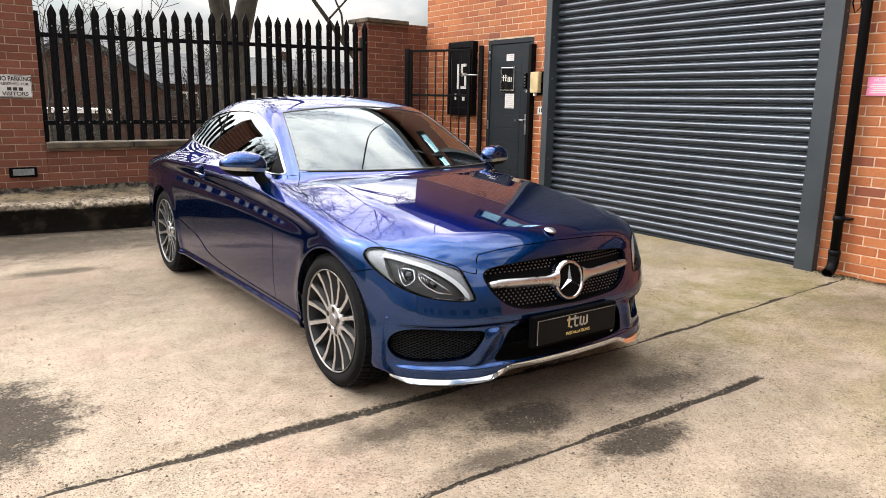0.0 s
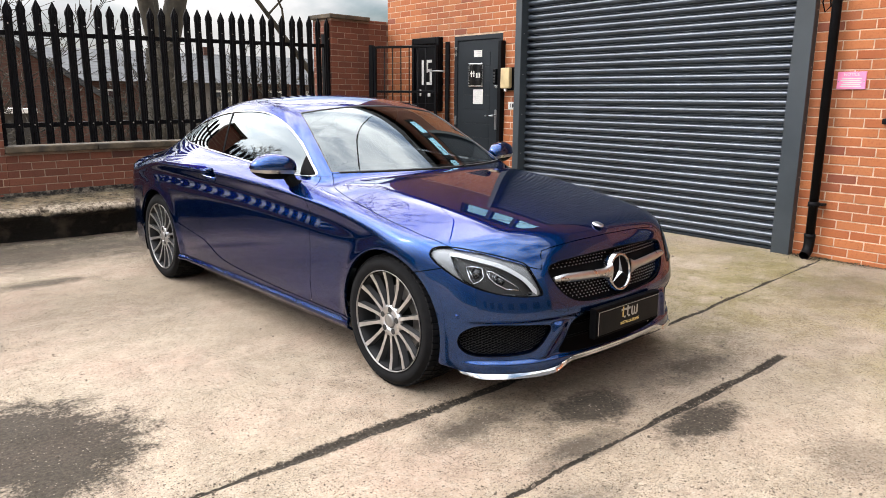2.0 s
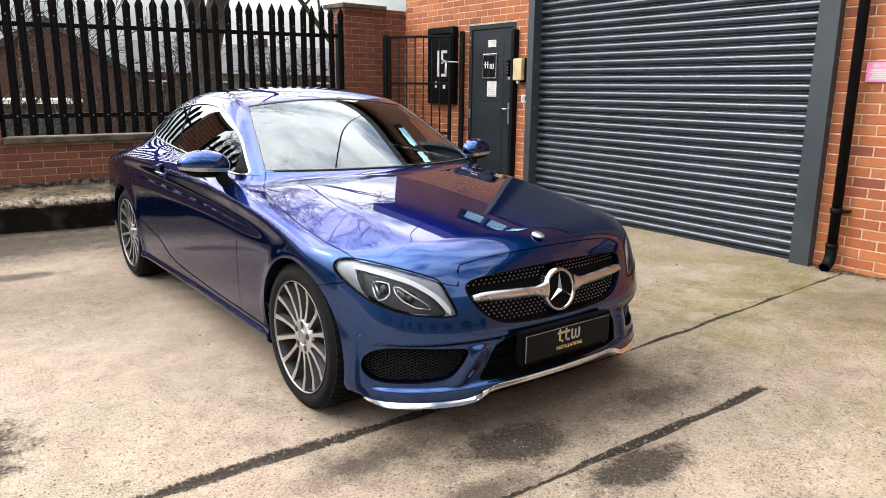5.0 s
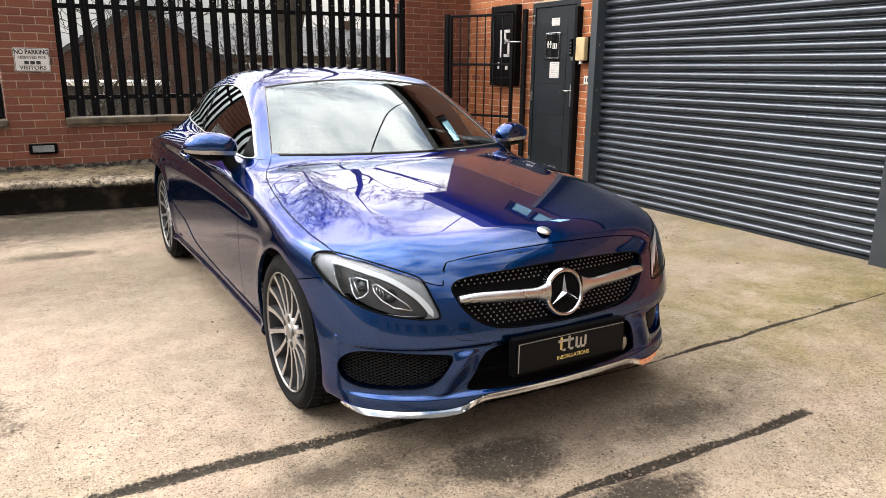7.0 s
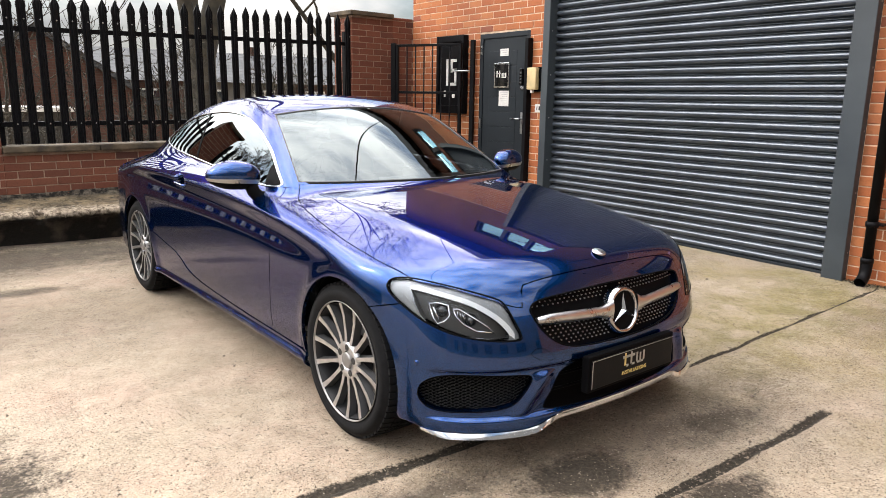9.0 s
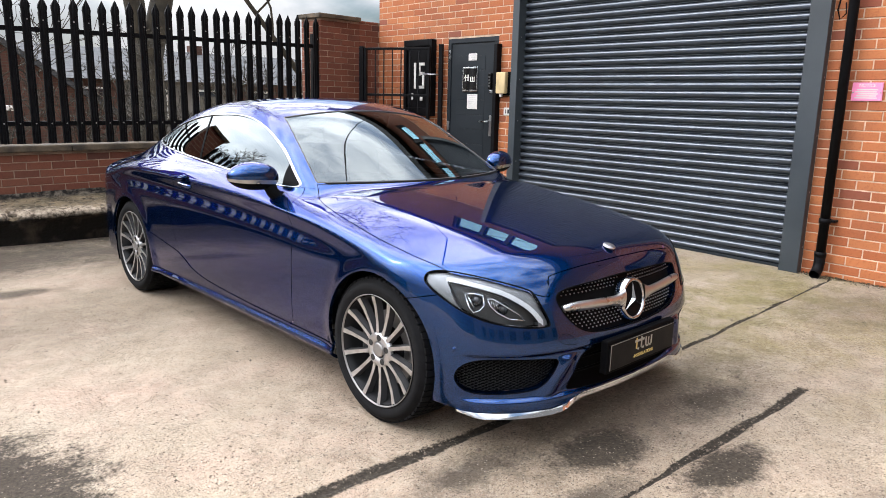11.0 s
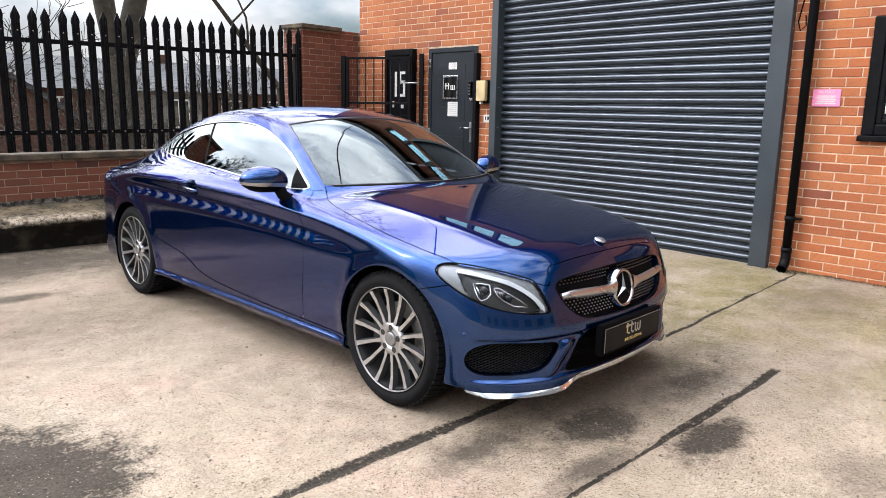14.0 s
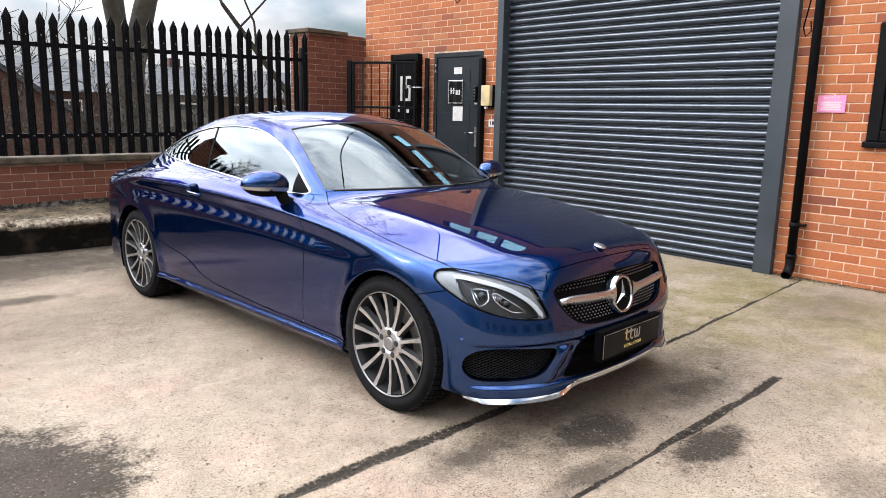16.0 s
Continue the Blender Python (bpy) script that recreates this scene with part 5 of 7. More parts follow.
def body_field(u, v, z):
    """Below zero inside the car's skin."""
    v = np.abs(v)
    low = smax(v - side_width(u, z), z - deck_height(u, v), 0.05)
    low = smax(low, 0.85 * (NOSE(v) + RAKE(z) + bumper_relief(v, z) - u), 0.06)
    low = smax(low, u - TAIL(v) + 0.16 * np.maximum(z - 0.55, 0), 0.06)
    top = smax(v - cabin_width(u, z), 0.9 * (z - roof_height(u, v)), 0.07)
    top = smax(top, 0.80 - z, 0.02)
    return smin(low, top, 0.02 + 0.12 * np.clip((u - 1.9) / 0.7, 0, 1))


def skin(origin, way, far=2.2):
    """Where rays from inside leave the body: arrays of points (n, 3)."""
    a, b = np.zeros(len(way)), np.full(len(way), far)
    steps = np.linspace(0, far, 45)[1:]
    found = np.zeros(len(way), bool)
    for s0, s1 in zip(np.r_[0, steps[:-1]], steps):
        p = origin + way * s1
        out = (body_field(p[:, 0], p[:, 1], p[:, 2]) > 0) & ~found
        a[out], b[out], found = s0, s1, found | out
    for _ in range(26):
        m = (a + b) / 2
        p = origin + way * m[:, None]
        out = body_field(p[:, 0], p[:, 1], p[:, 2]) > 0
        b, a = np.where(out, m, b), np.where(out, a, m)
    return origin + way * ((a + b) / 2)[:, None]


def around(q):
    """Skin points for (u, angle in degrees up from level), rays within a cross-section."""
    t = np.radians(q[:, 1])
    o = np.stack([q[:, 0], 0 * t, 0 * t + 0.50], 1)
    return skin(o, np.stack([0 * t, np.cos(t), np.sin(t)], 1))


def ahead(q):
    """Skin points for (bearing in degrees from straight ahead, z), rays within a level plane."""
    t = np.radians(q[:, 0])
    o = np.stack([0 * t + 0.15, 0 * t, q[:, 1]], 1)
    return skin(o, np.stack([-np.cos(t), np.sin(t), 0 * t], 1))
# ---- end of shape ----

# ---- car: panels cut from the skin ----
CAR = empty("parked_car", pose(2.30, 3.00, 0.0, 0, 0, 90 + 1.51), "dark metallic blue two-door coupe parked on the concrete", "car")


def outline_distance(pts, rounds=2):
    """Signed distance to a closed smooth outline, below zero inside."""
    p = np.array(pts, float)
    for _ in range(rounds):
        q = np.roll(p, -1, 0)
        p = np.stack([0.75 * p + 0.25 * q, 0.25 * p + 0.75 * q], 1).reshape(-1, 2)
    a, b = p, np.roll(p, -1, 0)

    def f(x, y):
        best, inside = np.full(x.shape, 1e9), np.zeros(x.shape, bool)
        for (ax, ay), (bx, by) in zip(a, b):
            ex, ey = bx - ax, by - ay
            t = np.clip(((x - ax) * ex + (y - ay) * ey) / (ex * ex + ey * ey + 1e-12), 0, 1)
            best = np.minimum(best, np.hypot(x - ax - t * ex, y - ay - t * ey))
            cross = ((ay > y) != (by > y)) & (x < ex * (y - ay) / (by - ay + 1e-12) + ax)
            inside ^= cross
        return np.where(inside, -best, best)
    return f


DEG = 0.0140  # metres along the nose for a degree of bearing


def bearing(p):
    return np.degrees(np.arctan2(p[:, 1], 0.15 - p[:, 0])) * DEG


def nose_outline(pts):
    f = outline_distance([(a * DEG, z) for a, z in pts])
    return lambda p: f(bearing(p), p[:, 2])


def rim_line(name, pts, r, mat, parent, sides=(1,), rounds=3, off=0.0):
    """A thin bead along an outline given as (bearing, z)."""
    q = np.array(pts, float)
    for _ in range(rounds):
        n = np.roll(q, -1, 0)
        q = np.stack([0.75 * q + 0.25 * n, 0.25 * q + 0.75 * n], 1).reshape(-1, 2)
    w = ahead(np.stack([np.abs(q[:, 0]), q[:, 1]], 1))
    w[:, 1] *= np.where(q[:, 0] < 0, -1, 1)
    for s in sides:
        bm = bmesh.new()
        line = [(u + off, s * v, z) for u, v, z in w]
        tube(bm, line + line[:1], r, 6)
        part(name, bm, mat, parent, smooth=True)


def side_outline(pts, rounds=2):
    f = outline_distance(pts, rounds)
    return lambda p: f(p[:, 0], p[:, 2])


s_headlight = nose_outline(HEADLIGHT_LINE := [(65.0, 0.705), (64.0, 0.738), (59.0, 0.745), (48.5, 0.722), (39.0, 0.682), (37.2, 0.660), (35.2, 0.605), (33.0, 0.540), (34.5, 0.532), (41.0, 0.538), (48.5, 0.560), (54.6, 0.596), (60.0, 0.645), (63.0, 0.675)])
s_bowl = nose_outline([(35.0, 0.535), (38.2, 0.599), (41.9, 0.637), (45.2, 0.664), (50.5, 0.687), (56.1, 0.705), (59.2, 0.710), (57.4, 0.659), (55.7, 0.614), (52.6, 0.572), (50.3, 0.559), (41.9, 0.538)])
s_grille = nose_outline(GRILLE_LINE := [(0, 0.684), (21, 0.674), (29.5, 0.664), (31.5, 0.640), (30.2, 0.600), (28.4, 0.560), (25.0, 0.512), (20.6, 0.482), (12.0, 0.472), (0, 0.470), (-12.0, 0.472), (-25.0, 0.512), (-31.5, 0.640), (-29.5, 0.664), (-21, 0.674)])
s_intake = nose_outline(INTAKE_LINE := [(56.0, 0.335), (54.6, 0.380), (51.0, 0.406), (45.6, 0.412), (39.3, 0.406), (31.6, 0.398), (30.4, 0.385), (31.6, 0.345), (34.0, 0.290), (37.0, 0.268), (45.8, 0.262), (52.0, 0.264), (55.0, 0.292)])
s_mouth = nose_outline(MOUTH_LINE := [(0, 0.425), (16.0, 0.420), (22.5, 0.400), (24.2, 0.365), (25.4, 0.310), (27.5, 0.262), (26.5, 0.240), (0, 0.236), (-26.5, 0.240), (-27.5, 0.262), (-24.2, 0.365), (-22.5, 0.400), (-16.0, 0.420)])
LIP_TOP = spline([0, 22.0, 25.0, 29.0, 33.0, 50.0, 58.0], [0.228, 0.226, 0.216, 0.194, 0.188, 0.188, 0.194])
BONNET_EDGE = spline([-0.66, -0.597, -0.574, -0.508, -0.42, -0.33, -0.1, 0.06, 0.3, 0.54, 0.66, 0.735, 1.0], [0.30, 0.515, 0.56, 0.652, 0.73, 0.790, 0.823, 0.826, 0.810, 0.776, 0.742, 0.700, 0.58])
s_door = side_outline([(0.735, 0.22), (0.715, 0.40), (0.695, 0.55), (0.69, 0.70), (0.715, 0.80), (0.765, 0.90), (0.80, 0.965), (0.95, 1.08), (1.2, 1.20), (1.6, 1.28), (2.0, 1.275), (2.06, 1.22), (2.02, 1.05), (2.05, 0.98), (2.075, 0.90), (2.12, 0.80), (2.13, 0.68), (2.09, 0.52), (2.02, 0.38), (1.9, 0.25), (1.50, 0.22)], 2)
s_glass = side_outline(GLASS_LINE := [(0.80, 0.955), (0.90, 1.015), (1.10, 1.140), (1.35, 1.248), (1.65, 1.303), (2.11, 1.288), (2.40, 1.242), (2.69, 1.165), (2.90, 1.085), (2.80, 1.066), (2.55, 1.045), (1.98, 1.008), (1.48, 0.982), (0.95, 0.945)], 2)


def s_bonnet_side(p):
    return p[:, 1] - BONNET_EDGE(p[:, 0])


def s_bonnet_front(p):
    v = np.abs(p[:, 1])
    return -0.592 + 0.10 * np.minimum(v, 0.48) ** 2 - 0.08 * step(v, 0.455, 0.535) - p[:, 0]


def s_cowl(p):
    return p[:, 0] - (0.520 + 0.53 * p[:, 1] ** 2)


def s_screen(p):
    u, v = p[:, 0], p[:, 1]
    low, high = 0.535 + 0.53 * v * v - u, u - (1.285 + 0.16 * v * v)
    side = v - (0.700 - 0.262 * (u - 0.70))
    return np.maximum(np.maximum(low, high), side)


def s_rear_screen(p):
    u, v = p[:, 0], p[:, 1]
    return np.maximum(np.maximum(2.28 - 0.2 * v * v - u, u - (2.98 - 0.3 * v * v)), v - (0.52 - 0.05 * (u - 2.3)))


def s_roof(p):
    return p[:, 1] - (0.565 - 0.02 * (p[:, 0] - 1.5) ** 2)


def s_boot(p):
    return np.maximum(3.03 - 0.3 * p[:, 1] ** 2 - p[:, 0], p[:, 1] - (0.60 - 0.08 * (p[:, 0] - 3.0)))


def s_arch_front(p):
    return np.hypot(p[:, 0] - 0.018, p[:, 2] - 0.335) - 0.350


def s_arch_rear(p):
    return np.hypot(p[:, 0] - 2.84, p[:, 2] - 0.335) - 0.356


def s_wing_line(p):
    """Above zero over the seam between bumper and wing."""
    return p[:, 2] - (0.619 - 0.263 * (p[:, 0] + 0.196))


def s_low(p):
    return 0.185 - 0.012 * np.sin((p[:, 0] - 0.3) * 2.0) - p[:, 2]


SKIRT_LINE = spline([0.2, 1.0, 1.28, 1.66, 1.80, 1.89, 1.97, 2.06, 2.25, 2.5], [0.262, 0.272, 0.281, 0.305, 0.325, 0.350, 0.390, 0.424, 0.456, 0.496])


def s_skirt(p):
    return p[:, 2] - SKIRT_LINE(p[:, 0])


def s_corner(p):
    return p[:, 0] - (0.955 + 0.30 * (p[:, 2] - 0.95))


def s_pillar_foot(p):
    """The seam between wing and windscreen pillar."""
    return np.where(p[:, 0] < 1.0, p[:, 2] - 0.955, 1.0)


def s_b_post(p):
    return np.abs(p[:, 0] - (1.965 + 0.44 * (p[:, 2] - 1.02))) - 0.011


def s_rear_bumper(p):
    return 3.18 + 0.25 * np.maximum(p[:, 2] - 0.6, 0) - p[:, 0]


def patch(a, b, where, cuts):
    """A grid over (a, b) on the skin, its points pulled onto the cut lines."""
    na, nb = len(a), len(b)
    q = np.stack(np.meshgrid(a, b, indexing="ij"), -1).reshape(-1, 2)
    da = np.repeat(np.gradient(a), nb)
    db = np.tile(np.gradient(b), na)
    p = where(q)
    for cut in [x for x in cuts for _ in (0, 1)]:
        d = cut(p)
        near = np.abs(d) < 0.03
        if not near.any():
            continue
        qi, ai, bi = q[near], da[near], db[near]
        ga = cut(where(qi + np.stack([ai * 0.3, 0 * ai], 1))) - d[near]
        gb = cut(where(qi + np.stack([0 * bi, bi * 0.3], 1))) - d[near]
        ga, gb = ga / 0.3, gb / 0.3
        norm = np.hypot(ga, gb) + 1e-9
        move = np.abs(d[near]) < 0.52 * norm
        step = -d[near] / norm ** 2
        # keep edge rows on their edge
        sa, sb = step * ga * ai, step * gb * bi
        edge_a = (np.abs(qi[:, 0] - a[0]) < 1e-9) | (np.abs(qi[:, 0] - a[-1]) < 1e-9)
        edge_b = (np.abs(qi[:, 1] - b[0]) < 1e-9) | (np.abs(qi[:, 1] - b[-1]) < 1e-9)
        sa, sb = np.where(move & ~edge_a, sa, 0), np.where(move & ~edge_b, sb, 0)
        q[near] = qi + np.stack([sa, sb], 1)
        p[near] = where(q[near])
    i, j = np.meshgrid(np.arange(na - 1), np.arange(nb - 1), indexing="ij")
    k = (i * nb + j).reshape(-1)
    f = np.stack([k, k + nb, k + nb + 1, k + 1], 1)
    # split each cell so that no cut line runs across a face
    other = np.zeros(len(f), bool)
    for cut in cuts:
        d = np.abs(cut(p))
        on = d < 4e-4
        cross13 = on[f[:, 1]] & on[f[:, 3]] & ~(on[f[:, 0]] & on[f[:, 2]])
        other |= cross13
    a3 = np.where(other[:, None], f[:, [0, 1, 3]], f[:, [0, 1, 2]])
    b3 = np.where(other[:, None], f[:, [1, 2, 3]], f[:, [0, 2, 3]])
    f = np.concatenate([a3, b3])
    return p, f, p[f].mean(1)


def facing(p, h=0.002):
    """Outward normals of the skin."""
    g = np.stack([body_field(*(p + h * e).T) - body_field(*(p - h * e).T) for e in np.eye(3)], 1)
    return g / (np.linalg.norm(g, axis=1)[:, None] + 1e-12)


def panel(name, p, f, mat, parent, label="", sides="both", gap=0.0018, flange=0.014, lift=0.0, eased=True, face=None):
    """Build a panel from faces of a patch: edges drawn in for the gap and turned inwards. sides: right, left or both halves in one."""
    used, inv = np.unique(f, return_inverse=True)
    p, f = p[used].copy(), inv.reshape(f.shape)
    n = facing(p)
    fn = np.cross(p[f[:, 1]] - p[f[:, 0]], p[f[:, 2]] - p[f[:, 0]])
    good = np.linalg.norm(fn, axis=1) > 1e-9
    f, fn = f[good], fn[good]
    if (fn * n[f[:, 0]]).sum() < 0:
        f = f[:, ::-1]
    e = np.concatenate([f[:, [0, 1]], f[:, [1, 2]], f[:, [2, 0]]])
    key = np.sort(e, 1)
    key = key[:, 0].astype(np.int64) * len(p) + key[:, 1]
    _, first, count = np.unique(key, return_index=True, return_counts=True)
    rim = e[first[count == 1]]
    mid = (np.abs(p[rim[:, 0], 1]) < 1e-5) & (np.abs(p[rim[:, 1], 1]) < 1e-5)
    rim = rim[~mid]
    # draw the rim in by the gap
    inward = np.zeros_like(p)
    cen = p[f].mean(1)
    on_rim = np.zeros(len(p), bool)
    on_rim[rim.reshape(-1)] = True
    for c in range(3):
        np.add.at(inward, f[:, c], cen - p[f[:, c]])
    inward -= n * (inward * n).sum(1)[:, None]
    inward /= np.linalg.norm(inward, axis=1)[:, None] + 1e-12
    if sides == "both":
        inward[np.abs(p[:, 1]) < 1e-5, 1] = 0
    p[on_rim] += inward[on_rim] * gap
    p += n * (lift(p)[:, None] if callable(lift) else lift)
    lip = {}
    verts, faces, norms = list(map(tuple, p)), [tuple(x) for x in f], list(map(tuple, face(p) if face else n))
    if flange:
        for i in np.unique(rim):
            lip[i] = (len(verts), len(verts) + 1)
            verts += [tuple(p[i]), tuple(p[i] - n[i] * flange)]
            norms += [tuple(-inward[i])] * 2
        faces += [(lip[b][0], lip[a][0], lip[a][1], lip[b][1]) for a, b in rim]
    verts, norms = np.array(verts), np.array(norms)
    if sides == "left":
        verts[:, 1] *= -1
        norms[:, 1] *= -1
        faces = [x[::-1] for x in faces]
    if sides == "both":
        k = len(verts)
        twin = np.arange(k) + k
        centre = np.abs(verts[:, 1]) < 1e-5
        verts[centre, 1] = 0
        twin[centre] = np.arange(k)[centre]
        other = verts * np.array([1, -1, 1])
        faces = faces + [tuple(int(twin[i]) for i in x[::-1]) for x in faces]
        verts = np.concatenate([verts, other])
        norms[centre & (np.arange(k) < len(p)), 1] = 0
        norms = np.concatenate([norms, norms * np.array([1, -1, 1])])
    ob = raw(name, verts, [[int(i) for i in x] for x in faces], mat, parent, label)
    if eased:
        ob.data.normals_split_custom_set_from_vertices([tuple(x) for x in norms])
    return ob


def flat_side(p, h=0.004):
    """Outward normals of the cabin's side alone, without the rounding into the roof."""
    du = (cabin_width(p[:, 0] + h, p[:, 2]) - cabin_width(p[:, 0] - h, p[:, 2])) / (2 * h)
    dz = (cabin_width(p[:, 0], p[:, 2] + h) - cabin_width(p[:, 0], p[:, 2] - h)) / (2 * h)
    g = np.stack([-du, np.ones(len(p)), -dz], 1)
    return g / np.linalg.norm(g, axis=1)[:, None]


def band(name, line, width, lift, mat, parent, label, side):
    """A moulded strip that follows an outline of (u, z) on the side of the car."""
    q = np.array(line, float)
    for _ in range(4):
        r = np.roll(q, -1, 0)
        q = np.stack([0.75 * q + 0.25 * r, 0.25 * q + 0.75 * r], 1).reshape(-1, 2)
    t = np.roll(q, -1, 0) - np.roll(q, 1, 0)
    t /= np.linalg.norm(t, axis=1)[:, None] + 1e-12
    nrm = np.stack([-t[:, 1], t[:, 0]], 1)
    area = np.sum(q[:, 0] * np.roll(q[:, 1], -1) - np.roll(q[:, 0], -1) * q[:, 1])
    nrm *= np.sign(area)
    rows = []
    for inset, up in ((-0.001, -0.006), (0.0, lift * 0.6), (width * 0.2, lift), (width * 0.8, lift), (width, lift * 0.6), (width + 0.001, -0.008)):
        w = q + nrm * inset
        o = np.stack([w[:, 0], np.full(len(w), 0.30), w[:, 1]], 1)
        pts = skin(o, np.tile([0.0, 1.0, 0.0], (len(w), 1)), 0.9)
        pts[:, 1] += up
        rows.append(pts)
    k, m = len(q), len(rows)
    verts = np.concatenate(rows)
    if side == "left":
        verts[:, 1] *= -1
    faces = [(j * k + i, j * k + (i + 1) % k, (j + 1) * k + (i + 1) % k, (j + 1) * k + i) for j in range(m - 1) for i in range(k)]
    if (area > 0) != (side == "left"):
        faces = [x[::-1] for x in faces]
    return raw(name, verts, faces, mat, parent, label)


def screen_seal():
    """Rubber round the windscreen."""
    vb = np.linspace(0, 0.690, 40)
    low = np.stack([0.535 + 0.53 * vb ** 2, vb], 1)
    low = low[low[:, 1] < 0.700 - 0.262 * (low[:, 0] - 0.70)]
    us = np.linspace(low[-1, 0], 1.33, 50)
    side = np.stack([us, 0.700 - 0.262 * (us - 0.70)], 1)
    side = side[side[:, 0] < 1.285 + 0.16 * side[:, 1] ** 2]
    vt = np.linspace(side[-1, 1], 0, 30)
    high = np.stack([1.285 + 0.16 * vt ** 2, vt], 1)
    q = np.concatenate([low, side[1:], high[1:]])
    t = np.gradient(q, axis=0)
    t /= np.linalg.norm(t, axis=1)[:, None]
    nrm = np.stack([-t[:, 1], t[:, 0]], 1)
    if nrm[0, 0] < 0:
        nrm = -nrm
    rows = []
    for inset, up in ((-0.002, 0.0), (-0.0015, 0.0010), (0.004, 0.0010), (0.005, -0.004)):
        w = q + nrm * inset
        w[0, 1] = w[-1, 1] = 0.0
        o = np.stack([w[:, 0], np.maximum(w[:, 1], 0), np.full(len(w), 0.75)], 1)
        pts = skin(o, np.tile([0.0, 0.0, 1.0], (len(w), 1)), 0.9)
        pts[:, 2] += up
        rows.append(pts)
    k = len(q)
    right = np.concatenate(rows)
    left = right * np.array([1, -1, 1])
    verts = np.concatenate([right, left])
    n = len(right)
    faces = []
    for j in range(3):
        for i in range(k - 1):
            a = (j * k + i, j * k + i + 1, (j + 1) * k + i + 1, (j + 1) * k + i)
            faces += [a, tuple(n + x for x in a[::-1])]
    raw("windscreen_seal", verts, faces, plain("seal_rubber", (0.03, 0.031, 0.034), 0.35), CAR)


def build_body():
    a = np.concatenate([np.arange(-0.62, 3.30, 0.0095), np.arange(3.30, 3.80, 0.014)])
    b = np.concatenate([np.linspace(-33, 62, 160), np.linspace(62.6, 90, 46)[1:]])
    cuts = [s_arch_front, s_arch_rear, s_low, s_skirt, s_headlight, s_wing_line, s_rear_bumper, s_door, s_bonnet_side, s_bonnet_front, s_cowl, s_screen, s_rear_screen, s_roof, s_boot, s_b_post, s_corner, s_glass, s_pillar_foot]
    p, f, c = patch(a, b, around, cuts)
    # bowls behind the door handles
    bowl = np.clip(1 - ((p[:, 0] - 1.925) / 0.090) ** 2 - ((p[:, 2] - 0.876) / 0.047) ** 2, 0, 1) * (p[:, 1] > 0.7)
    p[:, 1] -= 0.048 * np.sqrt(bowl)
    taken = (c[:, 2] < 0.16) | (s_arch_front(c) < 0) | (s_arch_rear(c) < 0) | (s_low(c) > 0)
    out = {}

    def claim(key, mask):
        nonlocal taken
        out[key] = mask & ~taken
        taken = taken | mask

    top = c[:, 2] > 0.98
    cabin = c[:, 0] > 0.45
    claim("windscreen", cabin & (c[:, 2] > 0.9) & (s_screen(c) < 0))
    claim("rear_window", top & (s_rear_screen(c) < 0))
    inner = (s_glass(c) < 0) & (c[:, 1] > 0.45)
    claim("pillar_trim", inner & (s_b_post(c) < 0))
    front_of_b = c[:, 0] < 1.965 + 0.44 * (c[:, 2] - 1.02)
    corner = s_corner(c) < 0
    claim("mirror_corner", inner & corner)
    claim("door_window", inner & front_of_b)
    claim("quarter_window", inner)
    claim("bonnet", (s_bonnet_side(c) < 0) & (s_bonnet_front(c) < 0) & (s_cowl(c) < 0) & (c[:, 2] > 0.6) & (c[:, 0] < 0.85))
    claim("cowl", (s_screen(c) > 0) & (c[:, 0] < 0.535 + 0.53 * c[:, 1] ** 2) & (s_cowl(c) > 0) & (c[:, 1] < np.minimum(BONNET_EDGE(c[:, 0]), 0.645)) & (c[:, 0] < 0.85))
    claim("roof", top & (s_roof(c) < 0) & (c[:, 0] > 1.28) & (c[:, 0] < 2.4))
    claim("boot_lid", top & (s_boot(c) < 0))
    claim("spare", (c[:, 0] < -0.36))
    claim("nose", (s_headlight(c) < 0) & (c[:, 0] < 0.0))
    claim("nose2", (s_wing_line(c) < 0) & (c[:, 0] < -0.1))
    claim("nose3", (s_bonnet_front(c) > 0))
    claim("door", (s_door(c) < 0) & (c[:, 2] < np.where(c[:, 0] < 1.0, 0.955, 1.03)) & (s_skirt(c) > 0) & (c[:, 1] > 0.7))
    claim("side_skirt", (s_skirt(c) < 0) & (c[:, 0] > 0.2) & (c[:, 0] < 2.7))
    claim("front_wing", (c[:, 0] < 0.95) & (c[:, 2] < 0.955))
    claim("rear_quarter", c[:, 0] > -0.4)
    body = {}
    both = {"windscreen": (SCREEN_GLASS, "laminated windscreen glass", 0.0, 0.0), "rear_window": (SIDE_GLASS, "", 0.0, 0.0), "bonnet": (PAINT, "", 0.0028, 0.016), "cowl": (BLACK_PLASTIC, "", 0.0, 0.01), "roof": (PAINT, "", 0.0012, 0.01), "boot_lid": (PAINT, "", 0.0018, 0.014)}
    for k, (mat, label, gap, fl) in both.items():
        if out[k].any():
            body[k] = panel(k, p, f[out[k]], mat, CAR, label, "both", gap, fl, lift=-0.004 if k == "windscreen" else 0)
    handed = {"door": (PAINT, "", 0.0028, 0.016, 0), "front_wing": (PAINT, "", 0.0024, 0.016, 0), "rear_quarter": (PAINT, "", 0.0012, 0.014, 0), "side_skirt": (PAINT, "", 0.0012, 0.014, 0.004)}
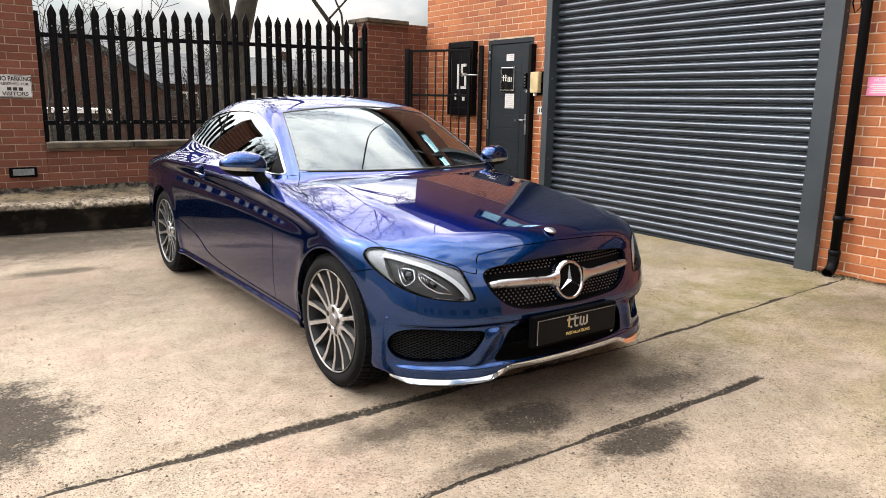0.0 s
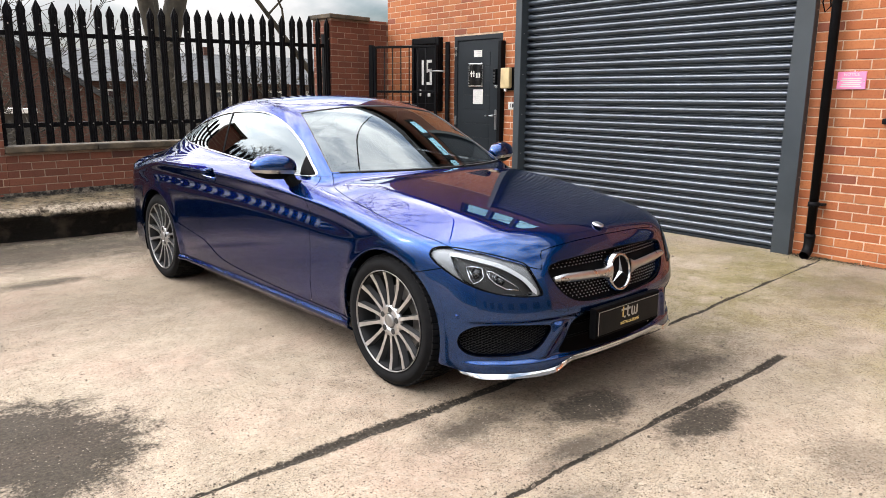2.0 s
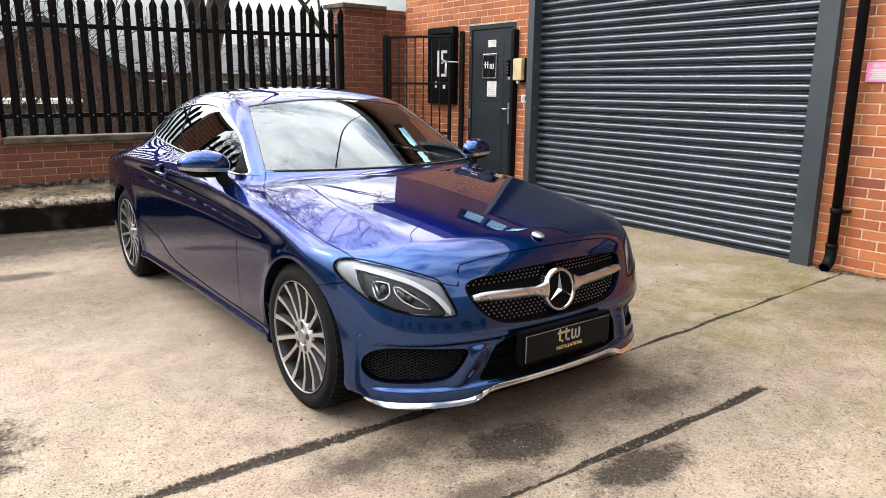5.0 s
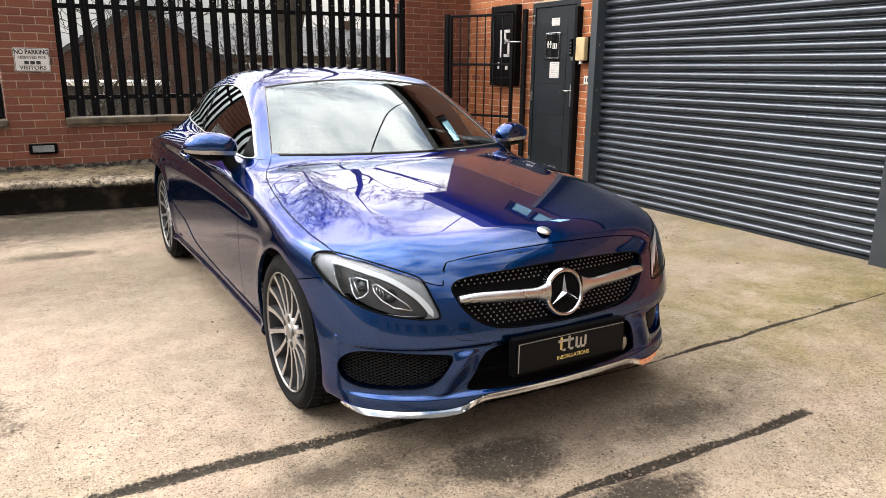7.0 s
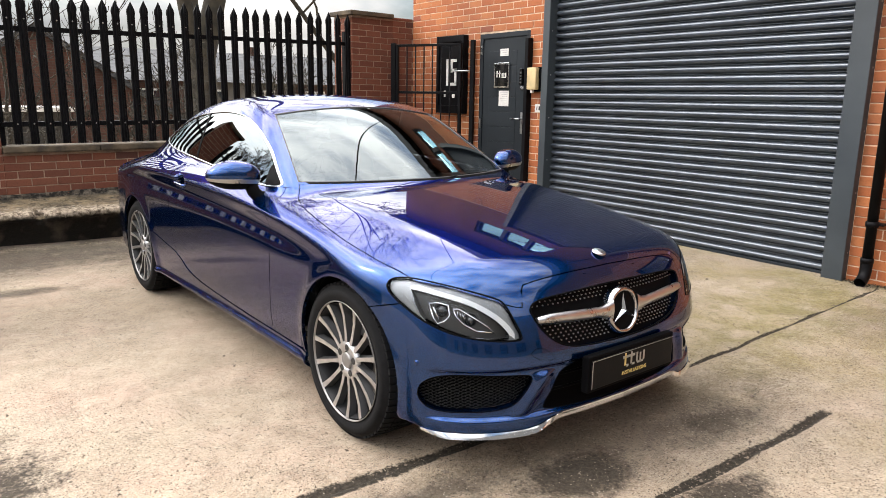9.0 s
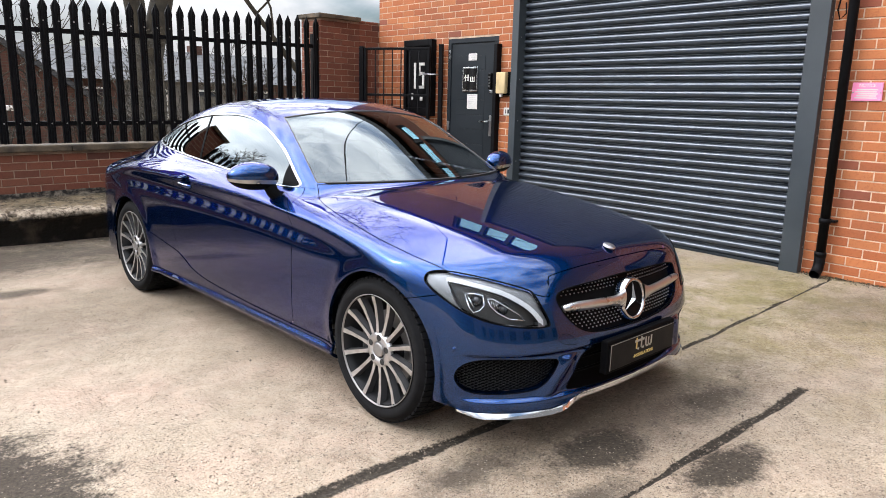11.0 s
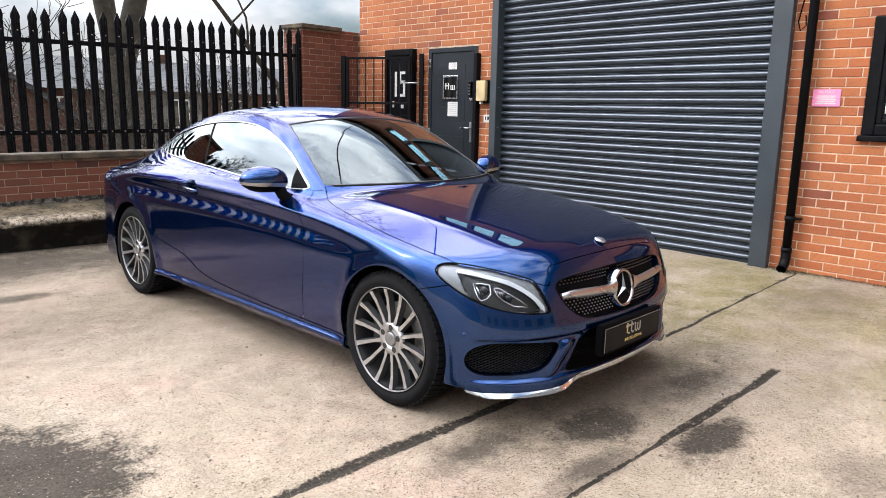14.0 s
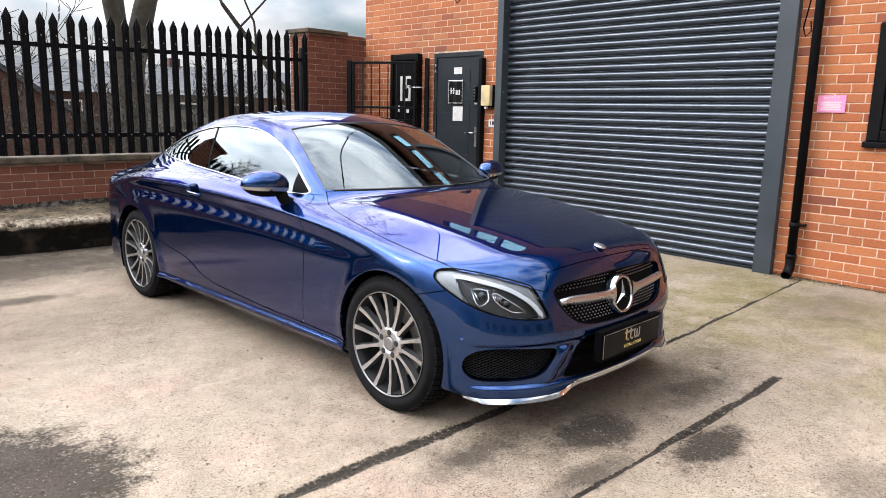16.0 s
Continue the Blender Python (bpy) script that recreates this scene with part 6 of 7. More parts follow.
    for side in ("right", "left"):
        for k, (mat, label, gap, fl, lift) in handed.items():
            if out[k].any():
                body[k, side] = panel(k, p, f[out[k]], mat, CAR, label, side, gap, fl, lift)
        d = body["door", side]
        panel("door_window", p, f[out["door_window"]], SIDE_GLASS, d, "tinted door glass", side, 0.0, 0.0, -0.003, face=flat_side)
        panel("mirror_corner", p, f[out["mirror_corner"]], BLACK_PLASTIC, d, "", side, 0.0, 0.0, -0.001)
        panel("pillar_trim", p, f[out["pillar_trim"]], BLACK_PLASTIC, d, "", side, 0.0, 0.0, -0.001)
        panel("quarter_window", p, f[out["quarter_window"]], SIDE_GLASS, body["rear_quarter", side], "tinted rear side glass", side, 0.0, 0.0, -0.003)
        band("window_trim", GLASS_LINE, 0.0070, 0.003, TRIM_CHROME, body["rear_quarter", side], "chrome window surround", side)
    return body


BODY = build_body()
screen_seal()


def build_nose():
    a = np.concatenate([np.linspace(0, 70, 270), np.linspace(70.5, 80, 14)])
    b = np.linspace(0.150, 0.765, 168)
    s_lip_top = lambda p: p[:, 2] - LIP_TOP(bearing(p) / DEG)
    s_lip_low = lambda p: p[:, 2] - LIP_TOP(bearing(p) / DEG) + 0.020 * np.clip((58 - bearing(p) / DEG) / 9, 0.1, 1)
    cuts = [s_arch_front, s_wing_line, s_bonnet_front, s_bonnet_side, s_lip_top, s_lip_low, s_headlight, lambda p: s_headlight(p) + 0.003, s_bowl, s_grille, s_intake, s_mouth]
    p, f, c = patch(a, b, ahead, cuts)
    front = s_arch_front(c) > 0
    bonnet = (s_bonnet_side(c) < 0) & (s_bonnet_front(c) < 0)
    wing = (s_wing_line(c) > 0) & (s_headlight(c) > 0) & (c[:, 0] > -0.36) & (c[:, 1] > 0.6)
    lip = (s_lip_top(c) < 0) & (s_lip_low(c) > 0)
    below = s_lip_low(c) < 0
    under = below
    holes = (s_grille(c) < 0) | (s_intake(c) < 0) | (s_mouth(c) < 0) | (s_headlight(c) < 0)
    keep = front & ~bonnet & ~wing & ~lip & ~under & ~holes & (c[:, 2] > 0.17)
    bumper = panel("front_bumper", p, f[keep], PAINT, CAR, "", "both", 0.0020, 0.035)
    panel("splitter_lip", p, f[front & lip & (bearing(c) / DEG < 55.5)], CHROME, bumper, "bright chrome splitter strip", "both", 0.0, 0.03, lambda q: 0.003 + (-0.1 + 0.62 * np.clip((bearing(q) / DEG - 24) / 5, 0, 1)) * np.clip(LIP_TOP(bearing(q) / DEG) - q[:, 2], 0, 0.05), False)
    for side in ("right", "left"):
        lamp = panel("headlight", p, f[(s_headlight(c) < -0.003)], CLEAR, CAR, "clear headlight with light strip", side, 0.0, 0.0, 0.0)
        panel("seal", p, f[(s_headlight(c) < 0) & (s_headlight(c) > -0.003)], BLACK_PLASTIC, lamp, "", side, 0.0, 0.01, -0.002)
        # silvered surround, dark bowl behind it
        s = 1 if side == "right" else -1
        deep = panel("bowl", p, f[(s_headlight(c) < -0.004)], BOWL_DARK, lamp, "dark inner bowl", side, 0.0, 0.0, -0.050)
        inside = s_bowl(c) < 0
        drl = (s_bowl(c) > 0) & (s_bowl(c) < 0.017) & (c[:, 2] > 0.535) & (bearing(c) / DEG < 59.0) & (s_headlight(c) < -0.004) & (c[:, 2] > np.where(bearing(c) / DEG < 46, 0.664 - 0.0110 * (46 - bearing(c) / DEG), 0.660 + 0.0036 * (bearing(c) / DEG - 46)))
        panel("light_strip", p, f[drl], WHITE_LAMP, lamp, "white daylight strip", side, 0.0, 0.006, -0.010)
        panel("brow_reflector", p, f[(s_headlight(c) < -0.003) & ~inside & ~drl], LAMP_SILVER, lamp, "silvered lamp surround", side, 0.0, 0.035, -0.014)

        def inlay(name, way, r, mat, depth, label="", ends=False):
            q = ahead(np.array(way + ([] if ends else way[:1])))
            bm = bmesh.new()
            tube(bm, [(u + depth, s * (v - depth * 0.7), z) for u, v, z in q], r, 6)
            return part(name, bm, mat, lamp, label, smooth=True)

        inlay("rim_strip", [(58.4, 0.706), (57.4, 0.659), (55.7, 0.614), (52.6, 0.574), (50.3, 0.561), (46, 0.550), (41.5, 0.543), (36.5, 0.541)], 0.0022, TRIM_CHROME, 0.009, "", True)
        inlay("projector_bezel", [(54.0, 0.659), (51.8, 0.661), (49.7, 0.655), (49.2, 0.618), (50.2, 0.598), (51.7, 0.588), (52.6, 0.604)], 0.0036, CHROME, 0.022, "chrome projector bezel")
        inlay("reflector_bezel", [(48.6, 0.643), (47.3, 0.643), (44.0, 0.612), (40.8, 0.580), (39.6, 0.560), (43.3, 0.566), (46.1, 0.590), (47.8, 0.615)], 0.0032, CHROME, 0.020, "chrome reflector bezel")
        for k in range(4):
            inlay("facet", [(47.6 - 0.5 * k, 0.636 - 0.004 * k), (47.5 - 0.9 * k, 0.612 - 0.007 * k)], 0.0022, CHROME, 0.026 + 0.003 * k, "", True)
        inlay("facet", [(53.2, 0.652), (51.4, 0.600)], 0.0035, CHROME, 0.030, "", True)
        for (bz, z), r, nm in (((51.0, 0.630), 0.026, "projector"), ((44.8, 0.598), 0.024, "reflector")):
            o = ahead(np.array([[bz, z]]))[0]
            t = radians(bz) * 0.55
            m = Matrix.Translation((o[0] + 0.040, s * (o[1] - 0.032), z)) @ Matrix.Rotation(s * -t, 4, "Z")
            bm = bmesh.new()
            lathe(bm, [(r * 1.15, -0.03), (r * 1.18, 0.0), (r * 1.05, 0.004), (r, -0.004)], 28, "z", m @ Matrix.Rotation(radians(-90), 4, "Y"))
            part(nm + "_ring", bm, ALLOY_DARK, lamp, smooth=True)
            bm = bmesh.new()
            lathe(bm, [(r, 0.0), (r * 0.92, 0.010), (r * 0.7, 0.018), (r * 0.38, 0.024), (0.001, 0.026)], 28, "z", m @ Matrix.Rotation(radians(-90), 4, "Y"))
            part(nm, bm, LENS_GREY, lamp, "dark glass projector lens", smooth=True)
        rim_line("lens_seam", HEADLIGHT_LINE, 0.0028, BLACK_PLASTIC, lamp, (s,))
    # grille: dark cavity, studs, bar, ring and star
    gr = panel("grille", p, f[(s_grille(c) < 0.004)], BLACK_PLASTIC, CAR, "black studded grille with silver bar", "both", 0.0, 0.0, -0.035)
    return bumper, gr, (p, f, c)


LENS_GREY = material("projector_glass", (0.02, 0.021, 0.023), 0.06, 0, 0.6)
LAMP_SILVER = plain("lamp_reflector", (0.25, 0.255, 0.26), 0.36, 0.8, vary=0.15, scale=40)
BOWL_DARK = plain("lamp_bowl", (0.045, 0.043, 0.040), 0.35, spec=0.5, bump=0)
WHITE_LAMP = material("daylight_strip_lens", (0.80, 0.81, 0.82), 0.15)
BUMPER, GRILLE, NOSE_PATCH = build_nose()


def build_grille():
    # studs in staggered rows
    rows = 17
    bm0 = bmesh.new()
    lathe(bm0, [(0.0001, -0.004), (0.0026, -0.003), (0.0032, 0.0), (0.0026, 0.002)], 8, "z")
    bmesh.ops.recalc_face_normals(bm0, faces=bm0.faces)
    me = bpy.data.meshes.new("stud")
    bm0.to_mesh(me)
    bm0.free()
    me.materials.append(SATIN)
    for r in range(rows):
        z = 0.478 + r * 0.0132
        cols = np.arange(-31.0, 31.1, 1.55) + (0.775 if r % 2 else 0)
        q = np.stack([np.abs(cols), np.full(len(cols), z)], 1)
        pts = ahead(q)
        ok = (s_grille(pts) < -0.008) & ~((np.abs(z - 0.597 - 0.004) < 0.030)) & (np.hypot(pts[:, 1], z - 0.572) > 0.100)
        for (u, v, zz), col in zip(pts[ok], cols[ok]):
            ob = new("stud", me)
            ob.parent = GRILLE
            ob.matrix_local = Matrix.Translation((u + 0.026, math.copysign(v, col), zz)) @ Matrix.Rotation(radians(90), 4, "Y")
    # twin-blade bar each side of the badge
    for s in (1, -1):
        bz = np.linspace(5.2, 29.6, 16)
        verts, k = [], 10
        for i, t in enumerate(bz):
            zc = 0.597 - 0.016 * (1 - i / 15) ** 1.5
            hh = (0.0215 - 0.009 * max(0, (i - 12) / 3) ** 2) + 0.026 * max(0, 1 - i / 3.2) ** 2
            o = ahead(np.array([[t, zc]]))[0]
            for j in range(k):
                a = 2 * math.pi * j / k
                verts.append((o[0] - 0.006 + 0.014 * math.cos(a) * (1 if j else 1.1), s * o[1], zc + hh * math.sin(a)))
        faces = [(i * k + j, i * k + (j + 1) % k, (i + 1) * k + (j + 1) % k, (i + 1) * k + j) for i in range(15) for j in range(k)] + [tuple(range(15 * k, 16 * k))]
        raw("grille_bar", verts, faces, SATIN, GRILLE, "satin silver grille bar")
    # ring with a three-armed star
    c0 = ahead(np.array([[0.0, 0.570]]))[0]
    m = Matrix.Translation((c0[0] - 0.002, 0, 0.570)) @ Matrix.Scale(0.95, 4) @ Matrix.Rotation(radians(-90 + 9), 4, "Y")
    bm = bmesh.new()
    lathe(bm, [(0.104, -0.04), (0.102, -0.012), (0.097, 0.002), (0.090, 0.006), (0.083, 0.003), (0.080, -0.006)], 64, "z", m)
    badge = part("badge", bm, TRIM_CHROME, GRILLE, "chrome ring badge", smooth=True)
    bm = bmesh.new()
    lathe(bm, [(0.082, -0.005), (0.04, -0.004), (0.0001, -0.004)], 48, "z", m)
    part("badge_field", bm, BLACK_PLASTIC, badge)
    bm = bmesh.new()
    # m's x axis points up the face after the turn
    tip, dip, top = 0.080, 0.0155, 0.012
    apex = bm.verts.new(m @ Vector((0, 0, top)))
    rim = []
    for k in range(6):
        a = math.pi * k / 3
        r = tip if k % 2 == 0 else dip
        rim.append(bm.verts.new(m @ Vector((r * math.cos(a), r * math.sin(a), -0.001 if k % 2 else 0.0))))
    for k in range(6):
        bm.faces.new((apex, rim[k], rim[(k + 1) % 6]))
    part("badge_star", bm, CHROME, badge)
    # bonnet badge: a small round
    z = float(deck_height(np.array([-0.545]), np.array([0.0]))[0])
    mb = Matrix.Translation((-0.545, 0, z - 0.002)) @ Matrix.Rotation(radians(-17), 4, "Y")
    bm = bmesh.new()
    lathe(bm, [(0.029, -0.002), (0.029, 0.003), (0.025, 0.0055), (0.0001, 0.0065)], 32, "z", mb)
    part("bonnet_badge", bm, SATIN, BODY["bonnet"], "round silver bonnet badge", smooth=True)


build_grille()


MESH_BLACK = material("satin_black_mesh", (0.004, 0.004, 0.0045), 0.4, 0, 0, 0.25)


def build_intakes():
    p, f, c = NOSE_PATCH
    mesh_dark = panel("mouth_liner", p, f[(s_mouth(c) < 0.01)], BLACK_PLASTIC, BUMPER, "", "both", 0.0, 0.0, -0.06)
    for side in ("right", "left"):
        s = 1 if side == "right" else -1
        inn = panel("intake_liner", p, f[(s_intake(c) < 0.004)], BLACK_PLASTIC, BUMPER, "", side, 0.0, 0.0, -0.045)
        # diagonal mesh of thin bars
        bm = bmesh.new()
        lines = []
        for k in range(-40, 41):
            for sl in (0.55, -0.55):
                pts = []
                for t in np.arange(29.0, 57.1, 0.7):
                    z = 0.335 + sl * (t - 43.0) * DEG + k * 0.0125
                    if 0.25 < z < 0.42:
                        pts.append((t, z))
                if len(pts) > 2:
                    lines.append(pts)
        for pts in lines:
            q = ahead(np.array(pts))
            ok = s_intake(q) < -0.001
            run = []
            for g, o in zip(q, ok):
                if o:
                    run.append((g[0] + 0.026, s * (g[1] - 0.016), g[2]))
                if (not o or g is q[-1]) and run:
                    if len(run) > 1:
                        tube(bm, run, 0.0016, 4, close=False)
                    run = []
        part("intake_mesh", bm, MESH_BLACK, inn, smooth=True)
        o = ahead(np.array([[56.0, 0.445]]))[0]
        o2 = ahead(np.array([[21.2, 0.425]]))[0]
        for q, t in ((o, 56.0), (o2, 24.0)):
            bm = bmesh.new()
            lathe(bm, [(0.0001, 0.0015), (0.0075, 0.0015), (0.0085, 0.0), (0.0105, 0.0012), (0.011, -0.002)], 16, "z", Matrix.Translation((q[0], s * q[1], q[2])) @ Matrix.Rotation(s * radians(-t * 1.1), 4, "Z") @ Matrix.Rotation(radians(-90), 4, "Y"))
            part("park_sensor", bm, PAINT, BUMPER, smooth=True)
    # black slats in the mouth
    for z in (0.30, 0.36):
        q = ahead(np.array([(t, z) for t in np.linspace(0, 26, 14)]))
        pts = [(u + 0.04, -v, zz) for u, v, zz in q[::-1]] + [(u + 0.04, v, zz) for u, v, zz in q[1:]]
        bm = bmesh.new()
        tube(bm, pts, 0.006, 6)
        part("mouth_slat", bm, BLACK_PLASTIC, BUMPER, smooth=True)


build_intakes()


def build_covers():
    for s in (1, -1):
        way = [(30.7, 0.470), (31.2, 0.482), (30.2, 0.496), (28.5, 0.497), (26.8, 0.482), (25.0, 0.452), (26.0, 0.447), (29.0, 0.455), (30.7, 0.470)]
        q = ahead(np.array(way))
        bm = bmesh.new()
        tube(bm, [(u + 0.0004, s * v, z) for u, v, z in q], 0.0012, 5)
        part("washer_cover_seam", bm, BLACK_PLASTIC, BUMPER, smooth=True)


build_covers()
rim_line("grille_edge", GRILLE_LINE, 0.0035, BLACK_PLASTIC, GRILLE)
for s in (1, -1):
    rim_line("intake_edge", INTAKE_LINE, 0.0022, BLACK_PLASTIC, BUMPER, (s,))
rim_line("mouth_edge", MOUTH_LINE, 0.0022, BLACK_PLASTIC, BUMPER)


def build_plate():
    root = boxed("plate_holder", (-0.757, -0.722, -0.260, 0.280, 0.302, 0.447), BLACK_PLASTIC, CAR, "black show plate with a pale mark", bevel=0.006)
    boxed("plate", (-0.763, -0.7575, -0.247, 0.267, 0.316, 0.432), plain("show_plate_black", (0.004, 0.004, 0.0045), 0.40, spec=0.10), root, bevel=0.003)
    for d in ((0.2615, 0.2650, 0.319, 0.430), (-0.2435, 0.2650, 0.4285, 0.4305)):
        boxed("plate_edge", (-0.7645, -0.7632, *d), SATIN, root, bevel=0)
    # the mark: three stroke shapes with a row of small bars beneath (v grows to the car's right, seen on the left)
    strokes = [(0.062, 0.052, 0.345, 0.395), (0.072, 0.035, 0.375, 0.385), (0.052, 0.036, 0.338, 0.347), (0.024, 0.014, 0.345, 0.395), (0.034, -0.003, 0.375, 0.385), (0.014, -0.002, 0.338, 0.347),
               (-0.012, -0.022, 0.345, 0.385), (-0.034, -0.043, 0.345, 0.380), (-0.056, -0.066, 0.345, 0.385), (-0.020, -0.036, 0.338, 0.347), (-0.042, -0.058, 0.338, 0.347)]
    for i, (v1, v0, z0, z1) in enumerate(strokes):
        boxed("mark_stroke", (-0.7645, -0.7632, v0 + 0.01, v1 + 0.01, z0 + 0.028, z1 + 0.028), GOLD if i == 0 else SATIN, root, bevel=0)
    lettering("mark_word", "INSTALLATIONS", 0.0215, Matrix.Translation((-0.7634, 0.006, 0.342)) @ Euler((radians(90), 0, radians(-90))).to_matrix().to_4x4(), GOLD, root, "small gold printed word", 0.0012)


build_plate()


HUB_GREY = plain("hub_cap_grey", (0.26, 0.25, 0.24), 0.42, 0.7)
BARREL = plain("dark_barrel", (0.016, 0.016, 0.017), 0.5, 0.3)


def build_wheel(radius, width, name, m, side, phase):
    root = new(name)
    root.parent = CAR
    root.matrix_local = m
    R, W = radius, width
    bm = bmesh.new()
    rim_r = 0.253
    lathe(bm, [(rim_r - 0.008, 0.0), (rim_r + 0.004, 0.004), (rim_r + 0.018, 0.012), (rim_r + 0.045, 0.014), (R - 0.028, 0.008), (R - 0.014, -0.004), (R - 0.010, -0.018), (R - 0.010, -W + 0.018), (R - 0.02, -W), (rim_r, -W)], 72, "y")
    tyre = part("tyre", bm, RUBBER, root, smooth=True)
    # tread: shoulder and centre blocks
    verts, faces = [], []
    n = 64
    for k in range(n):
        for y0, y1, ph in ((-0.006, -0.052, 0.0), (-0.060, -0.10, 0.5), (-0.108, -0.148, 0.2), (-0.156, -W + 0.012, 0.7)):
            a0 = 2 * math.pi * (k + ph) / n
            a1 = a0 + 2 * math.pi * 0.74 / n
            skew = 0.02
            base = len(verts)
            for a, y, r in ((a0, y0, R - 0.014), (a1, y0, R - 0.014), (a1 + skew, y1, R - 0.014), (a0 + skew, y1, R - 0.014), (a0, y0, R - 0.004 if y0 > -0.01 else R), (a1, y0, R - 0.004 if y0 > -0.01 else R), (a1 + skew, y1, R), (a0 + skew, y1, R)):
                verts.append((r * math.cos(a), y, r * math.sin(a)))
            faces += [tuple(base + i for i in q) for q in ((4, 5, 6, 7), (0, 1, 5, 4), (1, 2, 6, 5), (2, 3, 7, 6), (3, 0, 4, 7))]
    ob = raw("tread", verts, faces, RUBBER, tyre, smooth=False)
    ob["kind"] = "stuff"
    bm = bmesh.new()
    lathe(bm, [(rim_r - 0.004, 0.003), (rim_r - 0.001, 0.008), (rim_r - 0.003, 0.010), (rim_r - 0.0055, 0.008), (rim_r - 0.0075, 0.002)], 72, "y")
    rim = part("rim", bm, HUB_GREY, root, "machined multi-spoke alloy rim", smooth=True)
    # barrel inside and backing
    bm = bmesh.new()
    lathe(bm, [(rim_r - 0.012, 0.002), (rim_r - 0.016, -0.010), (rim_r - 0.024, -0.04), (rim_r - 0.034, -W + 0.03), (0.10, -W + 0.02), (0.0001, -W + 0.02)], 48, "y")
    part("barrel", bm, BARREL, rim, smooth=True)
    # spokes, in pairs that lean together at the hub
    me_face, me_body = bmesh.new(), bmesh.new()
    r0, r1 = 0.060, rim_r - 0.010
    for bmx, d0, d1, grow in ((me_face, 0.0015, -0.0005, 1.0), (me_body, -0.001, -0.030, 1.5)):
        for (r, w, y), (rr, ww, yy) in zip(((r0, 0.0100, -0.012), (0.12, 0.0076, -0.013), (0.19, 0.0086, -0.008)), ((0.12, 0.0076, -0.013), (0.19, 0.0086, -0.008), (r1, 0.0112, 0.004))):
            vs = [bmx.verts.new((rx, yx + d, sx * wx * g)) for rx, wx, yx in ((r, w, y), (rr, ww, yy)) for d, g in ((d0, 1.0), (d1, grow)) for sx in (-1, 1)]
            for q in ((0, 1, 5, 4), (2, 6, 7, 3), (0, 4, 6, 2), (1, 3, 7, 5)):
                bmx.faces.new([vs[i] for i in q])
    bmesh.ops.recalc_face_normals(me_face, faces=me_face.faces)
    bmesh.ops.recalc_face_normals(me_body, faces=me_body.faces)
    fm, bmn = bpy.data.meshes.new("spoke"), bpy.data.meshes.new("spoke_side")
    me_face.to_mesh(fm), me_body.to_mesh(bmn)
    me_face.free(), me_body.free()
    fm.materials.append(ALLOY)
    bmn.materials.append(ALLOY_DARK)
    for k in range(14):
        a = 360 * k / 14 + phase
        sp = new("spoke", fm)
        sp.parent = rim
        sp.matrix_local = Matrix.Rotation(radians(a), 4, "Y")
        sb = new("spoke_side", bmn)
        sb.parent = rim
        sb.matrix_local = Matrix.Rotation(radians(a), 4, "Y")
    bm = bmesh.new()
    lathe(bm, [(0.080, -0.030), (0.078, -0.012), (0.066, -0.008), (0.040, -0.010), (0.037, -0.016)], 48, "y")
    part("hub", bm, ALLOY, rim, smooth=True)
    bm = bmesh.new()
    lathe(bm, [(0.034, -0.016), (0.033, -0.006), (0.028, -0.004), (0.0001, -0.002)], 32, "y")
    part("hub_cap", bm, HUB_GREY, rim, smooth=True)
    for k in range(5):
        a = 2 * math.pi * k / 5 + 0.4
        bm = bmesh.new()
        lathe(bm, [(0.0150, -0.0080), (0.0140, -0.0070), (0.0001, -0.0072)], 14, "y", Matrix.Translation((0.056 * math.cos(a), 0, 0.056 * math.sin(a))))
        part("bolt_hole", bm, INK, rim)
    # brake disc and caliper
    bm = bmesh.new()
    lathe(bm, [(0.10, -0.075), (0.165, -0.075), (0.165, -0.10), (0.10, -0.10)], 48, "y")
    part("brake_disc", bm, STEEL, root)
    bm = bmesh.new()
    box(bm, 0.10, 0.185, -0.115, -0.060, -0.07, 0.09)
    part("brake_caliper", bm, ALLOY_DARK, root, bevel=0.012)
    return root


for u, rad, w, phase in ((0.028, 0.329, 0.225, 17.8), (2.84, 0.330, 0.250, 13.5)):
    for s in (1, -1):
        face = 0.874 if u < 1 else 0.880
        build_wheel(rad, w, "wheel", Matrix.Translation((u, s * face, rad)) @ (Matrix.Identity(4) if s > 0 else Matrix.Rotation(math.pi, 4, "Z")), s, phase)


def build_under():
    """Dark wheel wells, floor and bulkheads that close the body inside."""
    for u in (0.0, 2.84):
        for s in (1, -1):
            bm = bmesh.new()
            verts = []
            for y in (0.835 if u < 1 else 0.880, 0.52):
                verts.append([bm.verts.new((u + (0.018 if u < 1 else 0.0) + 0.372 * math.cos(a), s * y, 0.335 + 0.372 * math.sin(a))) for a in np.linspace(-0.45, math.pi + 0.45, 28)])
            for i in range(27):
                bm.faces.new((verts[0][i], verts[0][i + 1], verts[1][i + 1], verts[1][i]))
            bm.faces.new(verts[1])
            part("wheel_arch_liner", bm, BLACK_PLASTIC, CAR, smooth=True)
    boxed("floor_pan", (-0.40, 3.5, -0.66, 0.66, 0.18, 0.24), BLACK_PLASTIC, CAR)
    boxed("engine_bay", (-0.56, 0.55, -0.42, 0.42, 0.24, 0.64), BLACK_PLASTIC, CAR)
    boxed("tail_floor", (2.4, 3.6, -0.45, 0.45, 0.24, 0.9), BLACK_PLASTIC, CAR)


build_under()

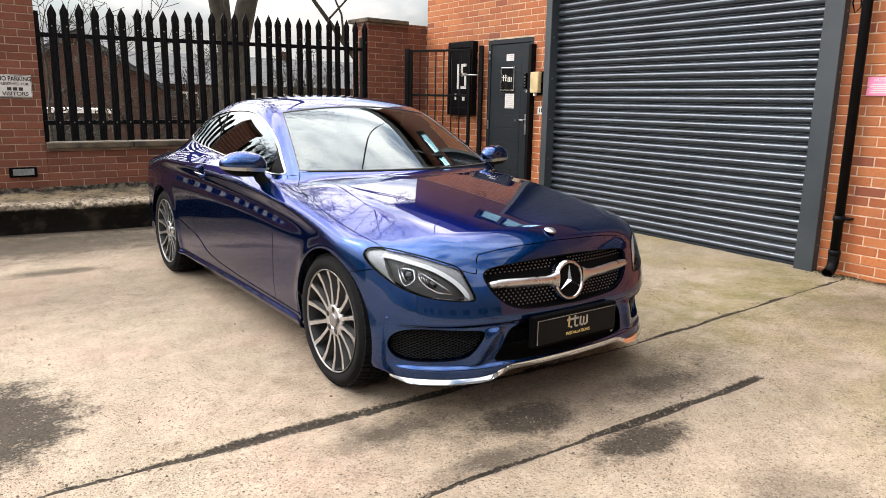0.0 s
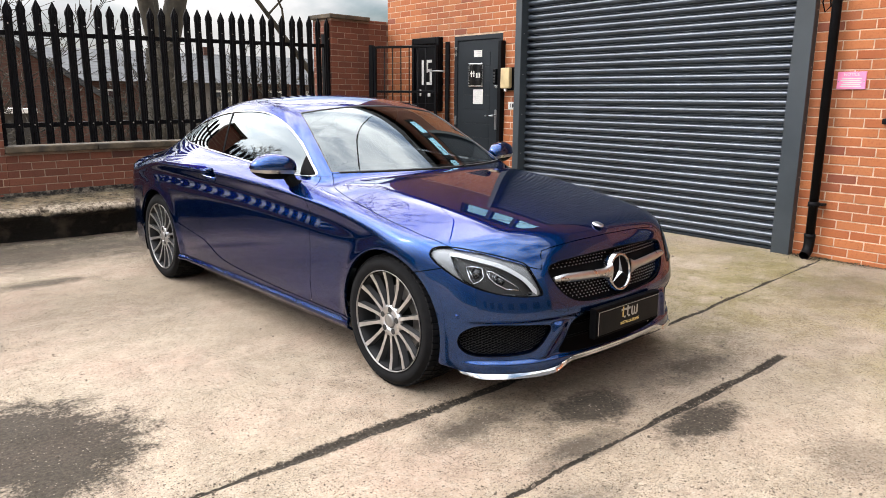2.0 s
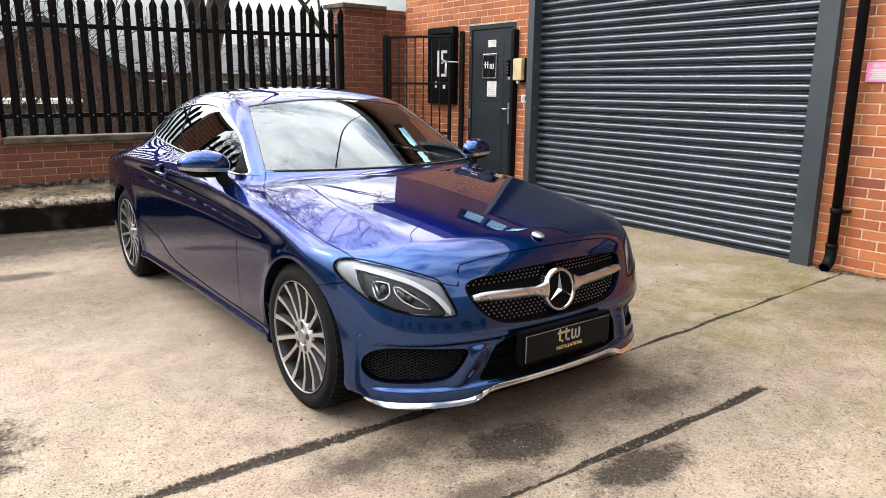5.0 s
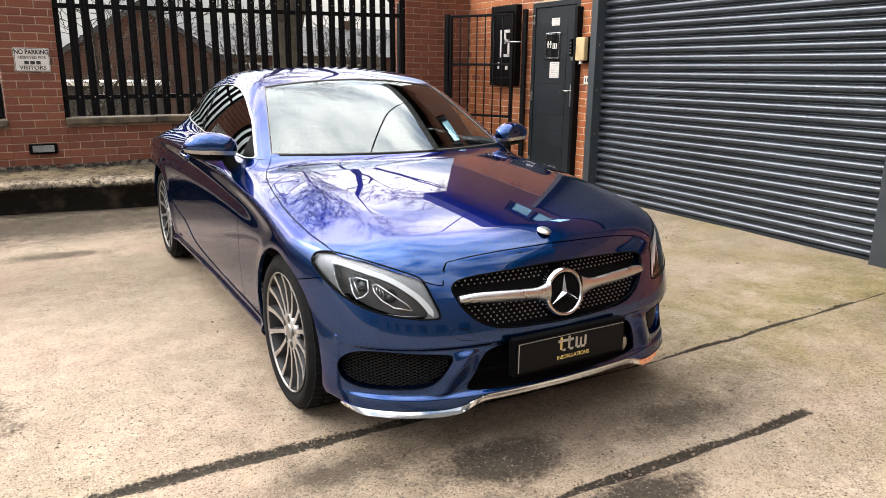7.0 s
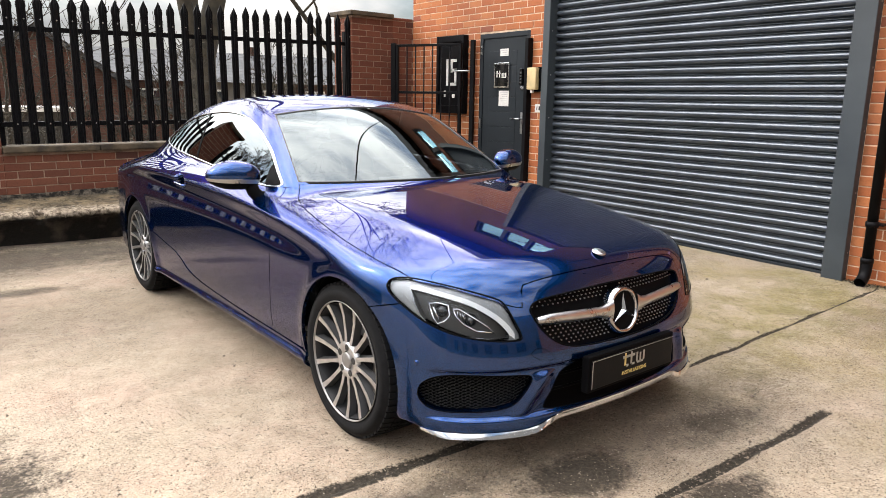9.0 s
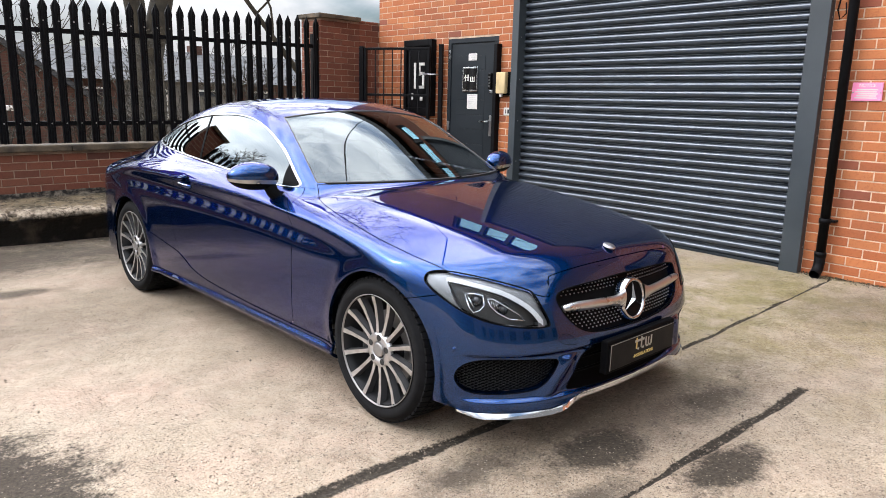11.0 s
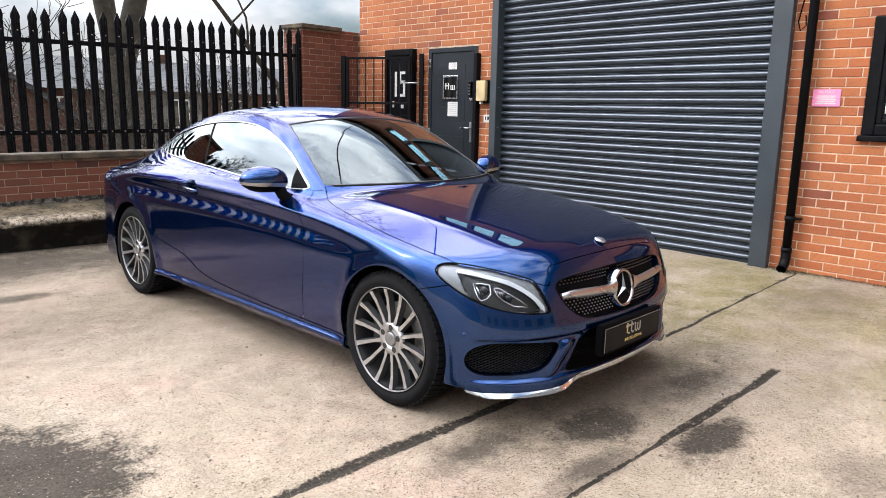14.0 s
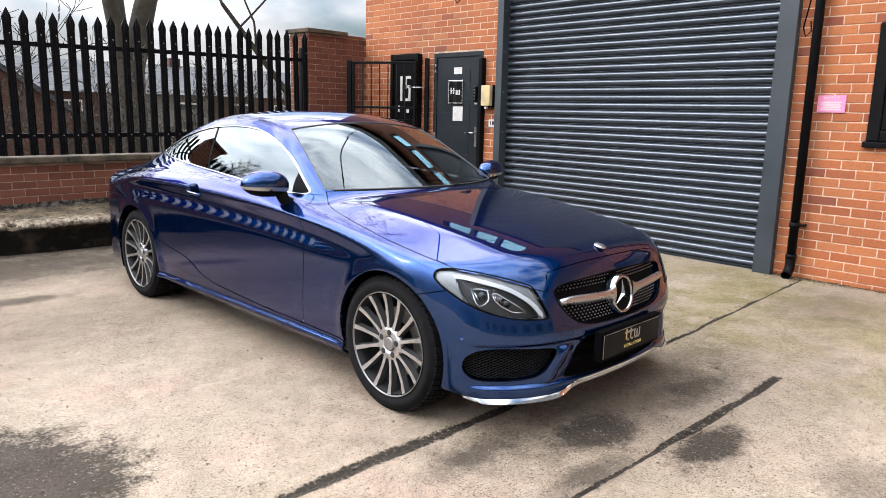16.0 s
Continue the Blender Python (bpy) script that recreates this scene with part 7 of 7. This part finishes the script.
# ---- car: mirrors, handles, wipers, cabin ----
def build_mirror(side):
    s = 1 if side == "right" else -1
    root = BODY["door", side]
    hv, hz = 0.128, 0.072
    rows, cols = 22, 36
    grid = []
    for i in range(rows + 1):
        ph = math.pi * (i / rows - 0.5)
        line = []
        for j in range(cols):
            th = 2 * math.pi * j / cols
            c, sn = math.cos(ph), math.sin(ph)
            f = lambda t, e: math.copysign(abs(t) ** e, t)
            x = f(c, 0.75) * f(math.cos(th), 0.9)
            y = f(c, 0.75) * f(math.sin(th), 0.8)
            z = f(sn, 0.85)
            u = 0.085 * x if x < 0 else 0.035 * x
            taper = 1.0 - 0.30 * max(0, y) ** 2
            line.append((0.975 + u + 0.045 * (y + 1) * 0.5, 0.925 + hv * y, 1.008 + hz * z * taper - 0.010 * max(0, -y)))
        grid.append(line)

    def piece(name, i0, i1, mat, label, grow):
        verts, faces = [], []
        for i in range(i0, i1 + 1):
            for u, v, z in grid[i]:
                verts.append((0.985 + (u - 0.985) * grow, s * (0.925 + (v - 0.925) * grow), 1.0 + (z - 1.0) * grow))
        for i in range(i1 - i0):
            for j in range(cols):
                a = i * cols + j
                b = i * cols + (j + 1) % cols
                q = (a, b, b + cols, a + cols)
                faces.append(q if s > 0 else q[::-1])
        return raw(name, verts, faces, mat, parent_ob, label)
    parent_ob = root
    base = piece("mirror", 0, rows, BLACK_PLASTIC, "door mirror with blue cap", 0.985)
    parent_ob = base
    piece("mirror_cap", 10, rows, PAINT, "blue painted mirror cap", 1.0)
    piece("indicator_strip", 8, 10, SATIN, "silver indicator strip", 1.004)
    bm = bmesh.new()
    pts = [((0.955, s * 0.855, 0.965), 0.034), ((0.935, s * 0.845, 0.925), 0.032), ((0.92, s * 0.825, 0.900), 0.034), ((0.91, s * 0.79, 0.89), 0.040)]
    tube(bm, [q for q, _ in pts], [r for _, r in pts], 14)
    part("mirror_arm", bm, BLACK_PLASTIC, base, smooth=True)


def build_handle(side):
    s = 1 if side == "right" else -1
    us = np.linspace(1.835, 2.015, 9)
    pts = []
    for i, u in enumerate(us):
        z = 0.862 + 0.010 * (i / 8)
        v = float(side_width(np.array([u]), np.array([z]))[0])
        bow = 0.020 * math.sin(math.pi * i / 8) ** 0.5
        pts.append((u, s * (v - 0.004 + bow), z))
    bm = bmesh.new()
    tube(bm, pts, [0.007, 0.009, 0.010, 0.010, 0.010, 0.010, 0.010, 0.009, 0.007], 12)
    for v in bm.verts:
        v.co.z = 0.870 + (v.co.z - 0.870) * 1.1
    h = part("door_handle", bm, PAINT, BODY["door", side], smooth=True)
    bm = bmesh.new()
    tube(bm, [(u, v + s * 0.0070, z + 0.006) for u, v, z in pts[1:-1]], 0.0024, 8)
    part("handle_strip", bm, CHROME, h, "chrome handle strip", smooth=True)


for side in ("right", "left"):
    build_mirror(side)
    build_handle(side)


def build_wipers():
    for pts in ([(0.515, 0.30), (0.528, 0.16), (0.526, 0.0), (0.54, -0.16)], [(0.535, -0.08), (0.585, -0.26), (0.655, -0.46), (0.725, -0.60)]):
        q = []
        for u, v in pts:
            uu, vv = np.array([u]), np.array([abs(v)])
            q.append((u, v, max(float(roof_height(uu, vv)[0]), float(deck_height(uu, vv)[0])) - 0.006))
        bm = bmesh.new()
        tube(bm, q, [0.010, 0.007, 0.006, 0.005], 6)
        part("wiper", bm, BLACK_PLASTIC, CAR, smooth=True)


build_wipers()


def blob(name, centre, half, mat, parent, power=0.6, tilt=0.0, label=""):
    """A cushion: a rounded box."""
    bm = bmesh.new()
    bmesh.ops.create_cube(bm, size=2)
    bmesh.ops.subdivide_edges(bm, edges=bm.edges[:], cuts=5, use_grid_fill=True)
    for v in bm.verts:
        k = Vector(v.co)
        n = k.normalized()
        v.co = k.lerp(n * 1.25, power * 0.55)
        v.co = Vector((v.co.x * half[0], v.co.y * half[1], v.co.z * half[2]))
    bmesh.ops.rotate(bm, verts=bm.verts, cent=(0, 0, 0), matrix=Matrix.Rotation(radians(tilt), 3, "Y"))
    bmesh.ops.translate(bm, verts=bm.verts, vec=centre)
    return part(name, bm, mat, parent, label, smooth=True)


def build_cabin():
    bm = bmesh.new()
    prof = [(0.60, 0.90), (0.80, 0.955), (0.95, 0.955), (1.02, 0.93), (1.06, 0.86), (1.03, 0.70), (0.98, 0.45), (0.6, 0.45)]
    prism(bm, prof, -0.70, 0.70, lambda a, b, d: Vector((a, d, b)))
    dash = part("dashboard", bm, TRIM_DARK, CAR, "dark cabin dashboard", bevel=0.015)
    blob("instrument_hood", (0.93, 0.36, 0.955), (0.11, 0.19, 0.035), TRIM_DARK, dash)
    boxed("centre_screen", (0.985, 1.0, -0.09, 0.11, 0.95, 1.06), GLOSS_BLACK, dash)
    boxed("cabin_floor", (0.6, 3.2, -0.70, 0.70, 0.24, 0.27), TRIM_DARK, CAR)
    boxed("centre_console", (1.0, 2.2, -0.13, 0.13, 0.27, 0.58), TRIM_DARK, CAR, bevel=0.02)
    m = Matrix.Translation((1.20, 0.36, 0.93)) @ Matrix.Rotation(radians(66), 4, "Y")
    bm = bmesh.new()
    ring = [(m @ Vector((0.178 * math.cos(a), 0.178 * math.sin(a), 0))) for a in np.linspace(0, 2 * math.pi, 41)]
    tube(bm, ring, 0.016, 10)
    wheel = part("steering_wheel", bm, LEATHER, CAR, "black leather steering wheel", smooth=True)
    bm = bmesh.new()
    lathe(bm, [(0.075, -0.02), (0.07, 0.012), (0.04, 0.022), (0.0001, 0.024)], 24, "z", m)
    for a in (0, math.pi / 2, math.pi):
        e = Vector((0.17 * math.cos(a - math.pi / 2 + math.pi / 2), 0.17 * math.sin(a), 0))
        tube(bm, [m @ Vector((0, 0, 0)), m @ (e * 0.98)], 0.016, 8)
    part("wheel_boss", bm, TRIM_DARK, wheel, smooth=True)
    for v in (0.37, -0.37):
        seat = blob("front_seat", (1.62, v, 0.42), (0.27, 0.25, 0.10), LEATHER, CAR, label="dark leather front seat")
        blob("backrest", (1.93, v, 0.76), (0.10, 0.24, 0.34), LEATHER, seat, tilt=16)
        blob("headrest", (2.04, v, 1.13), (0.06, 0.13, 0.085), LEATHER, seat, tilt=10)
    bench = blob("rear_bench", (2.45, 0, 0.48), (0.22, 0.58, 0.11), LEATHER, CAR, label="dark leather rear bench")
    for v in (0.30, -0.30):
        blob("backrest", (2.72, v, 0.78), (0.10, 0.27, 0.26), LEATHER, bench, tilt=24)
        blob("headrest", (2.83, v, 1.04), (0.05, 0.12, 0.06), LEATHER, bench)
    boxed("parcel_shelf", (2.80, 3.15, -0.58, 0.58, 0.96, 0.985), TRIM_DARK, CAR)
    blob("rear_view_mirror", (1.245, 0.0, 1.262), (0.022, 0.115, 0.032), BLACK_PLASTIC, CAR, tilt=-15)
    # headlining under the roof and door cards inside the skin
    a, b = np.arange(1.36, 2.26, 0.06), np.linspace(66, 90, 9)
    p, f, c = patch(a, b, around, [])
    panel("headlining", p, f, LEATHER, CAR, "", "both", 0.0, 0.0, -0.03)
    a, b = np.arange(0.75, 2.8, 0.06), np.linspace(-15, 26, 10)
    p, f, c = patch(a, b, around, [])
    for side in ("right", "left"):
        panel("door_card", p, f, TRIM_DARK, CAR, "", side, 0.0, 0.0, -0.06)
    a, b = np.arange(-0.5, 0.62, 0.06), np.linspace(30, 90, 10)
    p, f, c = patch(a, b, around, [])
    panel("bonnet_liner", p, f, BLACK_PLASTIC, CAR, "", "both", 0.0, 0.0, -0.035)


build_cabin()

# ---- bricks of the building's face, last ----
brickwork(EAST, 1.0, 2.893, 0.06, 3.0, [PANE], on_wall, CLAY, lambda a, z: z < 2.4, 31)
brickwork(EAST, 6.188, 8.72, 0.06, 3.0, [DOOR], on_wall, CLAY, lambda a, z: False, 33, "brick_facing")
brickwork(EAST, -8.0, 1.0, 0.06, 3.0, [PANE], on_wall, CLAY, lambda a, z: False, 35, "brick_facing")
